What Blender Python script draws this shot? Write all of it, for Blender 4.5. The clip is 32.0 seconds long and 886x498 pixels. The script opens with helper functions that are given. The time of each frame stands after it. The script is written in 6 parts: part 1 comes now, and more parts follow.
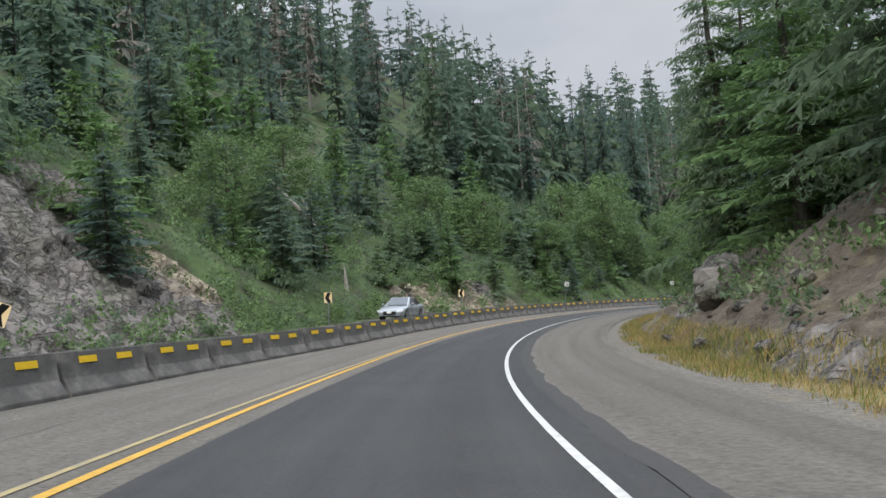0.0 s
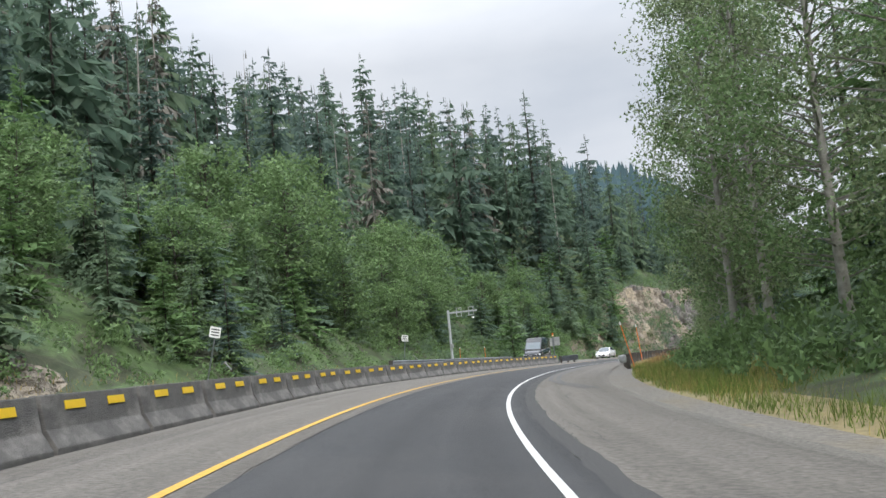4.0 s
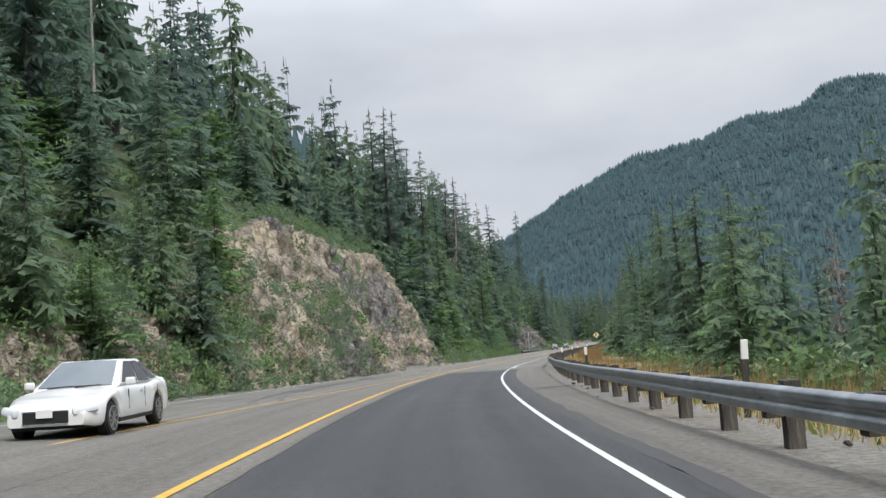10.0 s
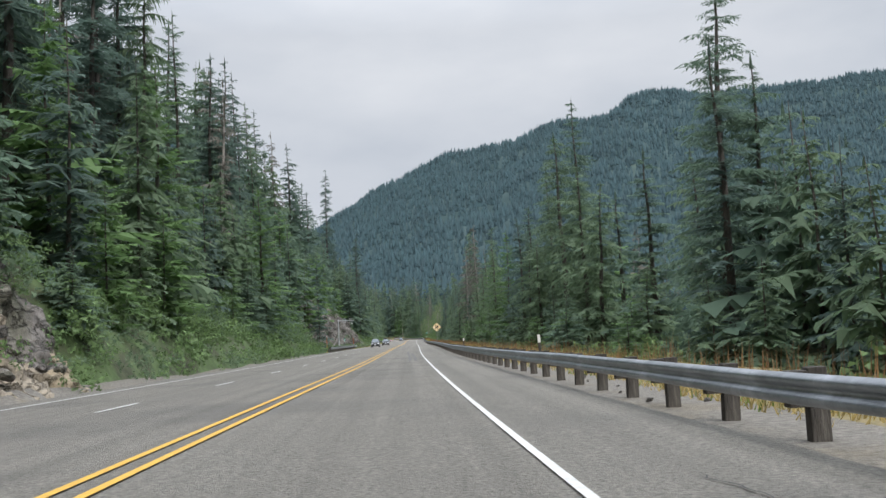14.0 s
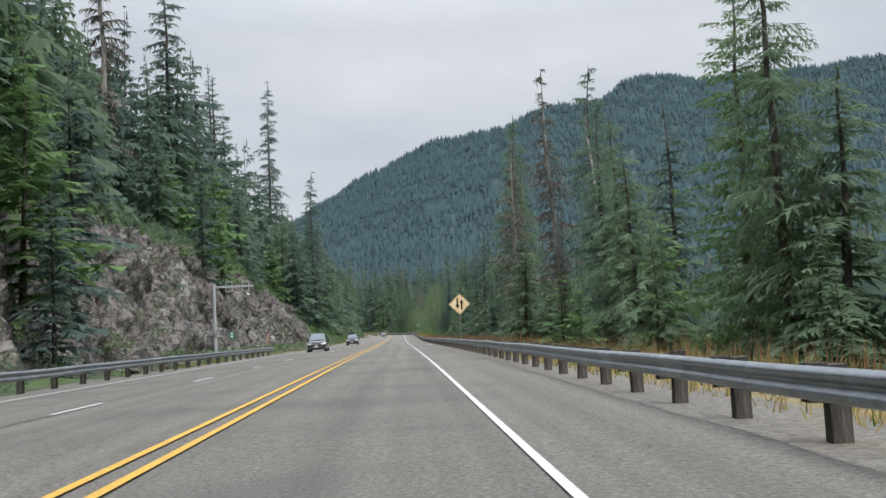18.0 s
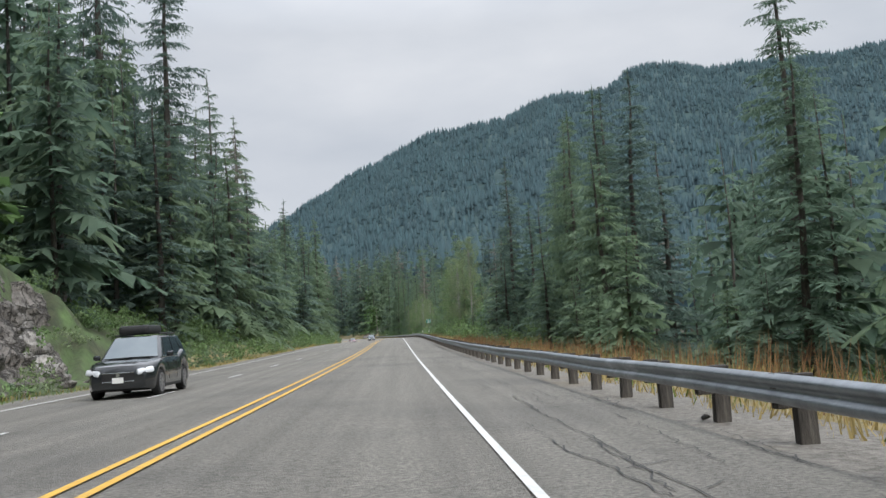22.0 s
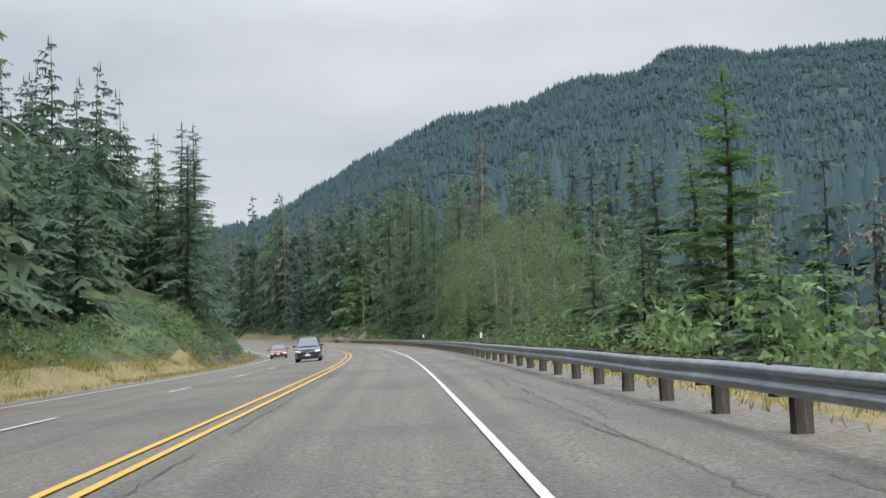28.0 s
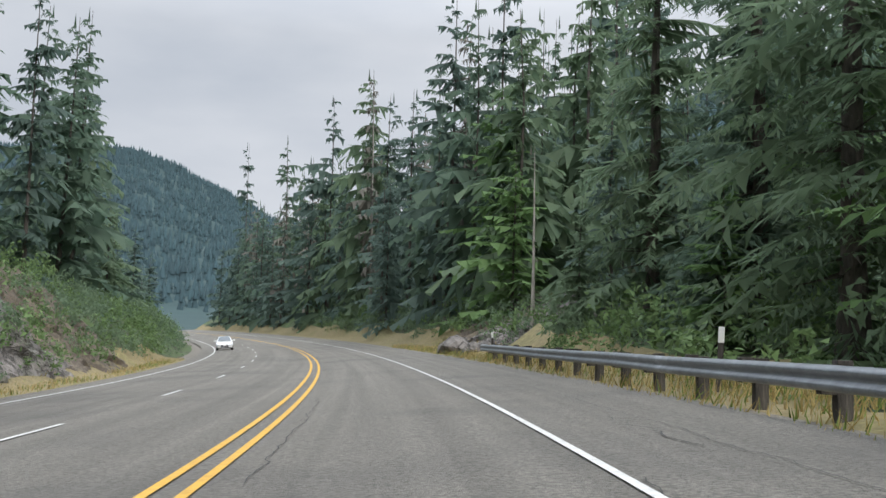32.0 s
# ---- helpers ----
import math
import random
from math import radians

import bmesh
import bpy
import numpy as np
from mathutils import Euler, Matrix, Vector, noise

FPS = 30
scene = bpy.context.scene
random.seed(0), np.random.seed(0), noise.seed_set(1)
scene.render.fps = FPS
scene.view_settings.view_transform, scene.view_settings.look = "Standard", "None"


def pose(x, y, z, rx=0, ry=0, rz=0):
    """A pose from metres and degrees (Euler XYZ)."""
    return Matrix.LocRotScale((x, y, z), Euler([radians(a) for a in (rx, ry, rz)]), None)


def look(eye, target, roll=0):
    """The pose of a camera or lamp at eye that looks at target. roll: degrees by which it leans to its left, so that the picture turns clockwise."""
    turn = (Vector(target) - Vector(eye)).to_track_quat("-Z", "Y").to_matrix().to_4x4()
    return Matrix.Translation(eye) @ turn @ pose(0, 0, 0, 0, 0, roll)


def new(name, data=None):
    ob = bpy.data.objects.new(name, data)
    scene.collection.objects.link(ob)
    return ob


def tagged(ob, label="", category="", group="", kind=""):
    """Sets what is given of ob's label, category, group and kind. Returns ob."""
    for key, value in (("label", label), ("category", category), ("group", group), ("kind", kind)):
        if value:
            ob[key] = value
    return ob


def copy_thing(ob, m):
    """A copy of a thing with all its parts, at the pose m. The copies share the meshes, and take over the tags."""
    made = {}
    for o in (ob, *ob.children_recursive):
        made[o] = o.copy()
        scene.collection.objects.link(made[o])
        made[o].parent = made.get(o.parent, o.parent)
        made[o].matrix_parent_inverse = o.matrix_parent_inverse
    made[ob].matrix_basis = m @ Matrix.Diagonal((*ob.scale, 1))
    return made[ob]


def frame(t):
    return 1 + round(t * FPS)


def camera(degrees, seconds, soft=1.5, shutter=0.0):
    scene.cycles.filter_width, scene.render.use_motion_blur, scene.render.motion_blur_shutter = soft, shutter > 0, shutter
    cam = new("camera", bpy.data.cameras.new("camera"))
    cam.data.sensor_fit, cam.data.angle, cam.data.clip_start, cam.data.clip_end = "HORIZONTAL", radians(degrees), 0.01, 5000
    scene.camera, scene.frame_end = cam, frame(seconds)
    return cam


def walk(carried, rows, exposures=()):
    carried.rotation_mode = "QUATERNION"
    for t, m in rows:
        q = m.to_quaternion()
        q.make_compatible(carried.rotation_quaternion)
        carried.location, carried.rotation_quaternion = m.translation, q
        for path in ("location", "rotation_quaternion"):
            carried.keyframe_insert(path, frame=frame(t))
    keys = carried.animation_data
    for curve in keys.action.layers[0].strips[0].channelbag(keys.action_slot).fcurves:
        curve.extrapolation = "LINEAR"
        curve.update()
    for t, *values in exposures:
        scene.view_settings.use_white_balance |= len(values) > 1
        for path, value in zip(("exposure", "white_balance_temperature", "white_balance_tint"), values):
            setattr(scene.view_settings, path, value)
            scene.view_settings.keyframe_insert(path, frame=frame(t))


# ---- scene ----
cam = camera(49.38, 32.0)
PATH = [
    (0.0, pose(52.61, -49.58, -0.63, 94.15, 4.49, 55.45)),
    (0.5, pose(45.92, -45.22, -0.71, 95.46, 4.84, 53.13)),
    (1.0, pose(39.41, -40.60, -0.70, 96.36, 5.03, 50.74)),
    (1.5, pose(33.09, -35.69, -0.61, 96.86, 5.08, 48.24)),
    (2.0, pose(26.99, -30.51, -0.49, 97.09, 5.14, 45.64)),
    (2.5, pose(21.13, -25.05, -0.35, 97.16, 5.22, 43.07)),
    (3.0, pose(15.51, -19.28, -0.24, 96.85, 5.25, 40.15)),
    (3.5, pose(10.11, -13.16, -0.15, 96.60, 5.29, 37.40)),
    (4.0, pose(4.94, -6.73, -0.07, 96.56, 5.47, 34.85)),
    (4.5, pose(0.00, 0.00, 0.00, 96.64, 5.75, 32.34)),
    (5.0, pose(-4.69, 7.05, 0.05, 96.54, 5.90, 29.60)),
    (5.5, pose(-9.11, 14.43, 0.07, 96.45, 5.92, 26.95)),
    (6.0, pose(-13.26, 22.12, 0.05, 96.35, 5.78, 24.38)),
    (6.5, pose(-17.14, 30.12, -0.00, 96.30, 5.63, 21.98)),
    (7.0, pose(-20.74, 38.39, -0.06, 96.26, 5.60, 19.77)),
    (7.5, pose(-24.10, 46.92, -0.13, 96.14, 5.73, 17.92)),
    (8.0, pose(-27.29, 55.68, -0.21, 96.03, 5.68, 16.73)),
    (8.5, pose(-30.37, 64.63, -0.31, 95.76, 5.30, 15.94)),
    (9.0, pose(-33.39, 73.76, -0.44, 95.61, 4.84, 15.27)),
    (9.5, pose(-36.32, 83.12, -0.58, 95.59, 4.47, 14.16)),
    (10.0, pose(-39.12, 92.78, -0.69, 95.67, 4.15, 12.87)),
    (10.5, pose(-41.73, 102.73, -0.78, 95.69, 3.89, 11.18)),
    (11.0, pose(-44.11, 112.98, -0.86, 95.61, 3.64, 9.55)),
    (11.5, pose(-46.21, 123.57, -0.98, 95.10, 3.50, 7.42)),
    (12.0, pose(-48.00, 134.50, -1.13, 94.73, 3.35, 5.60)),
    (12.5, pose(-49.53, 145.76, -1.30, 94.61, 3.04, 4.03)),
    (13.0, pose(-50.81, 157.34, -1.46, 94.51, 2.70, 2.82)),
    (13.5, pose(-51.93, 169.23, -1.61, 94.63, 2.62, 2.03)),
    (14.0, pose(-52.88, 181.51, -1.74, 94.82, 2.66, 1.17)),
    (14.5, pose(-53.68, 194.25, -1.85, 94.99, 2.66, 0.61)),
    (15.0, pose(-54.42, 207.44, -1.95, 95.02, 2.53, 0.47)),
    (15.5, pose(-55.18, 221.09, -2.05, 94.98, 2.38, 0.60)),
    (16.0, pose(-55.98, 235.10, -2.15, 94.88, 2.35, 0.53)),
    (16.5, pose(-56.76, 249.39, -2.27, 94.69, 2.45, 0.40)),
    (17.0, pose(-57.53, 263.95, -2.41, 94.51, 2.57, 0.33)),
    (17.5, pose(-58.30, 278.79, -2.57, 94.47, 2.67, 0.26)),
    (18.0, pose(-59.08, 293.91, -2.73, 94.52, 2.79, 0.27)),
    (18.5, pose(-59.86, 309.23, -2.87, 94.53, 2.96, 0.23)),
    (19.0, pose(-60.64, 324.69, -2.97, 94.56, 3.13, 0.17)),
    (19.5, pose(-61.41, 340.28, -3.05, 94.69, 3.23, 0.17)),
    (20.0, pose(-62.21, 356.01, -3.13, 94.70, 3.10, 0.25)),
    (20.5, pose(-63.00, 371.83, -3.24, 94.73, 3.07, 0.16)),
    (21.0, pose(-63.78, 387.73, -3.38, 94.74, 3.11, 0.10)),
    (21.5, pose(-64.55, 403.69, -3.54, 94.69, 3.17, 0.06)),
    (22.0, pose(-65.31, 419.72, -3.70, 94.65, 3.19, 0.04)),
    (22.5, pose(-66.07, 435.80, -3.85, 94.66, 3.16, 0.04)),
    (23.0, pose(-66.83, 451.90, -3.98, 94.70, 3.12, 0.01)),
    (23.5, pose(-67.60, 468.02, -4.06, 94.71, 3.16, 0.11)),
    (24.0, pose(-68.38, 484.15, -4.11, 94.82, 3.18, 0.07)),
    (24.5, pose(-69.16, 500.29, -4.12, 94.93, 3.22, 0.12)),
    (25.0, pose(-69.95, 516.40, -4.10, 95.04, 3.20, 0.14)),
    (25.5, pose(-70.74, 532.48, -4.06, 95.13, 3.12, 0.11)),
    (26.0, pose(-71.51, 548.54, -4.02, 95.17, 3.01, 0.06)),
    (26.5, pose(-72.28, 564.57, -3.99, 95.23, 2.88, 0.07)),
    (27.0, pose(-73.06, 580.55, -4.02, 95.12, 2.59, 0.18)),
    (27.5, pose(-73.87, 596.45, -4.10, 94.89, 2.17, 0.31)),
    (28.0, pose(-74.72, 612.28, -4.23, 94.68, 1.68, 0.48)),
    (28.5, pose(-75.62, 628.03, -4.39, 94.48, 1.18, 0.73)),
    (29.0, pose(-76.60, 643.68, -4.54, 94.56, 0.76, 1.11)),
    (29.5, pose(-77.71, 659.20, -4.68, 94.60, 0.47, 1.76)),
    (30.0, pose(-79.03, 674.58, -4.83, 94.65, 0.12, 2.65)),
    (30.5, pose(-80.61, 689.82, -4.98, 94.81, -0.28, 3.91)),
    (31.0, pose(-82.54, 704.92, -5.12, 94.94, -0.76, 5.34)),
    (31.5, pose(-84.86, 719.87, -5.25, 95.06, -1.21, 6.97)),
    (32.0, pose(-87.57, 734.65, -5.36, 95.20, -1.59, 8.54)),
]
walk(cam, PATH, ((0.0, -0.15), (1.0, -0.08), (2.0, 0.12), (5.0, 0.2), (7.0, 0.1), (9.0, 0.05), (11.0, 0.0), (32.0, 0.0)))

# ---- sky and sun ----
world = bpy.data.worlds.new("overcast_sky")
scene.world = world
world.use_nodes = True
wn, wl = world.node_tree.nodes, world.node_tree.links
wn.clear()
sky = wn.new("ShaderNodeTexSky")
sky.sky_type, sky.sun_disc = "NISHITA", False
sky.sun_elevation, sky.sun_rotation = radians(48), radians(200)
tc = wn.new("ShaderNodeTexCoord")
mp = wn.new("ShaderNodeMapping")
mp.inputs["Scale"].default_value = (1.6, 1.6, 4.2)
n1 = wn.new("ShaderNodeTexNoise")
n1.inputs["Scale"].default_value, n1.inputs["Detail"].default_value, n1.inputs["Roughness"].default_value = 1.5, 7, 0.5
n2 = wn.new("ShaderNodeTexNoise")
n2.inputs["Scale"].default_value, n2.inputs["Detail"].default_value = 0.9, 4
ramp = wn.new("ShaderNodeValToRGB")
ramp.color_ramp.elements[0].position, ramp.color_ramp.elements[0].color = 0.32, (4.9, 5.4, 6.2, 1)
ramp.color_ramp.elements[1].position, ramp.color_ramp.elements[1].color = 0.68, (7.2, 7.5, 8.05, 1)
cover = wn.new("ShaderNodeValToRGB")
cover.color_ramp.elements[0].position, cover.color_ramp.elements[0].color = 0.20, (0.35, 0.35, 0.35, 1)
cover.color_ramp.elements[1].position, cover.color_ramp.elements[1].color = 0.36, (1, 1, 1, 1)
mix = wn.new("ShaderNodeMixRGB")
bg = wn.new("ShaderNodeBackground")
bg.inputs["Strength"].default_value = 0.1
wo = wn.new("ShaderNodeOutputWorld")
wl.new(tc.outputs["Generated"], mp.inputs["Vector"])
wl.new(mp.outputs["Vector"], n1.inputs["Vector"])
wl.new(mp.outputs["Vector"], n2.inputs["Vector"])
wl.new(n1.outputs["Fac"], ramp.inputs["Fac"])
wl.new(n2.outputs["Fac"], cover.inputs["Fac"])
wl.new(cover.outputs["Color"], mix.inputs["Fac"])
wl.new(sky.outputs["Color"], mix.inputs["Color1"])
wl.new(ramp.outputs["Color"], mix.inputs["Color2"])
# an overcast sky grows brighter from the horizon to the zenith
sep = wn.new("ShaderNodeSeparateXYZ")
rise = wn.new("ShaderNodeMapRange")
rise.inputs["From Min"].default_value, rise.inputs["From Max"].default_value = 0.30, 1.0
rise.inputs["To Min"].default_value, rise.inputs["To Max"].default_value = 1.0, 4.2
mul = wn.new("ShaderNodeMixRGB")
mul.blend_type, mul.inputs["Fac"].default_value = "MULTIPLY", 1.0
wl.new(tc.outputs["Generated"], sep.inputs["Vector"])
wl.new(sep.outputs["Z"], rise.inputs["Value"])
wl.new(mix.outputs["Color"], mul.inputs["Color1"])
wl.new(rise.outputs["Result"], mul.inputs["Color2"])
wl.new(mul.outputs["Color"], bg.inputs["Color"])
wl.new(bg.outputs["Background"], wo.inputs["Surface"])

sun = new("sun", bpy.data.lights.new("sun", "SUN"))
sun.data.energy, sun.data.angle, sun.data.color = 2.1, radians(16), (1.0, 0.96, 0.9)
sun.matrix_world = look((60, -60, 100), (0, 0, 0))

# ---- materials ----
def material(name, base, rough=0.8, metal=0.0, dark=None, scale=4.0, detail=6, bump=0.0, bump_scale=40.0, spots=None, spot_scale=1.0, spot_at=0.6, island=0.0, space="Object", through_leaf=0.0, stretch=(1, 1, 1), streak=0.0, joints=0.0, joint_scale=1.0):
    """Base colour varied by a fine grain and, with spots, by larger stains; optional relief."""
    m = bpy.data.materials.new(name)
    m.use_nodes = True
    n, l = m.node_tree.nodes, m.node_tree.links
    b = n["Principled BSDF"]
    b.inputs["Roughness"].default_value, b.inputs["Metallic"].default_value = rough, metal
    co = n.new("ShaderNodeTexCoord")
    mp_ = n.new("ShaderNodeMapping")
    mp_.inputs["Scale"].default_value = stretch
    l.new(co.outputs[space], mp_.inputs["Vector"])
    g = n.new("ShaderNodeTexNoise")
    g.inputs["Scale"].default_value, g.inputs["Detail"].default_value, g.inputs["Roughness"].default_value = scale, detail, 0.65
    l.new(mp_.outputs["Vector"], g.inputs["Vector"])
    r = n.new("ShaderNodeValToRGB")
    dk = dark or tuple(c * 0.6 for c in base)
    r.color_ramp.elements[0].position, r.color_ramp.elements[0].color = 0.3, (*dk, 1)
    r.color_ramp.elements[1].position, r.color_ramp.elements[1].color = 0.7, (*base, 1)
    l.new(g.outputs["Fac"], r.inputs["Fac"])
    out = r.outputs["Color"]
    if spots:
        s = n.new("ShaderNodeTexNoise")
        s.inputs["Scale"].default_value, s.inputs["Detail"].default_value = spot_scale, 5
        l.new(mp_.outputs["Vector"], s.inputs["Vector"])
        sr = n.new("ShaderNodeValToRGB")
        sr.color_ramp.elements[0].position, sr.color_ramp.elements[0].color = spot_at - 0.08, (0, 0, 0, 1)
        sr.color_ramp.elements[1].position, sr.color_ramp.elements[1].color = spot_at + 0.08, (1, 1, 1, 1)
        l.new(s.outputs["Fac"], sr.inputs["Fac"])
        mx = n.new("ShaderNodeMixRGB")
        r2 = n.new("ShaderNodeValToRGB")
        r2.color_ramp.elements[0].position, r2.color_ramp.elements[0].color = 0.3, (*(c * 0.55 for c in spots), 1)
        r2.color_ramp.elements[1].position, r2.color_ramp.elements[1].color = 0.7, (*(min(1, c * 1.25) for c in spots), 1)
        l.new(g.outputs["Fac"], r2.inputs["Fac"])
        l.new(r2.outputs["Color"], mx.inputs["Color2"])
        l.new(sr.outputs["Color"], mx.inputs["Fac"])
        l.new(out, mx.inputs["Color1"])
        out = mx.outputs["Color"]
    if island:
        ge = n.new("ShaderNodeNewGeometry")
        hs = n.new("ShaderNodeHueSaturation")
        mr = n.new("ShaderNodeMapRange")
        mr.inputs["To Min"].default_value, mr.inputs["To Max"].default_value = 1 - island, 1 + island
        l.new(ge.outputs["Random Per Island"], mr.inputs["Value"])
        l.new(mr.outputs["Result"], hs.inputs["Value"])
        l.new(out, hs.inputs["Color"])
        out = hs.outputs["Color"]
    if streak:
        uv = n.new("ShaderNodeUVMap")
        um = n.new("ShaderNodeMapping")
        um.inputs["Scale"].default_value = (1.5, 0.014, 1)
        l.new(uv.outputs["UV"], um.inputs["Vector"])
        sn = n.new("ShaderNodeTexNoise")
        sn.inputs["Scale"].default_value, sn.inputs["Detail"].default_value = 1.3, 5
        l.new(um.outputs["Vector"], sn.inputs["Vector"])
        sm = n.new("ShaderNodeMapRange")
        sm.inputs["From Min"].default_value, sm.inputs["From Max"].default_value = 0.3, 0.7
        sm.inputs["To Min"].default_value, sm.inputs["To Max"].default_value = 1 - streak, 1 + streak * 0.5
        l.new(sn.outputs["Fac"], sm.inputs["Value"])
        sh = n.new("ShaderNodeHueSaturation")
        l.new(sm.outputs["Result"], sh.inputs["Value"])
        l.new(out, sh.inputs["Color"])
        out = sh.outputs["Color"]
    height = None
    if joints:
        cuts = []
        for sx, sz, k_s in ((0.9, 2.4, 1.0), (2.2, 0.7, 0.8), (1.2, 1.2, 2.7)):
            cm = n.new("ShaderNodeMapping")
            cm.inputs["Scale"].default_value = (sx, sx, sz)
            cm.inputs["Rotation"].default_value = (0.5, 0.35, 0.2)
            l.new(co.outputs[space], cm.inputs["Vector"])
            cn = n.new("ShaderNodeTexNoise")
            cn.inputs["Scale"].default_value, cn.inputs["Detail"].default_value, cn.inputs["Roughness"].default_value = joint_scale * k_s * 0.35, 6, 0.55
            l.new(cm.outputs["Vector"], cn.inputs["Vector"])
            cs = n.new("ShaderNodeMath")
            cs.operation = "SUBTRACT"
            cs.inputs[1].default_value = 0.5
            l.new(cn.outputs["Fac"], cs.inputs[0])
            ca = n.new("ShaderNodeMath")
            ca.operation = "ABSOLUTE"
            l.new(cs.outputs[0], ca.inputs[0])
            cuts.append(ca)
        c1, c2 = n.new("ShaderNodeMath"), n.new("ShaderNodeMath")
        c1.operation = c2.operation = "MINIMUM"
        l.new(cuts[0].outputs[0], c1.inputs[0])
        l.new(cuts[1].outputs[0], c1.inputs[1])
        l.new(c1.outputs[0], c2.inputs[0])
        l.new(cuts[2].outputs[0], c2.inputs[1])
        vr = n.new("ShaderNodeMapRange")
        vr.inputs["From Max"].default_value = 0.022
        l.new(c2.outputs[0], vr.inputs["Value"])
        jm = n.new("ShaderNodeMixRGB")
        jm.inputs["Color1"].default_value = (*(c * 0.3 for c in dk), 1)
        ja = n.new("ShaderNodeMapRange")
        ja.inputs["To Min"].default_value = 1 - joints
        l.new(vr.outputs["Result"], ja.inputs["Value"])
        l.new(ja.outputs["Result"], jm.inputs["Fac"])
        l.new(out, jm.inputs["Color2"])
        out = jm.outputs["Color"]
        height = vr.outputs["Result"]
    l.new(out, b.inputs["Base Color"])
    if bump:
        bn = n.new("ShaderNodeTexNoise")
        bn.inputs["Scale"].default_value, bn.inputs["Detail"].default_value = bump_scale, 5
        l.new(mp_.outputs["Vector"], bn.inputs["Vector"])
        bp = n.new("ShaderNodeBump")
        bp.inputs["Strength"].default_value = bump
        bp.inputs["Distance"].default_value = 0.05
        if height:
            ad = n.new("ShaderNodeMath")
            ad.operation = "MULTIPLY_ADD"
            ad.inputs[1].default_value = 0.8
            l.new(height, ad.inputs[0])
            l.new(bn.outputs["Fac"], ad.inputs[2])
            l.new(ad.outputs[0], bp.inputs["Height"])
            bp.inputs["Distance"].default_value = 0.14
        else:
            l.new(bn.outputs["Fac"], bp.inputs["Height"])
        l.new(bp.outputs["Normal"], b.inputs["Normal"])
    if through_leaf:
        b.inputs["Specular IOR Level"].default_value = 0.25
        tr = n.new("ShaderNodeBsdfTranslucent")
        l.new(out, tr.inputs["Color"])
        ms = n.new("ShaderNodeMixShader")
        ms.inputs["Fac"].default_value = through_leaf
        l.new(b.outputs["BSDF"], ms.inputs[1])
        l.new(tr.outputs["BSDF"], ms.inputs[2])
        l.new(ms.outputs["Shader"], n["Material Output"].inputs["Surface"])
    return m


M = {}
M["new_asphalt"] = material("new_asphalt", (0.064, 0.065, 0.068), 0.82, dark=(0.028, 0.029, 0.031), scale=30, detail=12, bump=0.6, bump_scale=70, spots=(0.062, 0.062, 0.064), spot_scale=0.35, spot_at=0.55, streak=0.28)
M["old_asphalt"] = material("old_asphalt", (0.285, 0.268, 0.232), 0.9, dark=(0.085, 0.081, 0.073), scale=19, detail=14, bump=1.0, bump_scale=45, spots=(0.16, 0.152, 0.136), spot_scale=0.22, spot_at=0.58, streak=0.22)
M["shoulder"] = material("worn_shoulder", (0.235, 0.217, 0.19), 0.95, dark=(0.095, 0.088, 0.078), scale=13, detail=13, bump=0.9, bump_scale=40, spots=(0.17, 0.157, 0.138), spot_scale=0.4, spot_at=0.55, streak=0.25)
M["gravel"] = material("gravel", (0.27, 0.25, 0.22), 0.95, dark=(0.085, 0.078, 0.068), scale=9, detail=12, bump=1.0, bump_scale=22, spots=(0.2, 0.175, 0.135), spot_scale=0.5)
M["soil"] = material("forest_soil", (0.07, 0.078, 0.038), 0.95, dark=(0.022, 0.03, 0.014), scale=1.7, detail=12, bump=1.0, bump_scale=5, spots=(0.075, 0.12, 0.04), spot_scale=0.45, spot_at=0.5)
M["rock"] = material("tan_cut_rock", (0.39, 0.335, 0.26), 0.92, dark=(0.155, 0.13, 0.10), scale=1.6, detail=12, bump=1.0, bump_scale=5, spots=(0.42, 0.35, 0.25), spot_scale=0.22, spot_at=0.55, stretch=(1, 1, 0.6), joints=0.4, joint_scale=0.9)
M["grey_rock"] = material("grey_rock", (0.275, 0.25, 0.23), 0.9, dark=(0.082, 0.075, 0.069), scale=2.2, detail=13, bump=1.0, bump_scale=7, spots=(0.12, 0.12, 0.085), spot_scale=0.35, spot_at=0.60, stretch=(1, 1, 0.6), joints=0.5, joint_scale=1.0)
M["dirt"] = material("dirt_bank", (0.165, 0.134, 0.104), 0.95, dark=(0.055, 0.044, 0.032), scale=5, detail=13, bump=1.0, bump_scale=14, spots=(0.20, 0.17, 0.11), spot_scale=1.2, spot_at=0.6)
M["white_paint"] = material("white_road_paint", (0.66, 0.66, 0.64), 0.75, dark=(0.44, 0.44, 0.425), scale=7, detail=10, bump=0.3)
M["yellow_paint"] = material("yellow_road_paint", (0.66, 0.385, 0.05), 0.75, dark=(0.46, 0.27, 0.05), scale=6, detail=10, bump=0.3)
M["concrete"] = material("stained_concrete", (0.135, 0.13, 0.123), 0.9, dark=(0.07, 0.068, 0.065), scale=2.4, detail=9, bump=0.4, bump_scale=25, spots=(0.20, 0.19, 0.178), spot_scale=0.9, spot_at=0.62, stretch=(1, 1, 2.2))
M["yellow_sheet"] = material("yellow_reflective_sheet", (0.85, 0.56, 0.02), 0.45, dark=(0.78, 0.5, 0.02), scale=5)
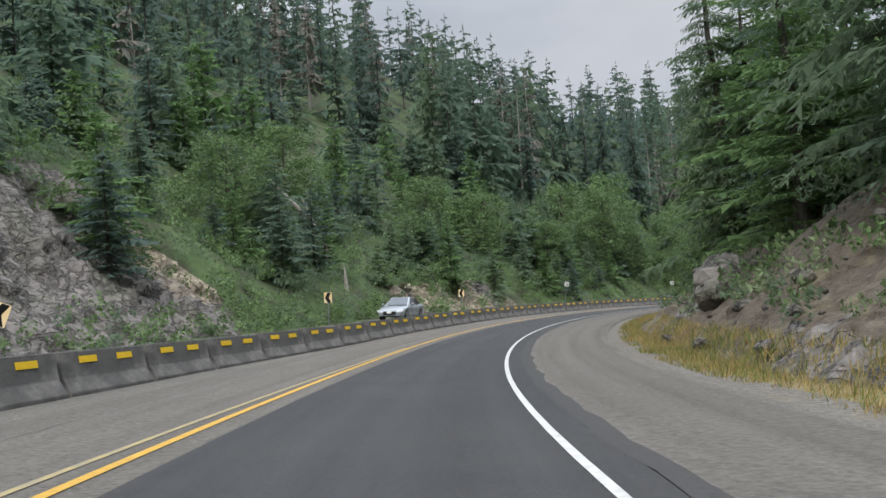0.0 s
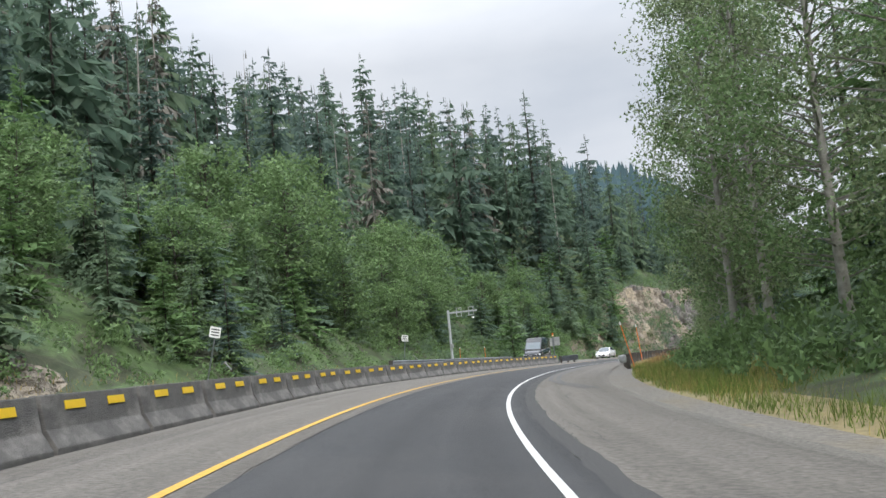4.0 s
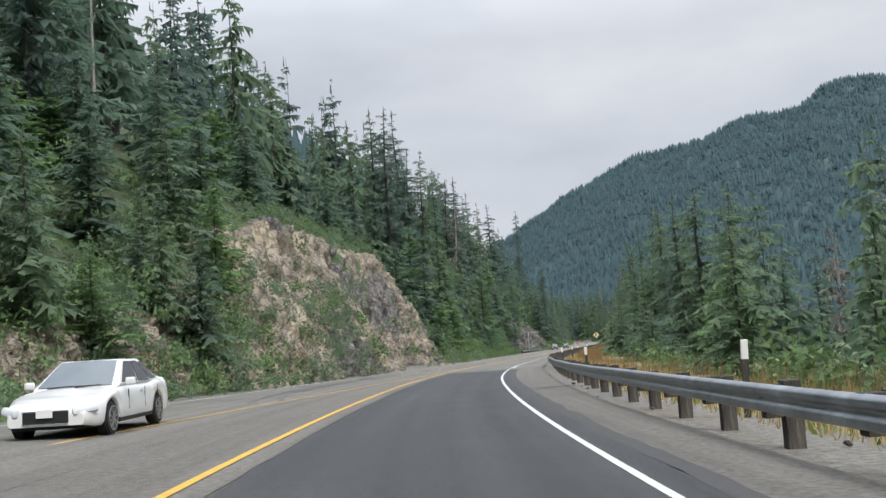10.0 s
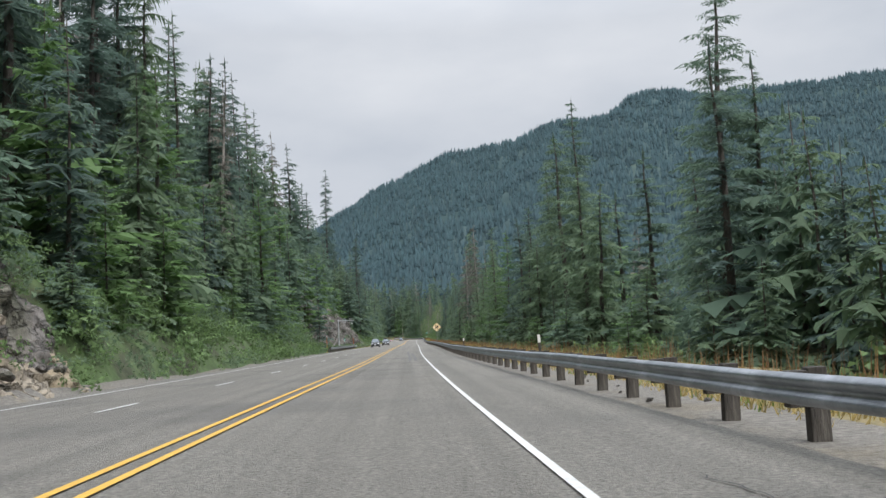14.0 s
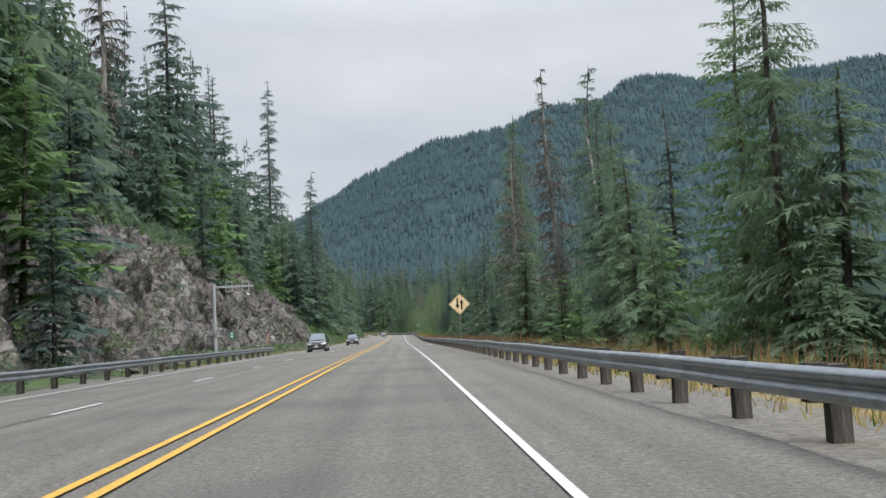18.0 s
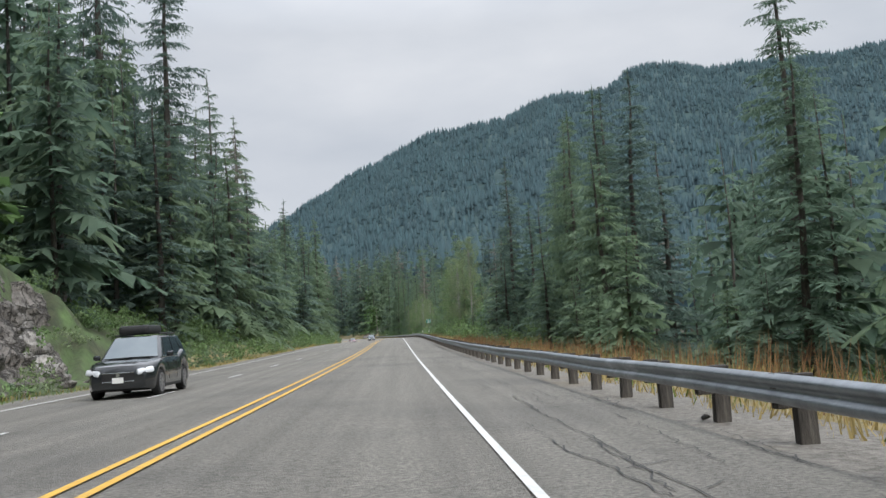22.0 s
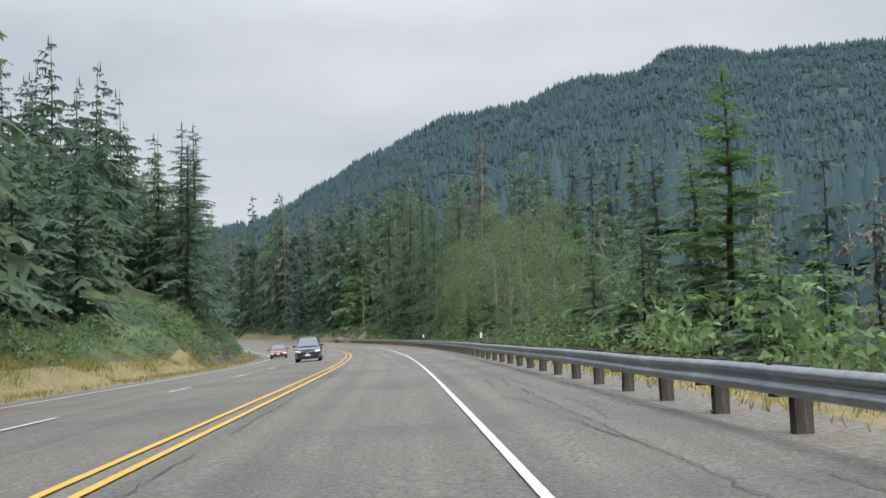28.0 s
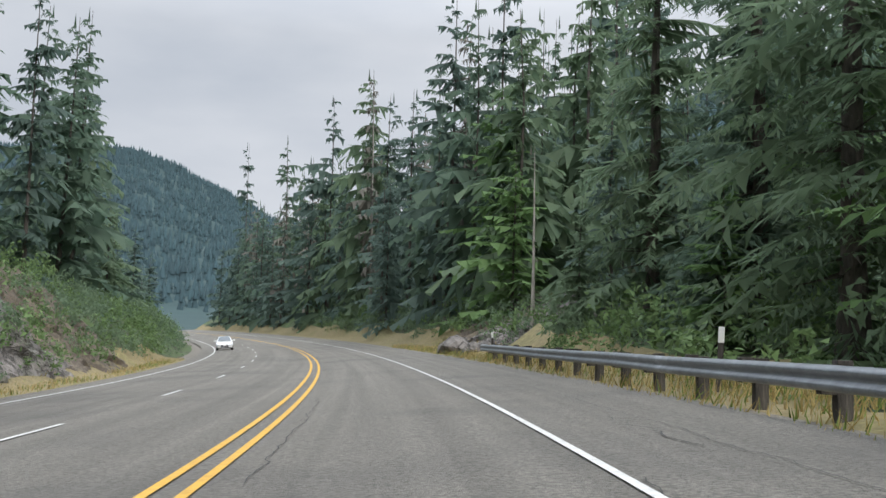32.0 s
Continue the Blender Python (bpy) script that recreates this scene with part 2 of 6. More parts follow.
M["steel"] = material("galvanised_steel", (0.33, 0.355, 0.38), 0.40, 0.9, dark=(0.20, 0.215, 0.23), scale=3, detail=10, bump=0.1, bump_scale=20, spots=(0.40, 0.42, 0.45), spot_scale=0.7)
M["post_wood"] = material("weathered_post_wood", (0.085, 0.074, 0.064), 0.9, dark=(0.03, 0.027, 0.024), scale=9, bump=0.5, bump_scale=25, stretch=(4, 4, 0.5), spots=(0.20, 0.18, 0.155), spot_scale=0.5, spot_at=0.62)
M["bark"] = material("conifer_bark", (0.125, 0.108, 0.094), 0.95, dark=(0.05, 0.044, 0.039), scale=5, bump=0.8, bump_scale=12, stretch=(2, 2, 0.4))
M["pale_bark"] = material("bleached_snag_wood", (0.40, 0.37, 0.33), 0.9, dark=(0.2, 0.185, 0.165), scale=4, bump=0.5, bump_scale=12, stretch=(2, 2, 0.4))
M["birch_bark"] = material("pale_alder_bark", (0.36, 0.35, 0.32), 0.9, dark=(0.17, 0.16, 0.14), scale=5, bump=0.4, bump_scale=12)
# fir_a and fir_c are blued for haze and sky reflected on the needles
M["fir_a"] = material("fir_needles", (0.159, 0.228, 0.160), 0.75, dark=(0.112, 0.170, 0.125), scale=0.5, island=0.15, through_leaf=0.55)
M["fir_b"] = material("hemlock_needles", (0.184, 0.255, 0.154), 0.75, dark=(0.130, 0.189, 0.121), scale=0.5, island=0.15, through_leaf=0.55)
M["fir_c"] = material("spruce_needles", (0.142, 0.202, 0.165), 0.75, dark=(0.101, 0.150, 0.131), scale=0.5, island=0.15, through_leaf=0.55)
M["fir_y"] = material("young_fir_needles", (0.158, 0.259, 0.102), 0.7, dark=(0.112, 0.192, 0.074), scale=0.6, island=0.13, through_leaf=0.4)
M["dead"] = material("dry_needles_and_lichen", (0.205, 0.195, 0.165), 0.9, dark=(0.115, 0.11, 0.095), scale=0.8, island=0.2, through_leaf=0.15)
M["leaf"] = material("alder_leaves", (0.185, 0.275, 0.118), 0.6, dark=(0.118, 0.190, 0.078), scale=0.45, island=0.4, through_leaf=0.36)
M["leaf_pale"] = material("pale_birch_leaves", (0.23, 0.29, 0.155), 0.5, dark=(0.14, 0.19, 0.09), scale=0.5, island=0.42, through_leaf=0.34)
M["shrub"] = material("shrub_leaves", (0.165, 0.248, 0.102), 0.65, dark=(0.100, 0.162, 0.063), scale=0.35, island=0.4, through_leaf=0.34)
# blue of the distance haze is mixed into these two base colours
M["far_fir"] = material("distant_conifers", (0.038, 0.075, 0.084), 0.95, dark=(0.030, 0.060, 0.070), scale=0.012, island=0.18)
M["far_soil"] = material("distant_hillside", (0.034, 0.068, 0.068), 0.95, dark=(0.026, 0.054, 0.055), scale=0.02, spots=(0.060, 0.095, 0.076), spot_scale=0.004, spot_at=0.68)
M["grass_dry"] = material("dry_golden_grass", (0.46, 0.35, 0.14), 0.8, dark=(0.30, 0.235, 0.10), scale=1.5, island=0.35, through_leaf=0.35)
M["grass_green"] = material("green_grass", (0.2, 0.26, 0.06), 0.8, dark=(0.1, 0.15, 0.04), scale=1.5, island=0.4, through_leaf=0.3)
M["grass_ground"] = material("dry_grass_ground", (0.29, 0.225, 0.11), 0.95, dark=(0.15, 0.13, 0.065), scale=4, bump=0.8, bump_scale=12, spots=(0.22, 0.19, 0.085), spot_scale=0.35, spot_at=0.55)
M["orange"] = material("orange_pole_paint", (0.75, 0.2, 0.03), 0.6, dark=(0.55, 0.14, 0.03), scale=6)
M["sign_grey"] = material("bare_aluminium_sign_back", (0.42, 0.43, 0.43), 0.5, 0.4, scale=3)
M["sign_yellow"] = material("faded_yellow_sign", (0.90, 0.76, 0.54), 0.5, dark=(0.86, 0.58, 0.22), scale=1.6)
M["sign_white"] = material("white_sign_sheet", (0.85, 0.85, 0.83), 0.5, dark=(0.75, 0.75, 0.73), scale=3)
M["sign_green"] = material("green_sign_sheet", (0.02, 0.30, 0.22), 0.5, dark=(0.02, 0.25, 0.18), scale=3)
M["black"] = material("black_sheet", (0.012, 0.012, 0.012), 0.5, scale=3)
M["tar"] = material("crack_shadow", (0.045, 0.044, 0.043), 0.85, dark=(0.03, 0.03, 0.03), scale=12)
M["skid"] = material("rubber_skid_mark", (0.082, 0.08, 0.077), 0.85, dark=(0.12, 0.117, 0.112), scale=1.5, detail=10)
M["old_yellow"] = material("worn_yellow_paint", (0.42, 0.33, 0.14), 0.8, dark=(0.24, 0.22, 0.17), scale=5)
M["tar_patch"] = material("dark_asphalt_patch", (0.075, 0.074, 0.073), 0.85, dark=(0.04, 0.04, 0.04), scale=22, detail=10, bump=0.6, bump_scale=50)
M["dark_rock"] = material("dark_mossy_rock", (0.225, 0.205, 0.185), 0.9, dark=(0.065, 0.06, 0.055), scale=2.2, detail=13, bump=1.0, bump_scale=7, spots=(0.33, 0.315, 0.29), spot_scale=0.28, spot_at=0.60, stretch=(1, 1, 0.6), joints=0.6, joint_scale=1.0)
M["stalk"] = material("dry_seed_stalks", (0.30, 0.175, 0.085), 0.85, dark=(0.19, 0.115, 0.06), scale=2, island=0.35, through_leaf=0.15)
M["mast_steel"] = material("pale_mast_steel", (0.50, 0.52, 0.53), 0.5, 0.3, dark=(0.40, 0.42, 0.43), scale=3, detail=9)

# the road's line by station: heading, grade, cross fall (degrees), and where its painted lines run
START = (52.61, -49.58, -1.77)
HEADING = ((-80, 79.76), (-40, 68.88), (0, 58.00), (20, 52.23), (40, 45.61), (60, 38.91), (80, 32.72), (100, 26.69), (120, 21.67), (140, 18.95), (160, 17.36), (180, 14.57), (200, 11.26), (220, 7.92), (240, 5.88), (265, 3.82), (290, 3.26), (330, 3.13), (380, 2.88), (430, 2.89), (490, 2.73), (550, 2.74), (610, 2.80), (660, 2.80), (690, 3.12), (720, 3.59), (745, 4.59), (770, 6.29), (795, 8.77), (818.4, 11.08), (858.4, 15.09), (908.4, 20.10), (958.4, 25.11), (1018.4, 27.62), (1200, 27.62))
GRADE = ((-80, -0.44), (0, -0.44), (40, 0.93), (80, 0.16), (120, -0.49), (160, -0.63), (200, -0.68), (240, -0.66), (290, -0.56), (380, -0.40), (490, -0.54), (610, 0.09), (690, -0.37), (745, -0.63), (795, -0.46), (818.4, -0.49), (878.4, 0.00), (1200, 0.00))
BANK = ((-80, 1.94), (0, 1.94), (40, 2.61), (80, 3.27), (120, 3.05), (160, 2.01), (200, 0.97), (240, 0.11), (290, -0.07), (380, 0.22), (490, 0.57), (610, 0.55), (690, -0.75), (745, -2.19), (795, -3.57), (818.4, -4.14), (1200, -4.14))
DASH = 248.0
WHITE = ((-80, 1.25), (6, 1.23), (23, 1.12), (40, 1.0), (81, 1.1), (107, 1.04), (125, 0.82), (143, 1.17), (162, 1.57), (181, 1.92), (202, 2.04), (224, 1.73), (247, 1.45), (325, 1.04), (383, 1.13), (414, 1.21), (477, 1.14), (509, 0.99), (542, 0.95), (574, 0.95), (638, 0.98), (733, 1.13), (764, 1.38), (795, 1.82), (825, 1.89), (860, 1.75), (1200, 1.5))
YELLOW = ((-80, -2.8), (8, -2.83), (24, -2.62), (41, -2.58), (82, -2.37), (108, -2.59), (126, -2.91), (145, -2.82), (163, -2.59), (183, -2.29), (204, -2.16), (225, -2.42), (248, -2.64), (326, -2.28), (384, -2.32), (415, -2.4), (478, -2.46), (511, -2.7), (543, -2.67), (575, -2.58), (639, -2.71), (734, -2.47), (766, -2.27), (796, -1.87), (826, -1.68), (860, -1.9), (1200, -2.2))

# ---- what stands where: station, offset, size ----
LEAFY_NEAR = ((133, 12, 0, 9, 1.1), (138, 10, 0, 7, 1.2), (145, 10.5, 1, 6.5, 1.3), (150, 11.5, 1, 6, 1.4), (156, 10.2, 1, 6.5, 1.3), (160, 12, 1, 7, 1.3), (166, 10.8, 1, 6, 1.4), (103, 9.2, 0, 18, 0.9), (109, 10.4, 1, 18, 0.9))
LEAFY_SLOPE = ((172, -22, 2, 9, 1.3), (180, -25, 2, 10, 1.3), (188, -21, 2, 8, 1.3), (140, -19, 2, 8, 1.3), (150, -18, 2, 6, 1.4), (160, -18.5, 2, 7, 1.4), (118, -21, 2, 7, 1.4), (108, -24, 2, 8, 1.4), (86, -20, 2, 5, 1.5), (198, -19, 2, 7, 1.4), (206, -22, 2, 8, 1.3))
LEAFY_BEND = ((776, 10.2, 0, 13, 0.9), (783, 10.8, 1, 11, 1), (796, 10.4, 0, 12, 0.9), (802, 11.2, 1, 12, 1), (813, 10.4, 0, 11, 0.9), (764, 10.6, 0, 11, 0.9), (757, 11.2, 1, 9, 1), (676, 10.4, 0, 15, 0.9), (653, 9.8, 0, 13, 1), (659, 10, 1, 12, 1.1))
LEAFY_TREES = ((66, 10.5, 0, 14, 1), (74, 9.8, 1, 14, 1), (83, 9.6, 0, 16, 1), (91, 10.2, 1, 15, 1.1), (99, 9.8, 0, 17, 1), (107, 10.5, 1, 16, 1), (126, 10.5, 0, 16, 1), (131, 11.5, 0, 14, 0.9), (140, 10.5, 1, 8, 1.1), (150, 10.0, 1, 6, 1.1),
               (128, -24, 2, 11, 1.2), (136, -22, 2, 12, 1.2), (146, -26, 2, 13, 1.2), (155, -21, 2, 10, 1.2), (165, -23, 2, 11, 1.2), (96, -24, 2, 8, 1.2), (60, -22, 2, 7, 1.3), (76, -27, 2, 8, 1.3),
               (636, 10.5, 0, 15, 0.8), (660, 10, 1, 7, 1.2), (684, 10.5, 1, 11, 1), (752, 10, 0, 10, 0.9), (771, 10.5, 0, 11, 0.8), (790, 9.6, 1, 8, 1.0), (742, 9.6, 1, 6, 1.1), (808, 10.5, 0, 9, 0.9))
SNOW_POLES = ((120.6, 5.2, 2.7, 0, -12), (142.5, 4.4, 2.9, 0, -4), (152.0, -12.9, 1.7, 0, 2), (160.0, -12.6, 1.8, 0, 0), (405.0, -12.2, 2.4, 0, 1), (467.0, -12.2, 2.3, 0, -2))
MARKERS = ((189, 5.0), (211.6, 5.2), (234, 5.0), (262, 5.5), (352, 5.0), (662, 5.2), (700, 5.3), (747, 5.0), (788, 5.2), (836, 6.2), (868, 7.0), (300, 5.0), (850, -12.0))
MASTS = ((150.5, -13.2, 5.1, 2.7, "grey steel mast with a sensor arm beside the far guardrail"), (451, -14.0, 5.8, 3.0, "tall grey steel mast with a bracketed sensor arm"))
TWO_WAY = (455.7, 5.05, 0.0)
ELEVATION = (664.0, 5.3, 0.2)
BEACON_SIGN = (161.6, -5.9, 0.0)
NOSE = (164.8, -5.15, 0.0, -9.0)
CHEVRONS = ((53, -12.0, 1.6, 2), (77, -11.8, 1.6, 4), (24, -12.4, 1.5, 22))
SMALL_SIGNS = ((140, -14.3, 2.5, 7), (107, -14.0, 2.4, 14))
CARS = (("white_sedan", "clean white sedan driving on the far lanes", "white", (4.8, 1.84), "sedan", 194.0, -6.9, 0, {}),
        ("black_van", "tall black delivery van behind the concrete barrier", "black", (5.9, 2.0), "van", 171.0, -9.8, 0, {"panel_van": True}),
        ("grey_suv", "dark grey compact suv on the far lane", "grey", (4.5, 1.82), "suv", 468.5, -7.7, 0, {}),
        ("black_suv", "black suv with a roof box on the far lane", "black", (4.8, 1.9), "suv", 531.5, -7.6, 0, {"rack": True, "box_on_roof": True}),
        ("blue_suv", "dark blue suv on the far lane", "blue", (4.6, 1.82), "suv", 766.0, -5.2, 0, {"rack": True}),
        ("red_sedan", "dark red sedan on the outer lane of the bend", "red", (4.6, 1.8), "sedan", 801.0, -8.9, 0, {}),
        ("white_hatchback", "small white hatchback on the outer lane beyond the bend", "white", (4.2, 1.76), "sedan", 925.0, -8.9, 0, {}),
        ("silver_sedan", "silver sedan passing behind the concrete barrier", "silver", (4.6, 1.8), "sedan", 60.0, -10.0, 0, {}))

# ---- the plan: an alignment in stations along the road, s ahead and u to the right ----
def spline(table, s):
    """Cubic curve through rows of (station, value), at the stations s."""
    k, v = (np.array(c, float) for c in zip(*table))
    g = np.gradient(v, k)
    s = np.clip(np.asarray(s, float), k[0], k[-1])
    i = np.clip(np.searchsorted(k, s) - 1, 0, len(k) - 2)
    h = k[i + 1] - k[i]
    q = (s - k[i]) / h
    return (2 * q**3 - 3 * q**2 + 1) * v[i] + (q**3 - 2 * q**2 + q) * h * g[i] + (3 * q**2 - 2 * q**3) * v[i + 1] + (q**3 - q**2) * h * g[i + 1]


def steps(table, s):
    k, v = zip(*table)
    return np.interp(s, k, v)


ST = np.arange(-80.0, 1200.5, 0.5)
_hd = np.radians(spline(HEADING, ST))
_gr = np.radians(spline(GRADE, ST))
_x = np.concatenate([[0], np.cumsum(-np.sin((_hd[1:] + _hd[:-1]) / 2) * 0.5)])
_y = np.concatenate([[0], np.cumsum(np.cos((_hd[1:] + _hd[:-1]) / 2) * 0.5)])
_z = np.concatenate([[0], np.cumsum(np.tan((_gr[1:] + _gr[:-1]) / 2) * 0.5)])
_zero = 160
_x, _y, _z = _x - _x[_zero] + START[0], _y - _y[_zero] + START[1], _z - _z[_zero] + START[2]
LEFT_FALL = ((-80, 2.2), (60, 3.0), (130, 2.6), (200, 0.6), (260, -0.7), (640, -0.8), (740, -2.3), (820, -4.1), (1200, -4.1))

FAR_RISE = ((-80, 0.0), (10, 0.15), (60, 0.26), (110, 0.34), (165, 0.34), (190, 0.1), (215, 0.0), (1200, 0.0))   # the far roadway lies higher behind the barrier


def road_z(s, u):
    """Road level above the centre line's level: one slope to the right of the yellow lines, another to the left."""
    b = np.tan(np.radians(spline(BANK, s)))
    lf = np.tan(np.radians(steps(LEFT_FALL, s)))
    far = steps(FAR_RISE, s) * np.clip((-6.5 - u) / 2.5, 0, 1)
    return np.where(u > -2.5, -b * u, b * 2.5 - lf * (u + 2.5) + far)


def place(s, u, h=0.0, on_road=True):
    """World places for stations, offsets and heights over the road's surface."""
    s, u, h = np.broadcast_arrays(np.asarray(s, float), np.asarray(u, float), np.asarray(h, float))
    hd = np.interp(s, ST, _hd)
    x, y, z = (np.interp(s, ST, c) for c in (_x, _y, _z))
    lift = road_z(s, np.clip(u, -14, 8)) if on_road else 0
    return np.stack([x + u * np.cos(hd), y + u * np.sin(hd), z + lift + h], -1)


def turned(s):
    """The road's heading at a station, degrees."""
    return math.degrees(float(np.interp(s, ST, _hd)))


def mesh_object(name, verts, faces, mats, index=None, smooth=False):
    """A mesh object out of arrays: faces all triangles or all quads."""
    verts, faces = np.asarray(verts, np.float32), np.asarray(faces, np.int32)
    me = bpy.data.meshes.new(name)
    k = faces.shape[1]
    me.vertices.add(len(verts))
    me.vertices.foreach_set("co", verts.ravel())
    me.loops.add(faces.size)
    me.loops.foreach_set("vertex_index", faces.ravel())
    me.polygons.add(len(faces))
    me.polygons.foreach_set("loop_start", np.arange(0, faces.size, k, dtype=np.int32))
    for m in mats if isinstance(mats, (list, tuple)) else [mats]:
        me.materials.append(m)
    if index is not None:
        me.polygons.foreach_set("material_index", np.asarray(index, np.int32))
    if smooth:
        me.polygons.foreach_set("use_smooth", np.ones(len(faces), bool))
    me.update(calc_edges=True)
    me.validate()
    return new(name, me)


def grid_faces(a, b):
    i = np.arange((a - 1) * (b - 1))
    r, c = i // (b - 1), i % (b - 1)
    p = r * b + c
    return np.stack([p, p + 1, p + b + 1, p + b], 1)


def strip(name, s, lefts, rights, mat, h=0.0, cols=2, ragged=0.0):
    """A band of the road's surface between two offsets."""
    s = np.asarray(s, float)
    l, r = np.broadcast_to(lefts, s.shape), np.broadcast_to(rights, s.shape)
    if ragged:
        r = r + np.array([ragged * (noise.noise((v * 0.9, 3, 0)) + 0.6 * noise.noise((v * 3.1, 7, 0))) for v in s])
    f = np.linspace(0, 1, cols)
    u = l[:, None] * (1 - f) + r[:, None] * f
    p = place(s[:, None], u, h)
    ob = mesh_object(name, p.reshape(-1, 3), grid_faces(len(s), cols)[:, ::-1], mat)
    me = ob.data
    plan = np.stack([u, np.repeat(s[:, None], cols, 1)], -1).reshape(-1, 2)
    ids = np.zeros(len(me.loops), np.int32)
    me.loops.foreach_get("vertex_index", ids)
    me.uv_layers.new(name="plan").data.foreach_set("uv", plan[ids].astype(np.float32).ravel())
    return ob


def white_at(s):
    return spline(WHITE, s)


def yellow_at(s):
    return spline(YELLOW, s)


LEFT_EDGE = ((-80, -13.0), (20, -12.2), (60, -11.2), (150, -11.6), (200, -11.2), (240, -11.1), (300, -10.6), (1200, -10.7))   # edge of the left pavement
RAIL_AT = ((100, 5.4), (119, 4.7), (127, 4.0), (145, 3.45), (163, 3.5), (182, 3.7), (205, 4.25), (227, 4.25), (248, 3.95), (327, 3.35), (417, 3.8), (480, 3.95), (544, 3.6), (642, 3.65), (737, 4.0), (768, 4.35), (831, 5.1), (870, 5.5))

# ---- roadway ----
s_all = np.arange(-80, 1180.1, 2.0)
tagged(strip("road", s_all, steps(LEFT_EDGE, s_all) - 0.6, np.minimum(steps(((-80, 4.4), (100, 4.2), (132, 3.5), (250, 3.8), (330, 3.1), (417, 3.5), (642, 3.4), (768, 4.1), (831, 4.9), (1200, 4.9)), s_all), 9), M["old_asphalt"], 0.0, 8, 0.15), "worn grey two-way mountain highway with cracked asphalt", "road", kind="structure")
s_new = np.arange(-80, 235.1, 1.0)
tagged(strip("road_new_lane", s_new, yellow_at(s_new) + 0.45, white_at(s_new) + 0.42, M["new_asphalt"], 0.012, 4, 0.05), "fresh dark asphalt lane beside worn pavement", "road", kind="structure")
s_sh = np.arange(-80, 240.1, 1.0)
tagged(strip("shoulder", s_sh, white_at(s_sh) + 0.62, steps(((-80, 4.3), (80, 3.9), (110, 4.3), (150, 3.2), (205, 3.9), (240, 3.8)), s_sh), M["shoulder"], 0.006, 4, 0.1), "dusty worn shoulder with gravel", "road", kind="structure")
tagged(strip("median_strip", np.arange(-80, 246, 1.0), steps(((-80, -7.5), (14, -6.7), (24, -6.35), (36, -5.55), (60, -5.05), (88, -5.3), (100, -5.65), (142, -5.5), (172, -6.6), (182, -6.2), (210, -5.2), (246, -3.6)), np.arange(-80, 246, 1.0)), yellow_at(np.arange(-80, 246, 1.0)) + 0.42, M["shoulder"], 0.008, 4, 0.06), "pale worn strip beside the yellow line", "road", kind="structure")

# ---- painted lines ----
road_ob = bpy.data.objects["road"]


def painted(name, s, u, width, mat, h, label=""):
    ob = strip(name, s, np.asarray(u) - width / 2, np.asarray(u) + width / 2, mat, h)
    ob.parent = road_ob
    if label:
        ob["label"] = label
    return ob


painted("edge_line", s_all, white_at(s_all), 0.092, M["white_paint"], 0.018, "white edge line")
s_2 = np.arange(238, 249, 1.0)
painted("edge_line", s_2, white_at(s_2) + 0.16, 0.08, M["white_paint"], 0.018, "short doubled edge line")
s_y = np.arange(-80, 240.1, 1.0)
painted("yellow_line", s_y, yellow_at(s_y), 0.12, M["yellow_paint"], 0.018, "single yellow line")
s_d = np.arange(240, 1180.1, 2.0)
painted("yellow_line", s_d, yellow_at(s_d), 0.11, M["yellow_paint"], 0.018, "double yellow line")
painted("yellow_line", s_d, yellow_at(s_d) - 0.36, 0.11, M["yellow_paint"], 0.018, "double yellow line")
s_o = np.arange(150, 240.1, 1.0)
painted("yellow_line", s_o, steps(((150, -7.6), (189, -6.5), (206, -4.9), (226, -3.55), (240, -3.02)), s_o) , 0.11, M["yellow_paint"], 0.018, "yellow line of the far lanes")
painted("edge_line", s_all, steps(LEFT_EDGE, s_all) + 0.75, 0.13, M["white_paint"], 0.018, "far white edge line")
for k in range(70):
    a = DASH + 12.19 * k
    sd = np.linspace(a, a + 3.05, 3)
    painted("lane_dash", sd, yellow_at(sd) - 3.95, 0.11, M["white_paint"], 0.018)

painted("yellow_line", np.arange(-80, 34, 1.0), yellow_at(np.arange(-80, 34, 1.0)) - np.interp(np.arange(-80, 34, 1.0), (0, 34), (0.42, 0.12)), 0.09, M["old_yellow"], 0.017, "worn older yellow line")


# ---- cracks, skid marks and patches in the pavement ----
rc = random.Random(21)


def trail(points, width, wobble, seed, step=0.2):
    """Quads of a thin ribbon that wanders through plan points."""
    pts = np.array(points, float)
    leg = np.concatenate([[0], np.cumsum(np.hypot(*np.diff(pts, axis=0).T))])
    n_ = max(3, int(leg[-1] / step))
    q = np.linspace(0, leg[-1], n_)
    s_, u_ = np.interp(q, leg, pts[:, 0]), np.interp(q, leg, pts[:, 1])
    if wobble:
        u_ = u_ + np.array([wobble * (noise.noise((v * 0.5, seed, 0)) + 0.7 * noise.noise((v * 2.3, seed, 4)) + 0.35 * noise.noise((v * 7.0, seed, 8))) for v in q])
        s_ = s_ + np.array([wobble * noise.noise((v * 1.7, seed, 12)) for v in q])
    ds, du = np.gradient(s_), np.gradient(u_)
    ln = np.hypot(ds, du) + 1e-9
    w = width / 2 * (np.array([0.65 + 0.7 * abs(noise.noise((v * 3, seed, 20))) for v in q]) if wobble else 1.0) * np.minimum(1, np.minimum(np.arange(n_), np.arange(n_)[::-1]) / 2 + 0.15)
    return s_ + du / ln * w, u_ - ds / ln * w, s_ - du / ln * w, u_ + ds / ln * w


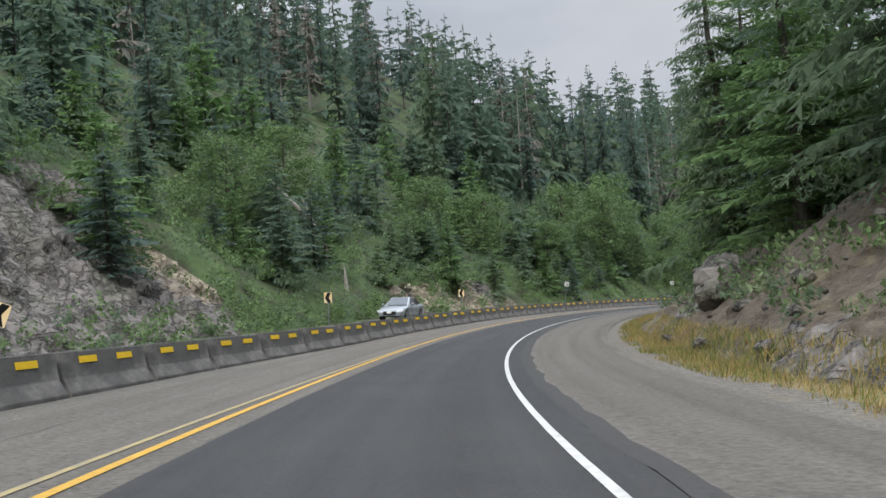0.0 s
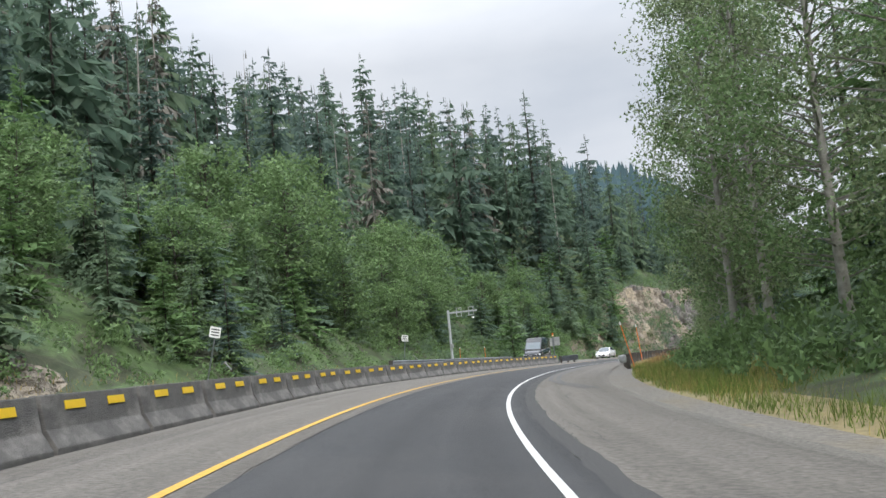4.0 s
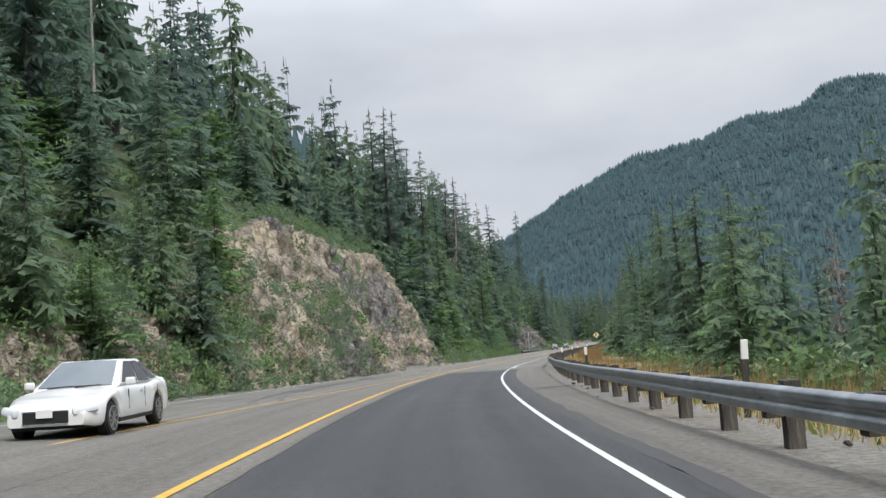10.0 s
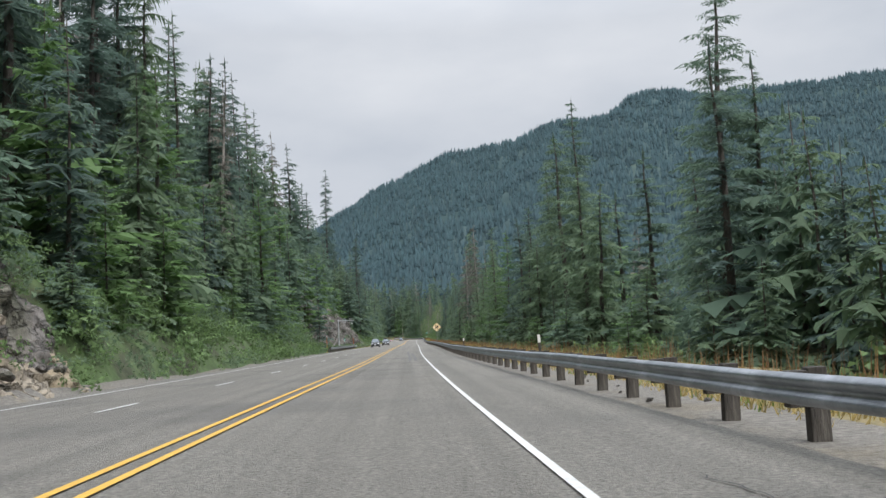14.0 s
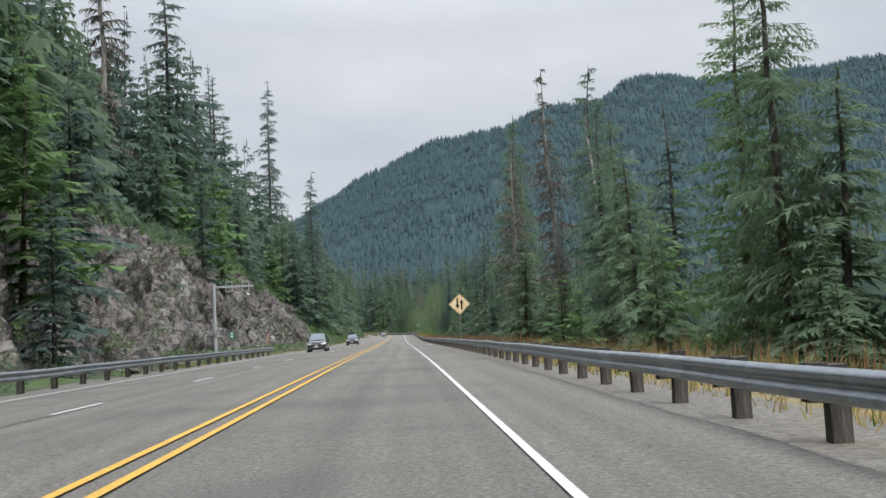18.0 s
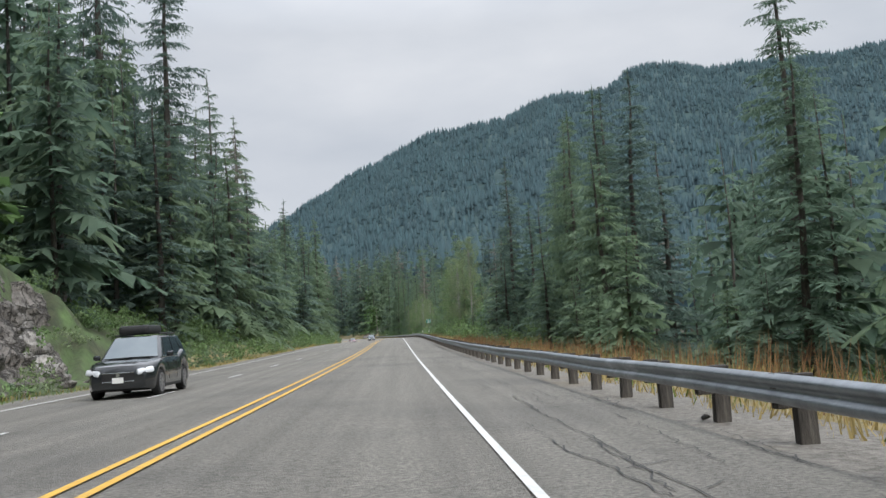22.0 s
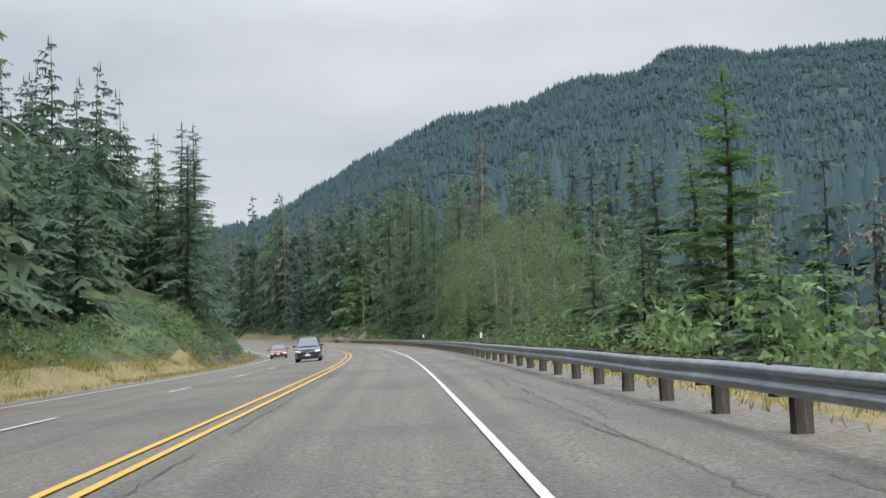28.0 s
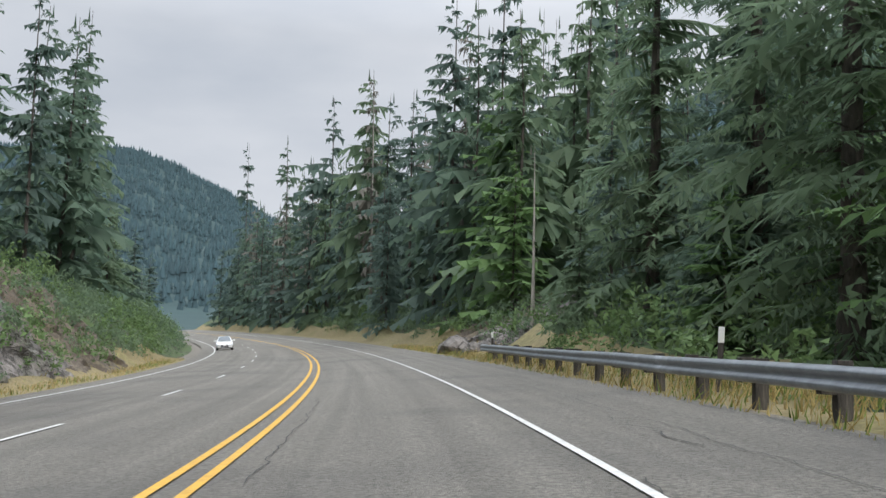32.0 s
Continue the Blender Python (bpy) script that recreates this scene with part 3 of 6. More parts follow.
def laid(name, trails, mat, h, label):
    vs, fs, k = [], [], 0
    for a, b, c, d in trails:
        n_ = len(a)
        vs.append(np.stack([place(a, b, h), place(c, d, h)], 1).reshape(-1, 3))
        i = np.arange(n_ - 1)[:, None] * 2 + k
        fs.append(np.concatenate([i, i + 1, i + 3, i + 2], 1))
        k += 2 * n_
    ob = mesh_object(name, np.concatenate(vs), np.concatenate(fs), mat)
    ob.parent = road_ob
    ob["label"], ob["kind"] = label, "stuff"
    return ob


cracks = []
k_ = 0
# long cracks: along the yellow lines, along the shoulder and in the far lanes
for s0, s1, u0, u1, w in ((640, 840, 0.36, 0.42, 0.02), (560, 640, 0.5, 0.36, 0.014), (590, 700, 4.85, 5.2, 0.016), (700, 840, 5.0, 5.1, 0.018), (440, 590, 4.7, 4.9, 0.02), (330, 480, -3.9, -3.95, 0.05), (480, 600, -4.1, -4.0, 0.025), (10, 120, -2.1, -2.0, 0.018), (120, 235, -1.9, -1.9, 0.018), (250, 330, -3.9, -3.9, 0.02)):
    for a in np.arange(s0, s1, 17.0):
        b = min(a + rc.uniform(13, 17.5), s1)
        base = np.array([a, (a + b) / 2, b])
        off = np.interp(base, (s0, s1), (u0, u1))
        cracks.append(trail(np.stack([base, yellow_at(base) + off], 1), w, 0.10, k_))
        k_ += 1
# broken pavement of the right shoulder and lane edge
for s0, s1, count, lo, hi in ((425, 560, 300, 1.4, 3.5), (560, 700, 340, 1.3, 3.4), (700, 830, 60, 2.0, 3.6), (440, 480, 24, 0.1, 1.4), (255, 420, 40, 1.6, 3.0), (10, 200, 90, 1.35, 2.6)):
    for _ in range(count):
        a, u0 = rc.uniform(s0, s1), rc.uniform(lo, hi)
        if rc.random() < 0.55:
            pts = ((a, u0), (a + rc.uniform(1.0, 4.0), u0 + rc.uniform(-0.3, 0.3)))
        else:
            pts = ((a, u0), (a + rc.uniform(-0.8, 0.8), u0 + rc.uniform(0.4, 1.2)))
        cracks.append(trail(pts, rc.uniform(0.010, 0.028), 0.16, k_, 0.12))
        k_ += 1
# cracks across the lanes
for a in (262, 290, 322, 371, 402, 446, 449, 489, 527, 566, 604, 655, 692, 731, 765, 799):
    cracks.append(trail(((a, -10), (a + rc.uniform(-1, 1), -6), (a + rc.uniform(-1.5, 1.5), rc.choice((-3, 0, 1.5)))), 0.02, 0.25, k_))
    k_ += 1
laid("crack", cracks, M["tar"], 0.015, "dark cracks in the asphalt")
skids = []
for pts in (((93, 3.6), (97.5, 2.88), (99, 2.55), (102.2, 2.3), (108.6, 2.05), (116, 1.95), (124.7, 1.8)), ((93, 3.3), (97.5, 2.55), (102.2, 2.0), (110, 1.72), (120, 1.62)), ((143, 1.7), (147, 2.05), (151.6, 2.1), (159.4, 2.25), (173, 2.45)), ((143, 2.0), (147.5, 2.4), (153, 2.4), (160, 2.5), (171, 3.3)), ((141, 2.4), (146, 2.7), (152, 2.75), (158, 3.0)),
            ((205, -5.2), (209.3, -6.2), (212.7, -6.7), (224, -7.4), (240, -7.6)), ((205, -6.3), (211, -7.2), (220, -7.9), (234, -8.3)), ((238, -8.6), (242, -8.9), (246, -8.3), (247, -7.4), (244.5, -6.9), (240, -7.0), (232, -6.6)), ((250, -8.4), (254, -7.9), (255, -6.9), (252, -6.0), (246, -5.4), (238, -5.0)), ((236, -8.2), (241, -8.4), (244.5, -8.0), (245, -7.3), (242, -7.2)), ((318, 0.05), (325, 0.12), (331, 0.08), (345, -0.05), (363, -0.16)), ((318, 0.4), (325, 0.44), (329.5, 0.43), (338, 0.33), (350, 0.2))):
    skids.append(trail(pts, 0.19, 0, 1, 0.4))
laid("skid_mark", skids, M["skid"], 0.0165, "faint dark tyre marks")
# dark patch where the new lane ends, sealed edge beside the white line, dusty fan on the shoulder
laid("patch", [trail(((203, 2.7), (203.8, 3.4), (204.2, 4.2)), 0.8, 0.2, 5), trail(((252.5, -1.5), (252.9, 0.6)), 0.22, 0.1, 9)], M["tar_patch"], 0.0135, "dark asphalt patch")
s_e = np.arange(-80, 236, 1.0)
laid("sealed_edge", [trail(np.stack([s_e, white_at(s_e) + 0.52], 1), 0.34, 0.06, 2, 0.6)], M["tar_patch"], 0.0145, "dark asphalt seam beside the white line")

# ---- terrain ----
CUT_HEIGHT = ((-80, 9), (20, 10), (44, 9), (54, 1.5), (72, 2.5), (92, 3), (102, 0.5), (200, 0.5), (208, 3.0), (222, 4.5), (234, 10), (250, 13), (271, 12.5), (286, 13.5), (298, 7), (310, 2), (394, 1.5), (405, 5.5), (420, 8), (440, 10), (475, 11), (505, 10.5), (545, 7), (560, 0.6), (765, 0.6), (785, 5.5), (830, 7.5), (870, 7), (890, 3), (1200, 1))
CUT_SLOPE = ((-80, 0.9), (44, 0.9), (60, 1.2), (100, 1.0), (230, 1.9), (250, 2.5), (288, 2.6), (300, 1.6), (400, 1.8), (430, 2.1), (545, 2.2), (570, 1.0), (780, 1.0), (1200, 1.0))
HILL_SLOPE = ((-80, 0.72), (60, 0.68), (110, 0.68), (170, 0.67), (230, 0.58), (330, 0.65), (520, 0.62), (580, 0.55), (625, 0.5), (700, 0.25), (790, 0.4), (1200, 0.4))
HILL_RUN = ((-80, 150), (120, 145), (170, 125), (230, 66), (280, 44), (330, 46), (440, 60), (560, 90), (1200, 120))   # how far the hill climbs before it eases
CUT_FOOT = ((-80, -14.2), (50, -13.2), (110, -15.0), (160, -15.0), (215, -13.4), (240, -12.4), (300, -12.2), (390, -13.0), (410, -14.5), (440, -16.4), (500, -17.0), (530, -16.4), (556, -14.2), (580, -13.5), (760, -13.5), (1200, -14))
RIGHT_FOOT = ((-80, 6.0), (40, 5.8), (60, 6.6), (100, 7.4), (130, 7.2), (1200, 7.0))
RIGHT_RISE = ((-80, 4.2), (30, 4.2), (52, 3.6), (75, 1.2), (108, 0.6), (125, -2.0), (200, -3.5), (620, -5), (800, -3.5), (850, 0.5), (875, 4), (1200, 9))
RIGHT_SLOPE = ((-80, 0.72), (50, 0.72), (80, 0.3), (120, 0.25), (860, 0.3), (890, 0.6), (1200, 0.6))
RIGHT_HILL = ((-80, 0.3), (60, 0.25), (100, 0.06), (130, -0.02), (800, 0.0), (860, 0.15), (900, 0.32), (1200, 0.32))


def ground_h(s, u):
    """Height of the ground over the road's level at the foot of the slopes."""
    s, u = np.broadcast_arrays(np.asarray(s, float), np.asarray(u, float))
    d = steps(CUT_FOOT, s) - u
    ch, cs = steps(CUT_HEIGHT, s), steps(CUT_SLOPE, s)
    cut = np.clip(d * cs, 0, ch)
    hill = np.clip(d - ch / cs, 0, None)
    hs = steps(HILL_SLOPE, s)
    crest = steps(HILL_RUN, s)
    left = cut + hs * np.minimum(hill, crest) + 0.35 * hs * np.clip(hill - crest, 0, 200)
    e = u - steps(RIGHT_FOOT, s)
    rr, rs, rh = steps(RIGHT_RISE, s), steps(RIGHT_SLOPE, s), steps(RIGHT_HILL, s)
    right = np.sign(rr) * np.clip(e * rs, 0, np.abs(rr)) + rh * np.clip(e - np.abs(rr) / rs, 0, 45)
    return np.where(d > 0, left, np.where(e > 0, right, 0.0))


def rough(p, size, seed=0):
    return np.array([noise.fractal((x / size + seed, y / size, z / size), 0.8, 2.0, 4) for x, y, z in p.reshape(-1, 3)]).reshape(p.shape[:-1])


def on_ground(s, u, sink=0.0):
    return place(s, u, ground_h(s, u) - sink)


s_g = np.arange(-80, 1180.1, 4.0)
u_g = np.array([-230, -190, -155, -125, -100, -80, -64, -52, -43, -36, -30, -26, -23, -20.5, -18.5, -17, -15.8, -14.8, -14, -13.2, -12.4, -11.6, -10, -5, 0, 3.0, 4.0, 4.6, 5.2, 5.8, 6.4, 7.2, 8.2, 9.4, 12, 14.5, 18, 23, 30, 40, 54, 72, 95, 125])
g_s, g_u = np.meshgrid(s_g, u_g, indexing="ij")
g_p = on_ground(g_s, g_u)
bumpy = np.clip(np.minimum(np.abs(g_u + 11.6), np.abs(g_u - 5.2)) / 6, 0, 1) * ((g_u < -11.6) | (g_u > 5.2))
g_p[..., 2] += 1.3 * rough(g_p, 7) * bumpy - np.where((g_u > -11.7) & (g_u < 2.9), 0.12, 0.04)
# the ground lies well behind the broken rock that stands before it
for s0, s1, side in ((2, 50, -1), (68, 100, -1), (203, 306, -1), (396, 552, -1), (772, 886, -1), (-6, 66, 1), (866, 892, 1)):
    if side < 0:
        d_, run = steps(CUT_FOOT, g_s) - g_u, steps(CUT_HEIGHT, g_s) / steps(CUT_SLOPE, g_s)
    else:
        d_, run = g_u - steps(RIGHT_FOOT, g_s), np.abs(steps(RIGHT_RISE, g_s)) / steps(RIGHT_SLOPE, g_s)
    inside = (g_s > s0 + 2) & (g_s < s1 - 2) & (d_ > 0.4) & (d_ < np.maximum(run - 0.3, 0.8))
    g_p[..., 2] -= np.where(inside, np.minimum(3.0, 0.8 + 0.45 * d_ * run), 0)
far_n = 41
fx, fy = np.meshgrid(np.linspace(-4200, 4200, far_n), np.linspace(-3600, 4800, far_n), indexing="ij")
f_p = np.stack([fx, fy, np.full(fx.shape, -14.0)], -1)
quads = np.concatenate([grid_faces(len(s_g), len(u_g))[:, ::-1], grid_faces(far_n, far_n) + g_s.size])
mid_u = (g_u[:-1, :-1] + g_u[1:, 1:]).ravel() / 2
mid_s = (g_s[:-1, :-1] + g_s[1:, 1:]).ravel() / 2
kind = np.where((mid_u > 2.5) & (mid_u < 4.95), 1, np.where((mid_u > 4.95) & (mid_u < 9.4), 2, np.where((mid_u > -12.1) & (mid_u < -10), 1, 0)))
kind = np.where((mid_s > 40) & (mid_s < 125) & (mid_u > 6.8), 0, kind)
kind = np.where((mid_s > 560) & (mid_s < 900) & (mid_u < -11.5) & (mid_u > -15), 2, kind)
kind = np.concatenate([kind, np.zeros(len(quads) - len(kind), int)])
tagged(mesh_object("ground", np.concatenate([g_p.reshape(-1, 3), f_p.reshape(-1, 3)]), quads, [M["soil"], M["gravel"], M["grass_ground"]], kind, True), "forest floor, gravel verge and dry grass beside the road", "ground", kind="structure")

# ---- the mountains across the valley ----
EYE_X, EYE_Y = -68.0, 484.0
# bearing (degrees, to the right of the straight), distance of the crest, height of the crest
CREST = ((-75, 2600, 395), (-48, 3000, 455), (-36, 3200, 495), (-28.4, 3230, 505), (-24.8, 3235, 510), (-22.4, 3240, 465), (-19.4, 3200, 377), (-16.6, 3100, 305), (-13.5, 2850, 271), (-9.9, 2600, 287), (-5.1, 2550, 409), (-0.2, 2400, 477), (2.9, 2350, 487), (7.05, 2280, 526), (10.1, 2260, 526), (12.2, 2380, 600), (13.8, 2500, 646), (16.4, 2560, 640), (21, 2600, 642), (25.9, 2600, 633), (45, 2500, 583), (75, 2200, 493))


def mountain_z(bearing, dist):
    r = spline([c[:2] for c in CREST], bearing)
    h = spline([(c[0], c[2]) for c in CREST], bearing)
    foot = 0.30 * r
    q = np.clip((dist - foot) / (r - foot), 0, 1)
    back = np.clip((dist - r) / 900, 0, 1)
    return -12 + (h + 12) * (q**1.15) * (1 - 0.5 * back)


def cleared(bearing, share):
    """A logged patch on the left ridge."""
    return (bearing > -17.6) & (bearing < -15.2) & (share > 0.86 + 0.03 * np.sin(bearing * 9)) & (share < 0.965)


mb, md = np.meshgrid(np.arange(-75, 75.1, 0.5), np.linspace(0.2, 1.3, 80), indexing="ij")
md = md * spline([c[:2] for c in CREST], mb)
mz = mountain_z(mb, md)
mx = EYE_X + md * np.sin(np.radians(mb))
my = EYE_Y + md * np.cos(np.radians(mb))
m_p = np.stack([mx, my, mz], -1)
relief = rough(m_p * np.array([1, 1, 0]), 160, 3)
lift = np.clip((mz + 12) / 120, 0, 1)
m_p[..., 2] += 16 * relief * lift
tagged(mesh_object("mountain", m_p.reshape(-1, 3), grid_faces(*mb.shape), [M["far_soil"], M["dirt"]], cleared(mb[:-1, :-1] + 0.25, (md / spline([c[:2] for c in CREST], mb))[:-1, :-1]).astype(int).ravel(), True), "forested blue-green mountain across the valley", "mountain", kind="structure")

rng = np.random.default_rng(5)
n_far = 30000
fb = rng.uniform(-45, 40, n_far)
r_c = spline([c[:2] for c in CREST], fb)
fd = r_c * np.sqrt(rng.uniform(0.36**2, 1.02**2, n_far))
wild = ~cleared(fb, fd / r_c)
fb, fd = fb[wild], fd[wild]
crest_n = 2600
fb = np.concatenate([fb, np.linspace(-45, 40, crest_n) + rng.normal(0, 0.02, crest_n)])
fd = np.concatenate([fd, spline([c[:2] for c in CREST], fb[-crest_n:]) * rng.uniform(0.985, 1.0, crest_n)])
base = np.stack([EYE_X + fd * np.sin(np.radians(fb)), EYE_Y + fd * np.cos(np.radians(fb)), mountain_z(fb, fd)], -1)
base[:, 2] += 16 * rough(base * np.array([1, 1, 0]), 160, 3) * np.clip((base[:, 2] + 12) / 120, 0, 1) - 2
# the forest goes on over the valley floor and up the near hillside
v_s, v_u = rng.uniform(-70, 1170, 9000), rng.uniform(62, 430, 9000)
h_s, h_u = rng.uniform(330, 1170, 4200), rng.uniform(-226, -62, 4200)
w_s, w_u = rng.uniform(-75, 40, 900), rng.uniform(-226, -40, 900)
valley = place(v_s, v_u, 0, False)
valley[:, 2] = np.where(v_u < 122, on_ground(v_s, np.minimum(v_u, 122))[:, 2], -14.0) - 0.5
base = np.concatenate([base, valley, on_ground(h_s, h_u, 0.5), on_ground(w_s, w_u, 0.5)])
fb = base[:, 0]
tall = rng.uniform(14, 29, len(fb))
wide = tall * rng.uniform(0.16, 0.27, len(fb))
ang = rng.uniform(0, 6.28, len(fb))
vs, ts = [], []
k = 0
ring = [0, 2.094, 4.189]
for low, high, w in ((0.0, 0.62, 1.0), (0.42, 1.0, 0.66)):
    cols = [base + np.stack([wide * w * np.cos(ang + a), wide * w * np.sin(ang + a), tall * low], -1) for a in ring] + [base + np.stack([0 * wide, 0 * wide, tall * high], -1)]
    vs.append(np.stack(cols, 1).reshape(-1, 3))
    i = np.arange(len(fb))[:, None] * 4 + k
    for a, b in ((0, 1), (1, 2), (2, 0)):
        ts.append(np.concatenate([i + a, i + b, i + 3], 1))
    k += len(fb) * 4
# mountain and valley trees share the needle colour with haze painted in
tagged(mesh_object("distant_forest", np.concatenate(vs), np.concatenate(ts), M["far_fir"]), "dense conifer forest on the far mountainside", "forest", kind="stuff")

# ---- rock faces ----
def rock_face(name, s0, s1, side, mats, label, step=0.27, bulge=1.0, tan_at=0.1, blocky=1.0, proud=0.45):
    """A cut face over the terrain's own slope, broken into ledges and blocks."""
    s = np.arange(s0, s1 + 0.01, step)
    rows = 54
    verts = np.zeros((len(s), rows, 3))
    for i, a in enumerate(s):
        edge = min(1.0, (a - s0) / 5, (s1 - a) / 5)
        if side < 0:
            foot, high, slope = float(steps(CUT_FOOT, a)), float(steps(CUT_HEIGHT, a)), float(steps(CUT_SLOPE, a))
        else:
            foot, high, slope = float(steps(RIGHT_FOOT, a)), float(steps(RIGHT_RISE, a)), float(steps(RIGHT_SLOPE, a))
        run = high / slope
        for j in range(rows):
            v = j / (rows - 1) * 1.12 - 0.06
            u = foot + side * (v * run)
            h = v * high
            q = (a, u * 0.6, h)
            bend_ = 0.5 * noise.noise((a * 0.25, h * 0.25, 3))
            big = noise.noise((a * 0.11, h * 0.16, 5)) + 0.6 * noise.noise((a * 0.3, h * 0.34, 9))
            dip = a * 0.8 - 0.6 * h
            cell = noise.cell((dip * 0.5 + bend_, h * 0.34 + 0.2 * a + bend_, 0.0)) - 0.5
            cell2 = noise.cell((dip * 1.3 + bend_, h * 0.8 + 0.45 * a, 7.0)) - 0.5
            slab = abs(noise.noise((dip * 0.42, h * 0.14, 31))) + 0.5 * abs(noise.noise((dip * 1.1, h * 0.4, 37)))
            d = bulge * (0.8 * big + blocky * (0.5 * cell + 0.34 * cell2) - 0.9 * slab + 0.22 * noise.noise((a * 2.1, h * 2.3, 1)) + 0.14 * noise.noise((a * 4.7, h * 4.9, 2))) + proud
            d *= max(0.0, edge)
            d -= 0.9 * (1 - max(0.0, edge)) + (0.8 if v > 1.02 else 0)
            verts[i, j] = place(a, u - side * d * 0.8, h + d * 0.35)
    f = grid_faces(len(s), rows)
    if side > 0:
        f = f[:, ::-1]
    c = verts.reshape(-1, 3)[f].mean(1)
    pick = np.array([1 if noise.noise((x * 0.09, y * 0.09, z * 0.12)) + 0.14 * noise.noise((x * 0.5, y * 0.5, z * 0.5)) > tan_at else 0 for x, y, z in c])
    return tagged(mesh_object(name, verts.reshape(-1, 3), f, mats, pick), label, "cliff", kind="structure")


rock_face("rock_slope", 2, 50, -1, [M["grey_rock"], M["rock"]], "pale broken rock slope above the road", bulge=0.9, tan_at=0.3, blocky=0.75)
rock_face("rock_outcrop", 68, 100, -1, [M["grey_rock"], M["rock"]], "low grey rock outcrop with dirt", bulge=0.7, tan_at=0.0)
rock_face("rock_cliff", 203, 306, -1, [M["grey_rock"], M["rock"]], "tan and grey fractured rock cut beside the road", bulge=1.15, tan_at=-0.22, blocky=0.8)
rock_face("rock_cliff", 396, 552, -1, [M["dark_rock"], M["grey_rock"]], "steep grey blocky rock cut with moss", bulge=1.3, tan_at=0.22)
rock_face("dirt_bank", 772, 886, -1, [M["dirt"], M["grey_rock"]], "low bank of dirt and rock with weeds", bulge=0.6, tan_at=0.12)
rock_face("dirt_bank", -6, 66, 1, [M["dirt"], M["grey_rock"]], "brown dirt and rubble bank under the trees", bulge=0.42, tan_at=0.10, blocky=0.7, proud=0.12)
rock_face("rock_outcrop", 866, 892, 1, [M["grey_rock"], M["dirt"]], "grey rock outcrop at the roadside", bulge=0.7, tan_at=0.15)


def boulder_mesh(seed, sub=3):
    bm = bmesh.new()
    bmesh.ops.create_icosphere(bm, subdivisions=sub, radius=0.5)
    for v in bm.verts:
        n_ = noise.noise(v.co * 1.6 + Vector((seed * 3.1, 0, 0))) * 0.5 + (noise.cell(v.co * 2.2 + Vector((seed, 0, 0))) - 0.5) * 0.16
        v.co *= 1 + n_
        v.co.z *= 0.75
    me = bpy.data.meshes.new("boulder")
    bm.to_mesh(me)
    bm.free()
    return me


boulders = [boulder_mesh(k, 2) for k in range(5)]
for me in boulders:
    me.materials.append(M["grey_rock"])
rb = random.Random(3)
SPOTS = [(a, rb.uniform(5.9, 10.5), 0.14 + 0.5 * rb.random() ** 2.5) for a in np.linspace(4, 64, 130)] + [(a, rb.uniform(-12.4, -13.2), rb.uniform(0.25, 0.8)) for a in np.linspace(232, 300, 40)] + [(a, rb.uniform(-13.2, -13.9), rb.uniform(0.3, 0.8)) for a in np.linspace(425, 545, 40)] + [*[(rb.uniform(122, 330), rb.uniform(3.6, 4.7), rb.uniform(0.05, 0.16)) for _ in range(45)], *[(rb.uniform(420, 800), rb.uniform(3.7, 4.6), rb.uniform(0.04, 0.12)) for _ in range(30)], (33.0, 8.2, 2.2), (36.0, 8.8, 1.8), (31.0, 7.6, 1.2), (112, -15.4, 1.4), (115, -15.0, 1.1), (876, 6.2, 2.1), (880, 6.6, 1.7), (873, 6.8, 1.3)]
for a, u, size in SPOTS:
    o = tagged(new("boulder", rb.choice(boulders)), "pale grey rock lying beside the road", "rock", "rocks along the road")
    p = on_ground(a, u)
    o.matrix_world = Matrix.Translation(Vector((p[0], p[1], p[2] + size * 0.12))) @ Euler((rb.uniform(-0.4, 0.4), rb.uniform(-0.4, 0.4), rb.uniform(0, 6))).to_matrix().to_4x4() @ Matrix.Diagonal((size * rb.uniform(0.8, 1.3), size, size * rb.uniform(0.7, 1.1), 1))

# ---- trees ----
def trunk_mesh(h, r, sides=7, rings=6, lean=0.0, seed=0):
    """Verts and triangles of a tapered, slightly crooked stem."""
    g = np.random.default_rng(seed)
    z = np.linspace(0, 1, rings)
    off = np.cumsum(g.normal(0, 0.006 * h, (rings, 2)), 0) * z[:, None] + np.array([lean * h, 0]) * (z**1.5)[:, None]
    rad = r * (1 - z) ** 0.85 + 0.015 + r * 0.5 * np.exp(-z * 25)
    a = np.arange(sides) * 2 * math.pi / sides
    v = np.stack([off[:, :1] + rad[:, None] * np.cos(a), off[:, 1:] + rad[:, None] * np.sin(a), np.repeat((z * h)[:, None], sides, 1)], -1).reshape(-1, 3)
    t = []
    for k in range(rings - 1):
        for s in range(sides):
            p, q = k * sides + s, k * sides + (s + 1) % sides
            t += [(p, q, q + sides), (p, q + sides, p + sides)]
    return v, np.array(t), lambda zz: np.stack([np.interp(zz, z * h, off[:, 0]), np.interp(zz, z * h, off[:, 1])], -1)


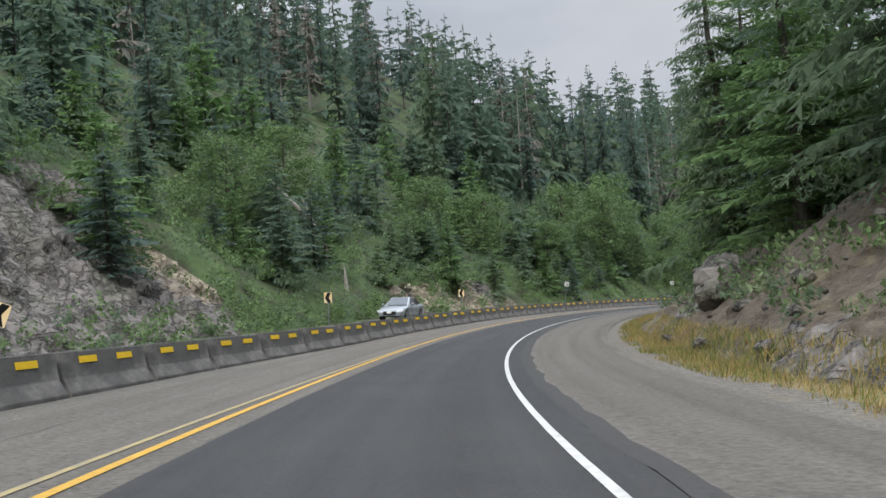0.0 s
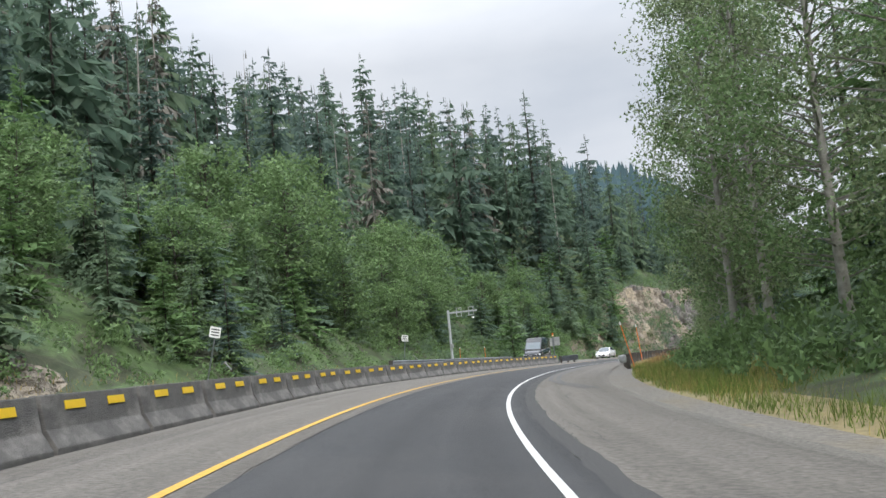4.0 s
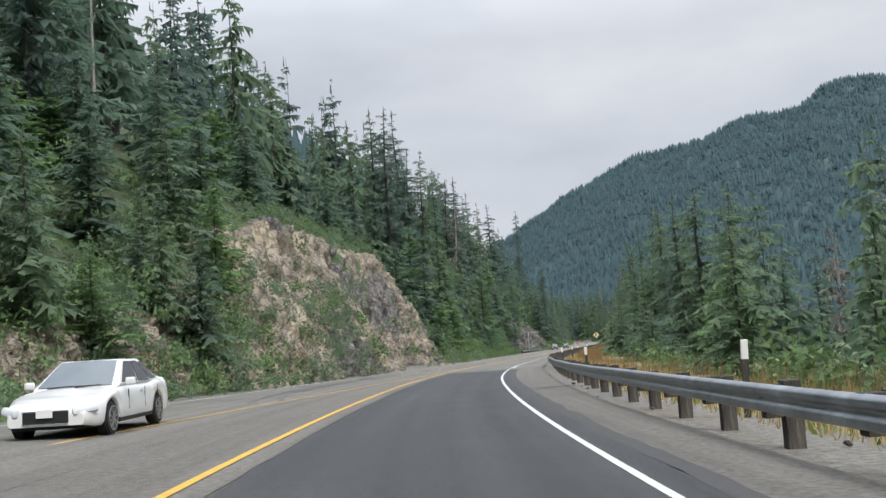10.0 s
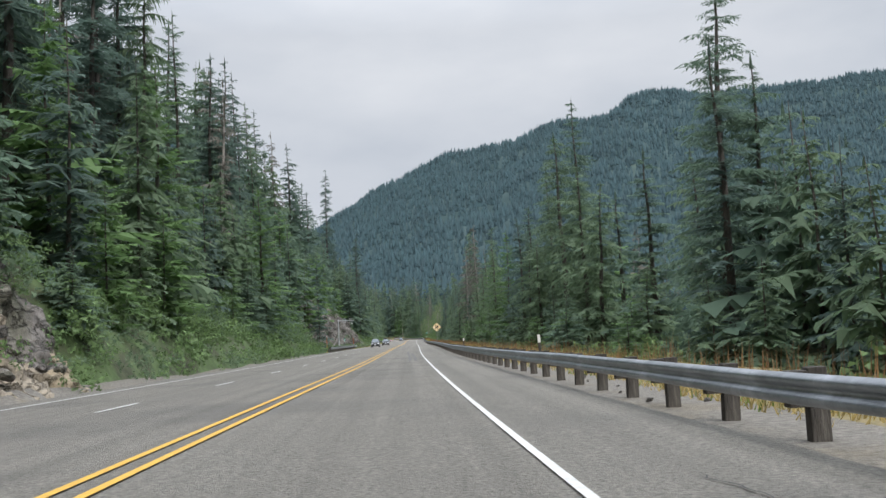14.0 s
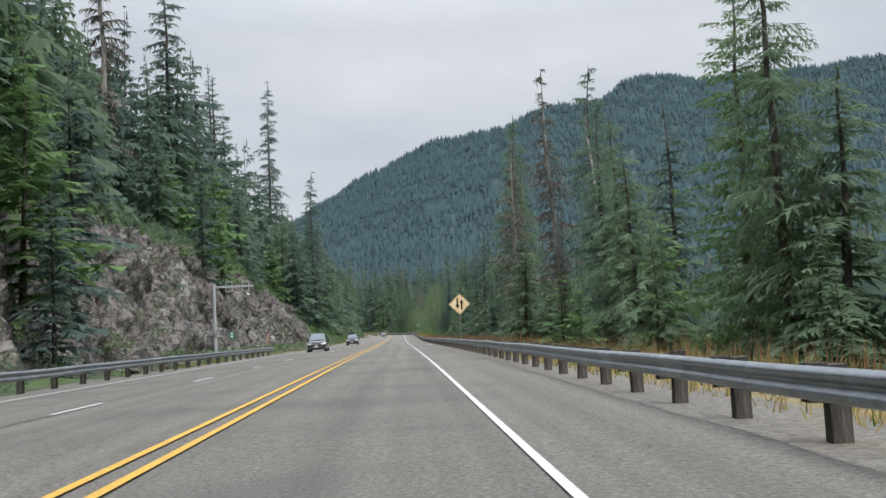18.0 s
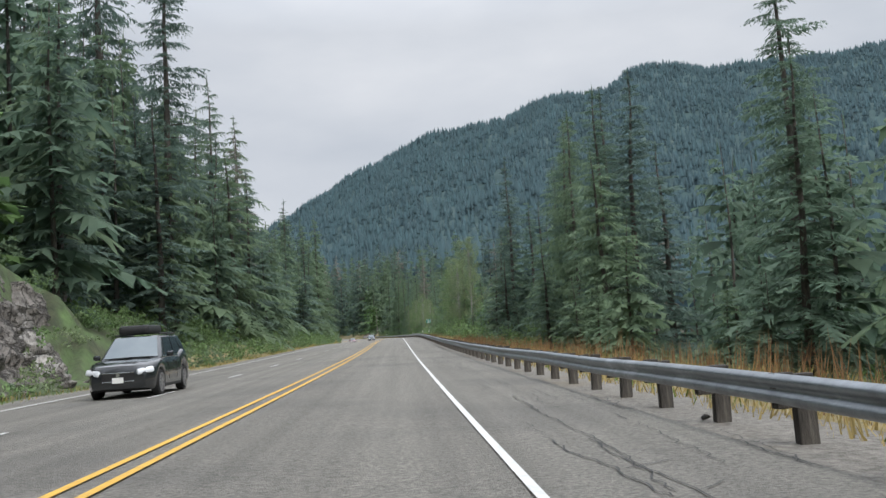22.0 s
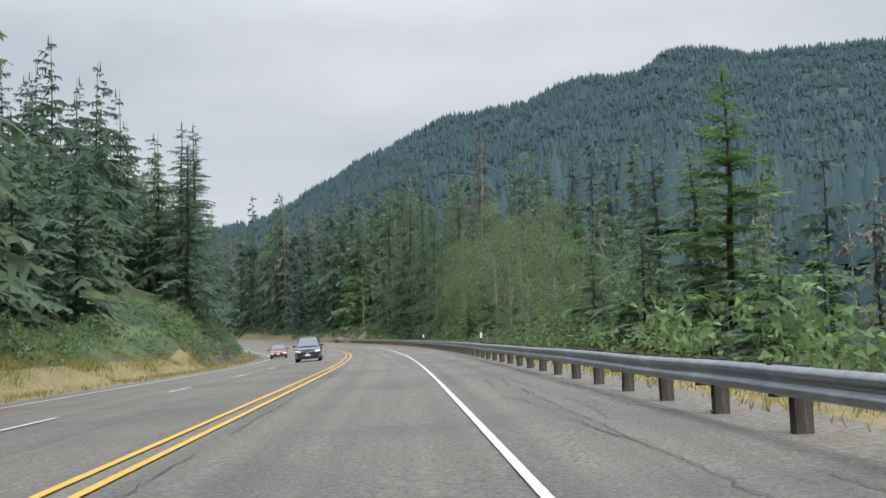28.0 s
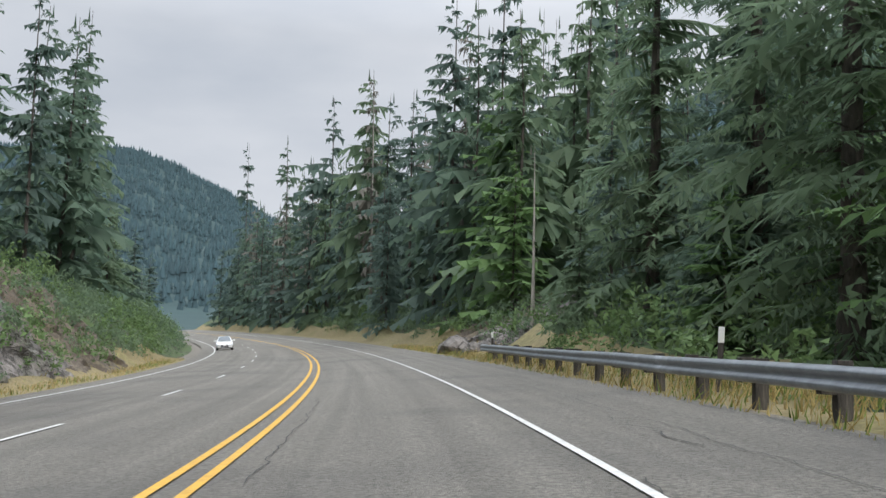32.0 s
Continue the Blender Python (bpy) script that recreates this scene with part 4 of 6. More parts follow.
def fir_crown(h, spread, start, levels, per, teeth, axis, seed, droop=0.35, gaps=0.12, power=0.72, hang=0.55, wide=0.40, sprays=0):
    """Boughs of a conifer: drooping fronds in rough whorls, each a rib with ragged needle twigs hanging from both sides; sprays splits every twig into small side sprays."""
    g = np.random.default_rng(seed)
    zs = start + (1 - start) * np.linspace(0, 1, levels) ** 0.95
    rows_ = []
    for i, zf in enumerate(zs[:-1]):
        reach = spread * ((1 - zf) / (1 - start)) ** power * g.uniform(0.72, 1.12) + 0.22
        if zf < start + 0.08:
            reach *= 0.8
        a0 = g.uniform(0, 6.28)
        n_b = per if zf < 0.85 else max(4, per - 2)
        for b in range(n_b):
            if g.random() >= gaps:
                rows_.append(((zf + g.normal(0, 0.4 / levels)) * h, a0 + b * 6.283 / n_b + g.normal(0, 0.3), reach * g.uniform(0.35, 1.18), 0.42 * zf**1.5 + g.uniform(-0.06, 0.16)))
    z0, a, ln, up = np.array(rows_).T
    n_b = len(z0)
    d = np.stack([np.cos(a), np.sin(a), 0 * a], 1)
    sd = np.stack([-np.sin(a), np.cos(a), 0 * a], 1)
    root = np.concatenate([axis(z0), z0[:, None]], 1)
    sag = droop * g.uniform(0.7, 1.3, n_b)

    def rib(q):
        p = root[:, None] + d[:, None] * (q * ln[:, None])[..., None]
        p[..., 2] += ln[:, None] * (up[:, None] * q - sag[:, None] * q**2)
        return p

    out = []
    for side in (-1.0, 1.0):
        q = (np.arange(teeth)[None] + g.uniform(0.1, 0.9, (n_b, teeth))) / teeth
        L = (ln[:, None] * wide * (1.02 - q) ** 0.6 * np.minimum(1, 0.35 + 2.2 * q) + 0.16) * g.uniform(0.55, 1.25, q.shape)
        w = 0.85 / teeth * g.uniform(0.6, 1.1, q.shape)
        tip = rib(q) + (sd[:, None] * (side * g.uniform(0.55, 1.0, q.shape))[..., None] + d[:, None] * g.uniform(0.25, 0.85, q.shape)[..., None]) * L[..., None]
        tip[..., 2] -= hang * L * g.uniform(0.1, 1.3, q.shape)
        if sprays:
            foot = rib(q)
            run = tip - foot
            for j in range(sprays):
                f0 = (j + g.uniform(-0.3, 0.2, q.shape)) / sprays
                f1 = f0 + 1.35 / sprays
                turn = (1 if j % 2 else -0.85) * (1.1 - f0) * g.uniform(0.16, 0.42, q.shape) * L
                end = foot + run * (f1 + g.uniform(-0.05, 0.22, q.shape))[..., None] + d[:, None] * turn[..., None]
                end[..., 2] -= L * g.uniform(0.0, 0.28, q.shape)
                out.append(np.stack([foot + run * f0[..., None], foot + run * f1[..., None], end], 2).reshape(-1, 3))
            continue
        out.append(np.stack([rib(q - w), rib(np.minimum(q + w, 1.05)), tip], 2).reshape(-1, 3))
    tp = axis(h)
    lead = np.array([[[tp[0] + 0.1 * math.cos(k), tp[1] + 0.1 * math.sin(k), h * 0.955], [tp[0] - 0.1 * math.cos(k), tp[1] - 0.1 * math.sin(k), h * 0.955], [*tp, h * 1.012]] for k in (0, 1.05, 2.1)])
    v = np.concatenate([*out, lead.reshape(-1, 3)])
    return v, np.arange(len(v)).reshape(-1, 3)


def bare_limbs(h, n, ln, lo, hi, axis, seed):
    """Broken dead limbs as thin three-sided spikes."""
    g = np.random.default_rng(seed)
    vs = []
    for _ in range(n):
        z0, a, l = h * g.uniform(lo, hi), g.uniform(0, 6.28), ln * g.uniform(0.3, 1)
        c = np.array([*axis(z0), z0])
        tip = c + np.array([math.cos(a) * l, math.sin(a) * l, -l * g.uniform(-0.1, 0.5)])
        for e in (np.array([0, 0, 0.05]), np.array([-math.sin(a) * 0.05, math.cos(a) * 0.05, 0])):
            vs += [c - e, c + e, tip]
    v = np.array(vs)
    return v, np.arange(len(v)).reshape(-1, 3)


def join(*pieces):
    vs, ts, k = [], [], 0
    for v, t in pieces:
        vs.append(v)
        ts.append(t + k)
        k += len(v)
    return np.concatenate(vs), np.concatenate(ts)


def leaf_cloud(centres, radii, per, size, seed, squash=0.8, kite=True):
    """Small ragged leaf triangles scattered through clumps."""
    g = np.random.default_rng(seed)
    c = np.repeat(np.asarray(centres, float), per, 0)
    r = np.repeat(np.asarray(radii, float), per)
    d = g.normal(0, 1, c.shape)
    d /= np.linalg.norm(d, axis=1, keepdims=True)
    p = c + d * (r * g.uniform(0.35, 1.05, len(r)))[:, None] * np.array([1, 1, squash])
    s = size * g.uniform(0.6, 1.5, len(r))
    e1 = g.normal(0, 1, p.shape)
    e1 /= np.linalg.norm(e1, axis=1, keepdims=True)
    e2 = np.cross(e1, g.normal(0, 1, p.shape))
    e2 /= np.linalg.norm(e2, axis=1, keepdims=True) + 1e-9
    if not kite:
        v = np.stack([p - e1 * s[:, None], p + e2 * 0.9 * s[:, None], p + e1 * s[:, None]], 1).reshape(-1, 3)
        return v, np.arange(len(v)).reshape(-1, 3)
    v = np.stack([p - e1 * s[:, None], p + e2 * 0.55 * s[:, None], p + e1 * s[:, None], p - e2 * 0.55 * s[:, None]], 1).reshape(-1, 3)
    i = np.arange(len(p))[:, None] * 4
    return v, np.concatenate([i + [0, 1, 2], i + [0, 2, 3]])


def tri_mesh(name, vt, mat):
    ob = mesh_object(name, vt[0], vt[1], mat)
    me = ob.data
    bpy.data.objects.remove(ob)
    return me


def stand_tree(name, trunk_me, crown_me, p, size, turn, label, group, lean=0.0, mats=None):
    """A tree of its own: an empty at its foot, a trunk and a crown."""
    root = new(name)
    root.empty_display_size = 0.3
    root.matrix_world = Matrix.Translation(Vector(p)) @ Euler((lean, 0, turn)).to_matrix().to_4x4() @ Matrix.Diagonal((size[0], size[0], size[1], 1))
    for part_name, me in (("trunk", trunk_me), ("crown", crown_me)):
        if me:
            o = new(part_name, me)
            o.parent = root
    return tagged(root, label, "tree", group)


# Kinds of conifer, built at one height and scaled to the tree that stands
TREE_H = 24.0
KINDS = {}
# name: spread, crown start, levels, per whorl, droop, gaps, hang, needles, trunk, label
for nm, spread, start, lev, per, droop, gaps, hang, needles, bark, label in (
    ("fir_full", 4.9, 0.03, 31, 7, 0.34, 0.05, 0.45, "fir_a", "bark", "tall dark green fir with drooping boughs down to the ground"),
    ("fir_dark", 4.1, 0.06, 32, 7, 0.30, 0.06, 0.40, "fir_c", "bark", "tall narrow dark spruce among other conifers"),
    ("hemlock", 5.2, 0.05, 29, 7, 0.52, 0.08, 0.75, "fir_b", "bark", "old hemlock with long drooping boughs"),
    ("old_hemlock", 4.3, 0.14, 31, 7, 0.40, 0.24, 0.80, "fir_a", "bark", "old open hemlock with layered drooping boughs"),
    ("fir_open", 3.7, 0.26, 25, 6, 0.40, 0.14, 0.60, "fir_c", "bark", "tall thin conifer with a bare lower trunk"),
    ("young_fir", 5.6, 0.02, 25, 8, 0.16, 0.03, 0.30, "fir_y", "bark", "young bright green fir beside the road"),
    ("half_dead", 2.8, 0.20, 24, 6, 0.50, 0.34, 0.90, "dead", "pale_bark", "half-dead conifer with pale lichen-covered boughs"),
    ("snag", 0.6, 0.55, 6, 3, 0.60, 0.60, 0.60, "dead", "pale_bark", "bare bleached dead tree with broken limbs"),
):
    seed = len(KINDS) * 17 + 3
    tv, tt_, ax = trunk_mesh(TREE_H, 0.27, 8, 9, 0.0, seed)
    limb = bare_limbs(TREE_H, 40, 2.0, 0.08, 0.98 if nm == "snag" else max(start + 0.25, 0.4), ax, seed)
    near = fir_crown(TREE_H, spread, start, int(lev * 0.9), max(per - 1, 6), 18, ax, seed, droop, gaps, hang=hang * 1.4, wide=0.38)
    close = fir_crown(TREE_H, spread * 0.92, start, int(lev * 1.15), max(per - 1, 6), 12, ax, seed + 5, droop, gaps, hang=hang * 1.2, wide=0.37, sprays=4)
    fine = fir_crown(TREE_H, spread * 1.04, start, int(lev * 0.68), max(per - 1, 5), 7, ax, seed + 3, droop, gaps * 0.8, hang=hang + 0.5, wide=0.45)
    mid = fir_crown(TREE_H, spread * 1.08, start, int(lev * 0.6), max(per - 1, 5), 5, ax, seed + 1, droop, gaps * 0.7, hang=hang + 0.85, wide=0.40)
    low = fir_crown(TREE_H, spread * 1.12, start, int(lev * 0.5), 5, 4, ax, seed + 2, droop, gaps * 0.5, hang=hang + 1.1, wide=0.40)
    t6 = trunk_mesh(TREE_H, 0.15, 5, 4, 0.0, seed)
    KINDS[nm] = dict(trunk=tri_mesh(nm + "_trunk", join((tv, tt_), limb), M[bark]), crown=tri_mesh(nm + "_crown", near, M[needles]), close=tri_mesh(nm + "_crown", close, M[needles]), fine=fine, mid=mid, low=low, stem=(t6[0], t6[1]), needles=needles, bark=bark, label=label)

FOREST_MATS = ["fir_a", "fir_b", "fir_c", "fir_y", "dead", "bark", "pale_bark"]
stock = {k: ([], []) for k in FOREST_MATS}
stock_n = {k: 0 for k in FOREST_MATS}


def into_forest(kind, p, hgt, fat, turn, grade):
    """Add a tree to the joined forest."""
    k = KINDS[kind]
    c, s = math.cos(turn), math.sin(turn)
    f = hgt / TREE_H
    for (v, t), m in ((k[grade], k["needles"]), (k["stem"], k["bark"])):
        w = v * np.array([f * fat, f * fat, f])
        w = np.stack([w[:, 0] * c - w[:, 1] * s, w[:, 0] * s + w[:, 1] * c, w[:, 2]], 1) + p
        stock[m][0].append(w)
        stock[m][1].append(t + stock_n[m])
        stock_n[m] += len(w)


# where trees stand: stretch of stations, offsets, spacing, heights, kinds (with weights)
rt = random.Random(11)
STANDS = [
    # left hillside
    (36, 125, -16, -34, 5.1, (3.5, 8), "fir_full fir_dark hemlock young_fir young_fir"),
    (10, 125, -34, -52, 6.7, (8, 14), "fir_full fir_dark hemlock young_fir"),
    (10, 140, -52, -110, 7.4, (14, 22), "fir_full fir_dark fir_dark hemlock half_dead"),
    (140, 330, -56, -110, 8.8, (16, 25), "fir_full fir_dark fir_dark hemlock fir_full fir_open fir_dark half_dead"),
    (20, 240, -110, -225, 9.6, (16, 25), "fir_full fir_dark fir_dark hemlock fir_full fir_open half_dead"),
    (110, 226, -20, -38, 5.6, (5, 11), "young_fir fir_full hemlock fir_full"),
    (125, 200, -38, -56, 6.5, (15, 25), "fir_full fir_dark hemlock fir_open half_dead fir_full fir_dark fir_full"),
    (200, 236, -38, -56, 6.5, (21, 29), "fir_full fir_dark fir_open half_dead fir_full fir_dark"),
    (228, 312, -20.5, -27, 5.2, (6, 12), "fir_full young_fir fir_dark"),
    (226, 270, -28, -44, 6.9, (20, 28), "fir_full fir_dark hemlock fir_open old_hemlock"),
    (270, 312, -26, -42, 6.7, (14, 22), "fir_full fir_dark hemlock fir_open old_hemlock"),
    (312, 430, -16, -25, 5.4, (9, 18), "fir_full hemlock fir_dark young_fir"),
    (312, 440, -24, -42, 6.4, (24, 34), "fir_full fir_dark hemlock fir_open half_dead old_hemlock"),
    (236, 440, -44, -75, 13, (20, 28), "fir_full fir_dark hemlock fir_open"),
    (430, 556, -22, -30, 5.4, (8, 16), "fir_full fir_dark hemlock young_fir"),
    (430, 570, -30, -46, 6.4, (18, 27), "fir_full fir_dark hemlock fir_open old_hemlock"),
    (556, 640, -16.5, -22, 4.3, (12, 22), "fir_full fir_dark hemlock fir_dark"),
    (562, 640, -21.5, -42, 5.6, (19, 30), "fir_full fir_dark hemlock fir_open"),
    (640, 690, -17.5, -24, 4.4, (11, 19), "fir_full fir_dark hemlock fir_dark"),
    (690, 742, -17.5, -26, 4.9, (19, 28), "fir_full fir_dark hemlock fir_dark"),
    (640, 742, -25, -42, 6.6, (16, 24), "fir_full fir_dark hemlock"),
    (740, 790, -22, -42, 6.6, (9, 15), "fir_full fir_dark hemlock"),
    (790, 852, -18.5, -46, 5.8, (13, 24), "fir_full fir_dark hemlock"),
    (875, 1130, -20, -60, 7.3, (6, 12), "fir_full fir_dark hemlock"),
    (172, 232, -14.5, -20, 4.2, (4, 9), "young_fir fir_full hemlock"),
    (300, 394, -14.6, -18, 4.2, (3, 8), "fir_full hemlock young_fir"),
    (78, 172, -18.5, -22, 4.6, (3, 7), "young_fir fir_full hemlock"),
    # right side
    (236, 440, 9.0, 13, 4.2, (2.5, 7), "young_fir fir_full hemlock hemlock"),
    (440, 600, 8.6, 12, 4.4, (2.5, 8.5), "hemlock fir_full hemlock"),
    (600, 860, 8.8, 13, 4.6, (2.5, 7.5), "young_fir hemlock fir_full"),
    (120, 236, 10.5, 17, 4.6, (2.5, 8), "young_fir fir_full hemlock"),
    (16, 66, 9.6, 22, 4.6, (8, 16), "fir_full hemlock young_fir young_fir"),
    (60, 118, 11.5, 40, 6.2, (12, 21), "fir_full hemlock young_fir fir_dark"),
    (118, 235, 15, 24, 6.4, (5, 11), "young_fir fir_full hemlock"),
    (118, 235, 22, 60, 8.6, (11, 19), "fir_full fir_dark hemlock fir_open"),
    (235, 340, 13, 24, 5.8, (8, 16), "fir_full hemlock hemlock fir_dark young_fir fir_full"),
    (340, 430, 10.5, 24, 5.8, (9, 17), "fir_full hemlock hemlock fir_dark fir_open young_fir"),
    (430, 480, 12, 24, 6.4, (9, 17), "fir_full hemlock old_hemlock hemlock fir_open"),
    (480, 560, 10.5, 24, 5.8, (10, 20), "fir_full hemlock fir_dark hemlock fir_full"),
    (235, 620, 24, 62, 14, (14, 22), "fir_full fir_dark hemlock half_dead"),
    (560, 600, 11.0, 28, 5.8, (12, 22), "fir_full hemlock fir_dark fir_dark"),
    (600, 690, 11.5, 28, 5.8, (8, 15), "fir_full hemlock fir_dark fir_dark young_fir"),
    (690, 790, 11.5, 28, 6.2, (8, 15), "fir_full hemlock fir_dark young_fir"),
    (620, 860, 30, 62, 15, (14, 21), "fir_full fir_dark hemlock half_dead"),
    (790, 890, 11.5, 32, 5.6, (12, 22), "fir_full hemlock fir_dark young_fir old_hemlock"),
    (890, 1130, 9, 34, 6.0, (18, 32), "fir_full hemlock fir_dark fir_dark half_dead"),
    (850, 1130, 34, 95, 13, (18, 28), "fir_full fir_dark hemlock"),
]
# trees that stand out: station, offset, height, kind
KEY_LEFT = ((154, -45, 20, "fir_full"), (158, -47, 19, "fir_dark"), (164, -46, 20, "fir_full"), (169, -47, 20, "fir_full"), (174, -46, 20, "fir_dark"), (180, -46, 20, "fir_open"), (264, -40, 24, "fir_full"), (290, -40, 29, "fir_dark"), (310, -40, 29, "fir_full"), (506, -29, 29, "fir_full"), (514, -28, 29, "fir_dark"), (520, -30, 31, "fir_full"), (531, -29, 33, "fir_dark"), (540, -28, 28, "fir_full"), (912, -23, 27, "fir_full"), (889, -22, 22, "fir_dark"), (900, -22, 23, "fir_full"), (600, -28.9, 53, "fir_open"), (236, -30, 34, "fir_full"), (214, -34, 31, "fir_full"), (222, -36, 31, "fir_dark"), (203, -37, 27, "fir_open"), (192, -38, 25, "half_dead"), (353, -28, 38, "fir_dark"), (330, -35, 30, "old_hemlock"), (372, -32, 33, "fir_open"), (407, -29, 30, "half_dead"), (424, -28, 34, "fir_open"), (452, -29, 33, "fir_dark"), (474, -29, 33, "half_dead"), (503, -29, 37, "fir_open"),
            (524, -27, 30, "fir_dark"), (581, -18, 34, "fir_open"), (626, -23, 31, "old_hemlock"), (628, -20, 25, "half_dead"), (592, -33, 36, "fir_dark"), (886, -27, 32, "fir_full"), (912, -26, 26, "fir_full"), (938, -26, 30, "fir_dark"), (906, -31, 28, "fir_full"), (960, -27, 28, "hemlock"), (150, -44, 20, "snag"), (176, -47, 23, "snag"), (188, -41, 20, "snag"), (214, -44, 26, "snag"), (245, -30, 24, "snag"))
KEY_RIGHT = ((189, 13.2, 23, "old_hemlock"), (184, 14.4, 21, "old_hemlock"), (148, 15, 20, "hemlock"), (170, 14, 15, "hemlock"), (200, 17, 14, "hemlock"), (263, 16, 15, "fir_full"), (257, 15, 16, "old_hemlock"), (276, 15, 16, "hemlock"), (272.5, 16.4, 16, "old_hemlock"), (279, 17, 16, "fir_full"), (287, 16, 19, "hemlock"), (300, 15, 12, "fir_full"), (311, 18, 18, "old_hemlock"), (288, 14, 10, "hemlock"), (271, 12.4, 8, "hemlock"), (281, 14, 12, "hemlock"), (297, 14.5, 11, "hemlock"), (292, 17, 14, "hemlock"), (350, 16, 25, "fir_full"), (311, 16, 22, "fir_full"), (348, 14, 21, "hemlock"), (358, 14.5, 20, "fir_full"), (338, 14, 16, "hemlock"), (376, 14, 16, "fir_full"), (384, 12.5, 16, "young_fir"), (408, 13, 18, "hemlock"), (460, 14, 26, "half_dead"),
             (436, 13, 14, "old_hemlock"), (442, 14.5, 19, "old_hemlock"), (456, 17, 26, "old_hemlock"), (446, 15, 20, "snag"), (478, 13, 23, "half_dead"), (490, 14, 29, "hemlock"), (497, 16, 27, "fir_full"))
KEY_BEYOND = ((568, 12.5, 18, "hemlock"), (561, 13, 18, "fir_full"), (574, 13, 19, "fir_full"), (582, 13.5, 17, "hemlock"), (592, 13, 15, "fir_full"), (615, 12, 13, "half_dead"), (616, 14, 16, "hemlock"), (655, 11, 17, "hemlock"), (661, 12.5, 17, "fir_full"), (670, 12.5, 17, "fir_dark"), (680, 11.5, 13, "half_dead"), (694, 13, 15, "fir_full"), (805, 14, 27, "half_dead"), (32, 10.6, 14, "young_fir"), (46, 10.2, 17, "hemlock"), (38, 12.5, 18, "fir_full"), (872, 10, 11, "snag"), (832, 12.5, 24, "hemlock"),
              (812, 13.5, 22, "hemlock"), (842, 12, 23, "hemlock"), (850, 13, 25, "fir_full"), (826, 12.5, 20, "fir_full"), (836, 13, 18, "young_fir"), (858, 12, 22, "hemlock"), (782, 13, 13, "fir_full"), (893, 12.5, 18, "young_fir"), (890, 13.5, 23, "hemlock"), (900, 12, 28, "fir_full"), (917, 12, 27, "fir_full"), (956, 12.5, 35, "half_dead"), (960, 13, 37, "hemlock"), (990, 12.5, 40, "fir_open"), (1044, 14, 42, "fir_full"), (1105, 13, 52, "fir_dark"))
trees = [(s_, u_, h_, k_) for s_, u_, h_, k_ in KEY_LEFT + KEY_RIGHT + KEY_BEYOND]
for s0, s1, u0, u1, gap, (h0, h1), kinds in STANDS:
    kinds = kinds.split()
    lo, hi = min(u0, u1), max(u0, u1)
    for a in np.arange(s0, s1, gap):
        for b in np.arange(lo, hi, gap):
            s_, u_ = a + rt.uniform(0, gap), b + rt.uniform(0, gap)
            if rt.random() < 0.10 or not lo <= u_ <= hi + 0.3 * gap:
                continue
            trees.append((s_, u_, rt.uniform(h0, h1), rt.choice(kinds)))
def slightness(q):
    """How slight a tree looks from the road: its least distance in view over its height."""
    return max(2.2 * q[1] if q[1] > 0 else -2.7 * q[1], q[0] - 812, 12 - q[0]) / (q[2] + 2)


trees = sorted(trees, key=slightness)
feet = on_ground(np.array([q[0] for q in trees]), np.array([q[1] for q in trees]), 0.35)
things = 0
for (s_, u_, hgt, kind_), p in zip(trees, feet):
    fat = rt.uniform(0.92, 1.32) * (24 / hgt) ** 0.35
    if things < 210:
        k = KINDS[kind_]
        f = hgt / TREE_H
        stand_tree("conifer_tree", k["trunk"], k["close" if things < 60 else "crown"], p, (f * fat, f), rt.uniform(0, 6.28), k["label"], "conifers beside the road")
        things += 1
    else:
        into_forest(kind_, p, hgt, fat, rt.uniform(0, 6.28), "fine" if -22 < u_ < 15 and s_ < 880 else "mid" if -44 < u_ < 16 and s_ < 980 else "low")
fv, ft, fi, k0 = [], [], [], 0
for mi, m in enumerate(FOREST_MATS):
    if stock_n[m]:
        v, t = np.concatenate(stock[m][0]), np.concatenate(stock[m][1])
        fv.append(v)
        ft.append(t + k0)
        fi.append(np.full(len(t), mi))
        k0 += len(v)
forest = mesh_object("forest", np.concatenate(fv), np.concatenate(ft), [M[m] for m in FOREST_MATS], np.concatenate(fi))
tagged(forest, "dense conifer forest on the slopes along the road", "forest", kind="stuff")


# ---- dead wood on the slope ----
def dead_log(name, a, b, r, label):
    """A bleached stem from one place to another, tapering."""
    a, b = Vector(a), Vector(b)
    ln = (b - a).length
    v, t, ax = trunk_mesh(ln, r, 9, 8, 0.0, int(ln * 31))
    ob = mesh_object(name, v, t, M["pale_bark"])
    ob.matrix_world = Matrix.Translation(a) @ (b - a).to_track_quat("Z", "Y").to_matrix().to_4x4()
    return tagged(ob, label, "dead wood")


dead_log("fallen_log", place(71.8, -20.6, 4.6), place(70.4, -22.0, 10.2), 0.30, "bleached fallen log lying down the green slope")
dead_log("fallen_log", place(70.4, -21.6, 8.4), place(68.6, -23.6, 11.6), 0.22, "bleached broken log across the slope")
dead_log("tree_stump", place(64.5, -15.6, 0.6), place(64.7, -15.8, 4.1), 0.26, "pale dead stump standing in the bushes")

